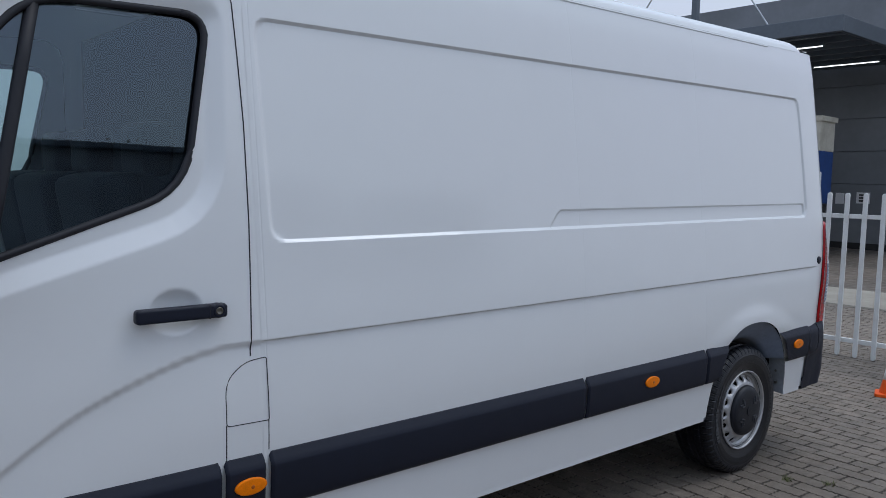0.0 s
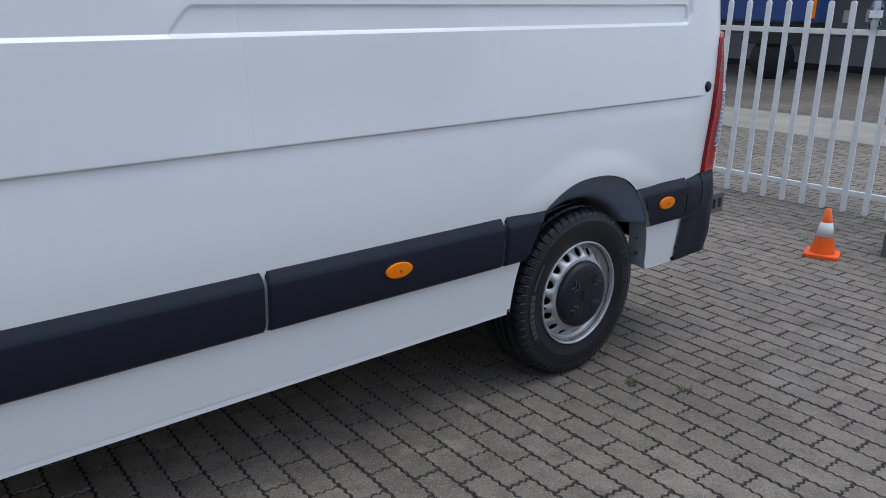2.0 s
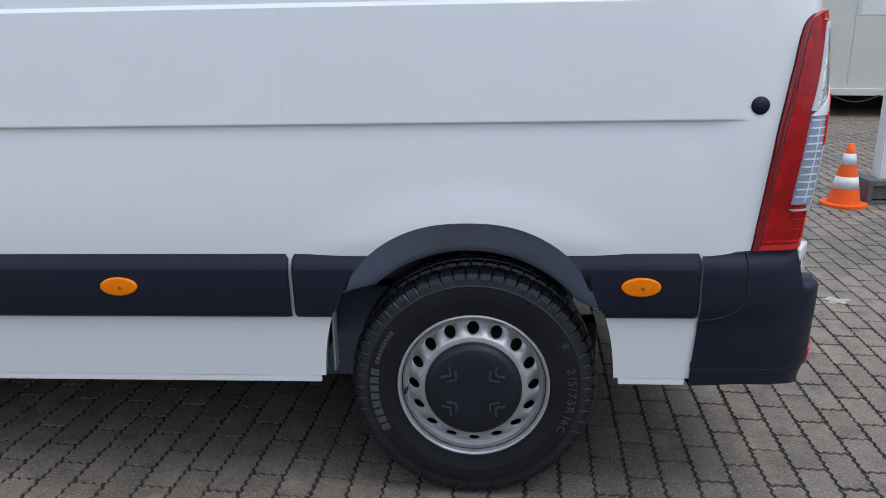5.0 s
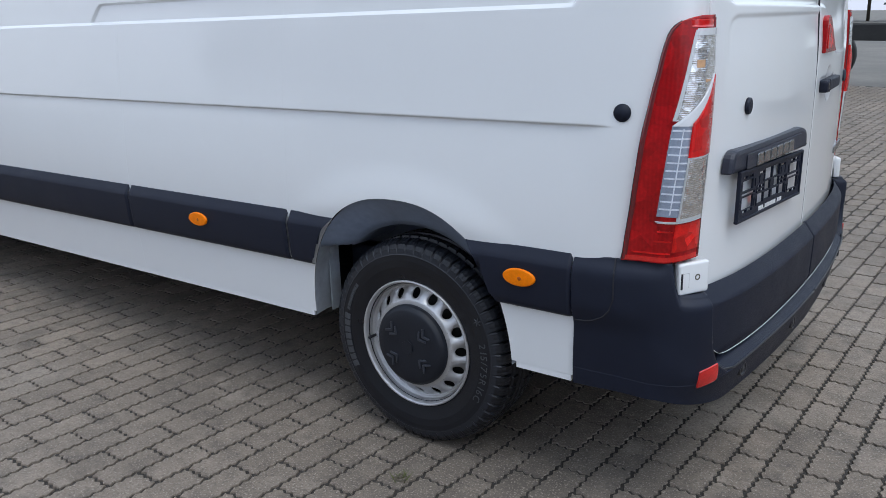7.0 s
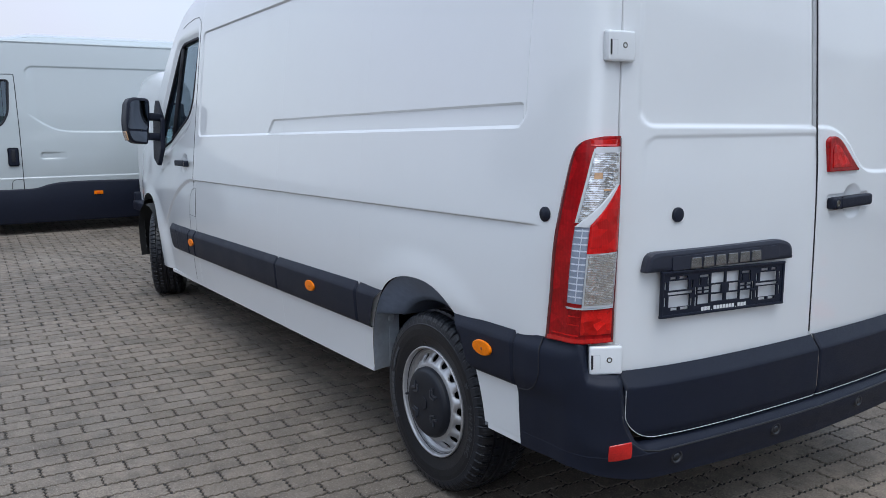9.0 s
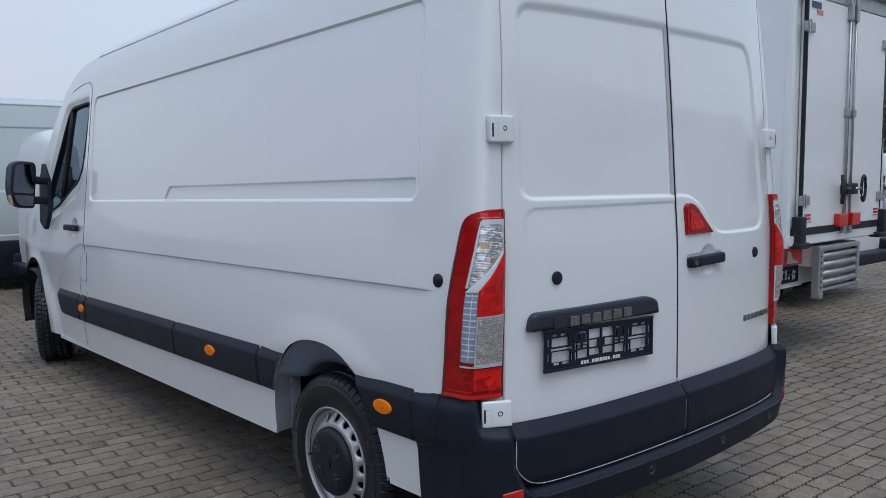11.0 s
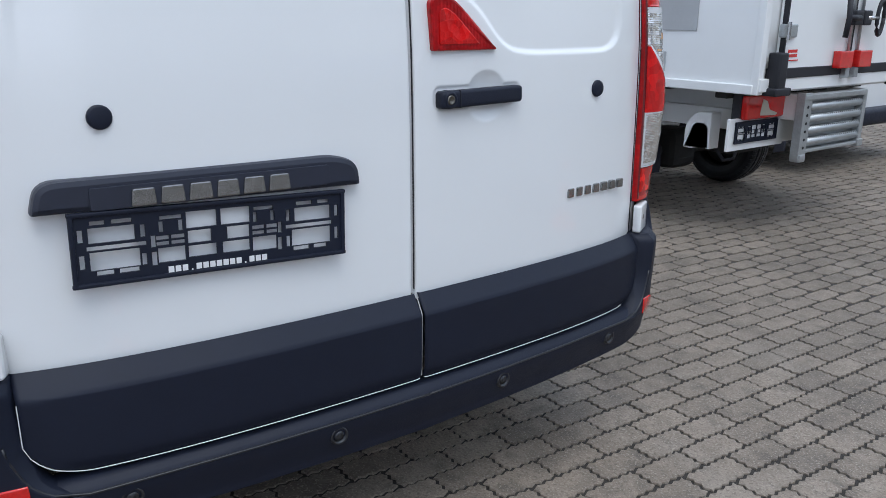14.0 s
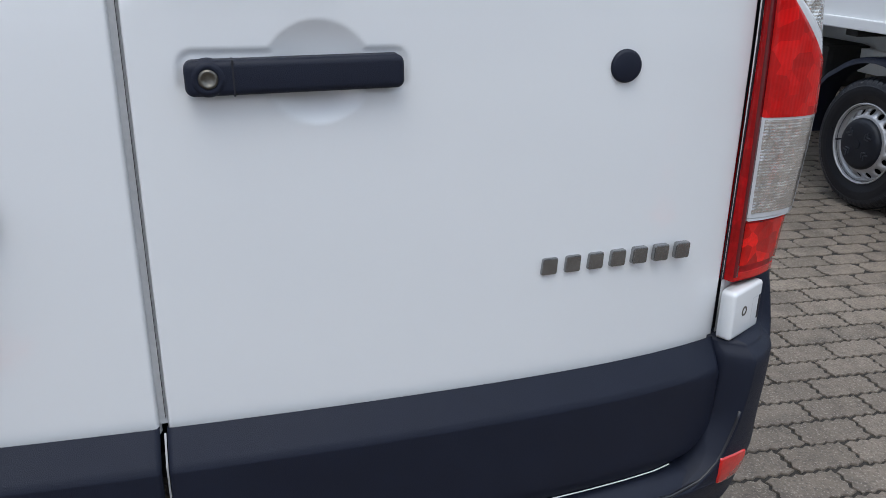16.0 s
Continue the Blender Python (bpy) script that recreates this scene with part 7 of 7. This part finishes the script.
part("upper_board", bm_box((0.05, 5.2, 0.38), (16.38, 8.35, 3.22), 0.01), CREAM, trailer, "pale board")
part("blue_wall", bm_box((0.8, 6.0, 1.35), (16.8, 8.2, 2.07), 0.03), BLUE, trailer, "dark blue lower wall")
warn = part("warning_plate", bm_box((0.02, 0.22, 0.50), (16.385, 5.42, 2.55), 0.003), WHITE_BAR, trailer, "red and white striped warning plate")
for k in range(5):
    part("stripe", bm_box((0.006, 0.25, 0.045), (16.373, 5.42, 2.36 + 0.095 * k), 0, 2, (25, 0, 0)), RED, warn)
part("marker_strip", bm_box((0.02, 0.10, 0.55), (16.385, 5.30, 1.75), 0.003), AMBER, trailer, "yellow marker strip")
part("chassis", bm_box((0.7, 5.8, 0.25), (16.85, 8.2, 1.25), 0.02), UNDER, trailer)
for y in (6.4, 9.9):
    part("wheel", bm_disc(0.5, 17.0, 16.62, 32, "x", 0.05), RUBBER, trailer, "black trailer wheel", True, Matrix.Translation((0, y, 0.5)))
part("bumper", bm_box((0.2, 1.6, 0.3), (16.45, 6.2, 1.0), 0.03), UNDER, trailer)

shed = empty("storage_shed", "dark grey storage shed across the yard", "shed", m=pose(0, 0, 0))
part("wall", bm_box((20.0, 5, 5.8), (-5.9, -19.0, 2.9), 0.03), CLAD, shed, "dark clad shed wall")
part("roof", bm_box((20.4, 5.4, 0.16), (-5.9, -19.0, 5.88), 0.03), CANOPY, shed, "flat shed roof")
for k in range(4):
    part("shutter", bm_box((3.2, 0.06, 3.6), (-13.7 + 5.2 * k, -16.48, 1.8), 0.02), CANOPY, shed, "roller shutter")

# ---------------------------------------------------------------- lorry tractor and boom
LORRY_TYRE = mat("dusty_lorry_rubber", (0.018, 0.018, 0.019), 0.75, vary=0.25, scale=5, bump=0.3, bump_scale=60)
LORRY_RIM = mat("dull_lorry_rim", (0.40, 0.40, 0.41), 0.45, metal=0.4, vary=0.3, scale=8)
tractor = empty("lorry", "dark grey lorry tractor unit with a silver side tank", "lorry", m=pose(0, 0, 0))
for y in (11.75, 13.5):
    lw = part("wheel", bm_revolve([(0.30, -0.13), (0.36, -0.15), (0.46, -0.15), (0.50, -0.13), (0.525, -0.10), (0.525, 0.10), (0.50, 0.13), (0.46, 0.15), (0.36, 0.15), (0.30, 0.13)], 60, "y"), LORRY_TYRE, tractor, "large dusty lorry tyre", True, Matrix.Translation((-1.58, y, 0.525)))
    part("rim", bm_revolve([(0.305, -0.14), (0.30, -0.10), (0.27, -0.05), (0.20, -0.02), (0.16, -0.06), (0.12, -0.10), (0.001, -0.10)], 40, "y"), LORRY_RIM, lw, "dull grey steel rim", True)
    for k in range(10):
        a = radians(36 * k)
        part("hand_hole", bm_disc(0.026, -0.030, -0.046, 14, "y", 0.002), UNDER, lw, "dark hole in the rim", True, Matrix.Translation((0.232 * math.cos(a), 0, 0.232 * math.sin(a))))
        part("wheel_nut", bm_disc(0.016, -0.09, -0.125, 6, "y", 0.003), LORRY_RIM, lw, "", False, Matrix.Translation((0.142 * math.cos(a + 0.3), 0, 0.142 * math.sin(a + 0.3))))
    part("hub", bm_disc(0.085, -0.09, -0.19, 24, "y", 0.02), LORRY_RIM, lw, "grey wheel hub", True)
fend = bm_grid([math.pi * k / 20 for k in range(-1, 22)], [0.0, 0.02, 0.35, 0.37], lambda a, d: Vector((-1.58 + (0.62 if d not in (0.0, 0.37) else 0.58) * math.cos(a), 11.55 + d, 0.525 + (0.62 if d not in (0.0, 0.37) else 0.58) * math.sin(a))))
part("fender", fend, mat("blue_grey_plastic", (0.06, 0.075, 0.10), 0.5, vary=0.1), tractor, "blue-grey mudguard", True)
part("side_tank", bm_box((0.55, 0.6, 0.66), (-2.52, 11.85, 0.66), 0.08, 4), RIM, tractor, "silver side tank", True)
part("tank_cover", bm_box((0.30, 0.03, 0.50), (-2.42, 11.535, 0.66), 0.012, 3), GALV, tractor, "", True)
part("tank_band", bm_box((0.05, 0.63, 0.69), (-2.66, 11.85, 0.66), 0.02), UNDER, tractor)
part("chassis_rail", join(bm_box((6.5, 0.1, 0.26), (-2.9, 12.2, 0.98), 0.01), bm_box((6.5, 0.1, 0.26), (-2.9, 13.0, 0.98), 0.01)), UNDER, tractor)
part("fifth_wheel", bm_box((0.95, 0.9, 0.10), (-1.65, 12.6, 1.19), 0.03), UNDER, tractor, "greasy fifth wheel plate")
part("valve_gear", join(*[bm_box((0.22, 0.2, 0.08), (-2.9 + 0.3 * k, 12.1, 1.13 + 0.02 * (k % 2)), 0.02) for k in range(4)]), UNDER, tractor)
part("cab", bm_box((2.0, 2.4, 2.6), (-6.6, 12.6, 1.9), 0.2, 4), GRP, tractor, "white lorry cab", True)

boom = empty("crane_boom", "heavy dark grey crane boom with hydraulic hoses", "crane", m=pose(0, 0, 0))
BOOM = mat("dark_machine_paint", (0.045, 0.05, 0.058), 0.5, vary=0.15, scale=2, dirt=(0.09, 0.09, 0.085), dirt_scale=3, dirt_amount=0.4)
part("boom_arm", bm_plate(round_poly([(-5.2, 2.72), (-5.2, 3.34), (-2.9, 3.32), (-1.9, 3.10), (0.6, 2.4), (1.2, 1.9), (0.7, 1.6), (-1.3, 2.45), (-2.6, 2.68)], [0.05, 0.05, 0.2, 0.2, 0.2, 0.2, 0.2, 0.2, 0.1], 4), 0.5, 0.03), BOOM, boom, "dark boom arm", False, pose(0, 14.2, 0))
part("boom_top", bm_box((2.4, 0.3, 0.10), (-4.0, 13.95, 3.44), 0.02), BOOM, boom)
part("column", bm_box((0.6, 0.8, 2.2), (1.0, 14.0, 1.1), 0.05), BOOM, boom)
for k in range(3):
    part("hose", bm_tube([(-3.5 + 0.25 * j, 13.66 - 0.03 * k, 3.36 + (0.16 + 0.03 * k) * math.sin(j * math.pi / 8)) for j in range(9)], 0.022, 6), GASKET, boom, "", True)
part("hose", bm_tube([(-2.9, 13.66, 2.9), (-2.75, 13.62, 3.05), (-2.62, 13.66, 3.25)], 0.02, 6), GASKET, boom, "", True)
part("coupling", bm_box((0.22, 0.12, 0.10), (-2.95, 13.66, 2.86), 0.03), GASKET, boom)

# ---------------------------------------------------------------- distance
far_fence = empty("fence", "white palisade fence seen far off across the yard", "fence", "yard fences")
picket_run(far_fence, (-22.0, 57.0, 0), (-10.0, 57.5, 0), 60, 1.5, 0.0, (1.3, 0.3), w=0.09)
near_fence = empty("fence", "white palisade fence on the open side of the yard", "fence", "yard fences")
picket_run(near_fence, (-14.0, -8.5, 0), (9.0, -8.6, 0), 96, 1.62, 0.0, (1.37, 0.2), w=0.06)
for x, y, h in ((-21.2, 65, 6.0), (-20.2, 65.5, 6.7), (-26.0, 64, 5.2), (-18.3, 66, 6.2)):
    lp = empty("street_lamp", "slim grey lamp post far off", "lamp", "lamp posts", pose(x, y, 0))
    part("post", bm_tube([(0, 0, 0), (0, 0, h)], 0.08, 8), GALV, lp)
    part("lamp_head", bm_box((0.6, 0.2, 0.10), (-0.25, 0, h), 0.03), GALV, lp)


def tree(at, h, spread, seed, label):
    r = random.Random(seed)
    t = empty("tree", label, "tree", "yard trees", pose(*at))
    bm = bm_tube([(0, 0, 0), (0.06 * h * 0.2, 0, h * 0.25), (0, 0.05, h * 0.55), (0.1, 0, h * 0.8)], 0.035 * h * 0.5, 8)
    limbs = []
    for k in range(9):
        a, z = r.uniform(0, 6.28), h * r.uniform(0.25, 0.7)
        tip = (math.cos(a) * spread * r.uniform(0.5, 0.9), math.sin(a) * spread * r.uniform(0.5, 0.9), z + h * r.uniform(0.1, 0.28))
        limbs.append(tip)
        bm = join(bm, bm_tube([(0, 0, z), (tip[0] * 0.5, tip[1] * 0.5, (z + tip[2]) / 2 + 0.1), tip], 0.010 * h, 6))
    part("trunk", bm, BARK, t, "brown trunk and limbs", True)
    vs, fs = [], []
    cl = limbs + [(r.gauss(0, spread * 0.42), r.gauss(0, spread * 0.42), h * r.uniform(0.35, 0.98)) for _ in range(46)]
    for cx, cy, cz in cl:
        cr = r.uniform(0.09, 0.17) * h
        for _ in range(150):
            d = Vector((r.gauss(0, 1), r.gauss(0, 1), r.gauss(0, 0.8))).normalized() * cr * r.uniform(0.4, 1.05)
            c = Vector((cx, cy, cz)) + d
            if c.z < h * 0.16:
                continue
            s = r.uniform(0.010, 0.022) * h
            u = Vector((r.gauss(0, 1), r.gauss(0, 1), r.gauss(0, 1))).normalized()
            v = u.orthogonal().normalized()
            i = len(vs)
            vs += [c + u * s, c + v * s * 0.6, c - u * s, c - v * s * 0.6]
            fs.append((i, i + 1, i + 2, i + 3))
    me = bpy.data.meshes.new("crown")
    me.from_pydata([tuple(v) for v in vs], [], fs)
    me.materials.append(GREEN)
    c = new("crown", me)
    c.parent = t
    c["label"] = "dense dark green leaves"
    return t


proto = tree((-24.0, 78.0, 0), 8.6, 3.4, 11, "broad dark green tree at the far edge of the yard")
proto2 = tree((-20.0, 80.0, 0), 7.6, 3.0, 12, "broad dark green tree at the far edge of the yard")
for k in range(26):
    copy_thing(proto if k % 2 else proto2, pose(-40 + k * 3.2, 79 + (k * 7 % 5), 0, 0, 0, k * 67))
for k in range(12):
    copy_thing(proto if k % 2 else proto2, pose(-34 + k * 5.5, -30 - (k * 5 % 7), 0, 0, 0, k * 51))

# ---------------------------------------------------------------- block paving
P_LEN, P_WID, P_ANG = 0.212, 0.106, radians(87.6)
PC, PS = math.cos(P_ANG), math.sin(P_ANG)


def paver_outline(inset, fine=True):
    """Toothed block: every edge zigzags, so that neighbours lock into one another."""
    a, b, k = P_LEN / 2, P_WID / 2, 0.0043 if fine else 0.0012
    nl, ns = (6, 3) if fine else (2, 1)
    pts = []
    for side in (1, -1):
        for i in range(2 * nl):
            x = -a + 2 * a * (i + 0.5) / (2 * nl)
            pts.append((x * side, (b - inset) * side + side * (k if i % 2 else -k)))
        for i in range(2 * ns):
            y = b - 2 * b * (i + 0.5) / (2 * ns)
            pts.append(((a - inset) * side + side * 1.15 * (k if i % 2 else -k), y * side * (1 - inset / b)))
    return pts


def paver_mesh(fine):
    rings = [(paver_outline(0.0050, fine), -0.013), (paver_outline(0.0052, fine), -0.0030), (paver_outline(0.0064, fine), 0.0)]
    n = len(rings[0][0])
    v = np.array([(x, y, z) for ring, z in rings for x, y in ring])
    f = [tuple(range(2 * n, 3 * n))[::-1]] + [(r * n + (k + 1) % n, r * n + k, (r + 1) * n + k, (r + 1) * n + (k + 1) % n) for r in (0, 1) for k in range(n)]
    return v, f


PV, PF = paver_mesh(True)
QV, QF = paver_mesh(False)


def close_by(x, y):
    """The stretch of yard round the van, laid with finely toothed blocks."""
    return -3.6 < x < 4.4 and -2.9 < y < 2.6


def paver_places(x0, x1, y0, y1):
    out = []
    rng = random.Random(5)
    for i in range(-140, 160):
        for j in range(-60, 110):
            u, v = (j + 0.5 * (i % 2)) * P_LEN, i * P_WID
            x, y = u * PC + v * PS + 0.045, u * PS - v * PC + 0.033
            r = [rng.random() for _ in range(4)]
            if x0 < x < x1 and y0 < y < y1:
                out.append((x, y, r))
    return out


def place_matrix(x, y, r):
    return pose(x + 0.003 * (r[1] - 0.5), y + 0.003 * (r[2] - 0.5), -0.0022 + 0.0022 * r[0], (r[1] - 0.5) * 1.0, (r[2] - 0.5) * 1.0, math.degrees(P_ANG) + (r[3] - 0.5) * 1.2)


def single(x, y):
    """The stretch of paving that is built block by block."""
    return (x - 1.55) ** 2 / 1.45 ** 2 + (y + 0.25) ** 2 / 1.25 ** 2 < 1


paving = tagged(new("pavement"), "grey concrete block paving with wavy edges and dark joints", "pavement", kind="structure")
block_mesh = bpy.data.meshes.new("paver")
block_mesh.from_pydata(PV.tolist(), [], PF)
block_mesh.materials.append(PAVER)
verts, faces, count, base = [], [], 0, 0
for x, y, r in paver_places(-11.5, 7.7, -7.5, 13.5):
    m = place_matrix(x, y, r)
    if single(x, y) and count < 300:
        ob = new("paver", block_mesh)
        ob.matrix_basis = m
        ob.parent = paving
        count += 1
        continue
    v, f = (PV, PF) if close_by(x, y) else (QV, QF)
    verts.append(v @ np.array(m.to_3x3()).T + np.array(m.translation))
    faces += [tuple(base + k for k in q) for q in f]
    base += len(v)
field = bpy.data.meshes.new("paving_field")
field.from_pydata(np.concatenate(verts).tolist(), [], faces)
field.materials.append(PAVER)
fo = tagged(new("paving_field", field), "grey concrete blocks laid in running bond", "", kind="stuff")
fo.parent = paving
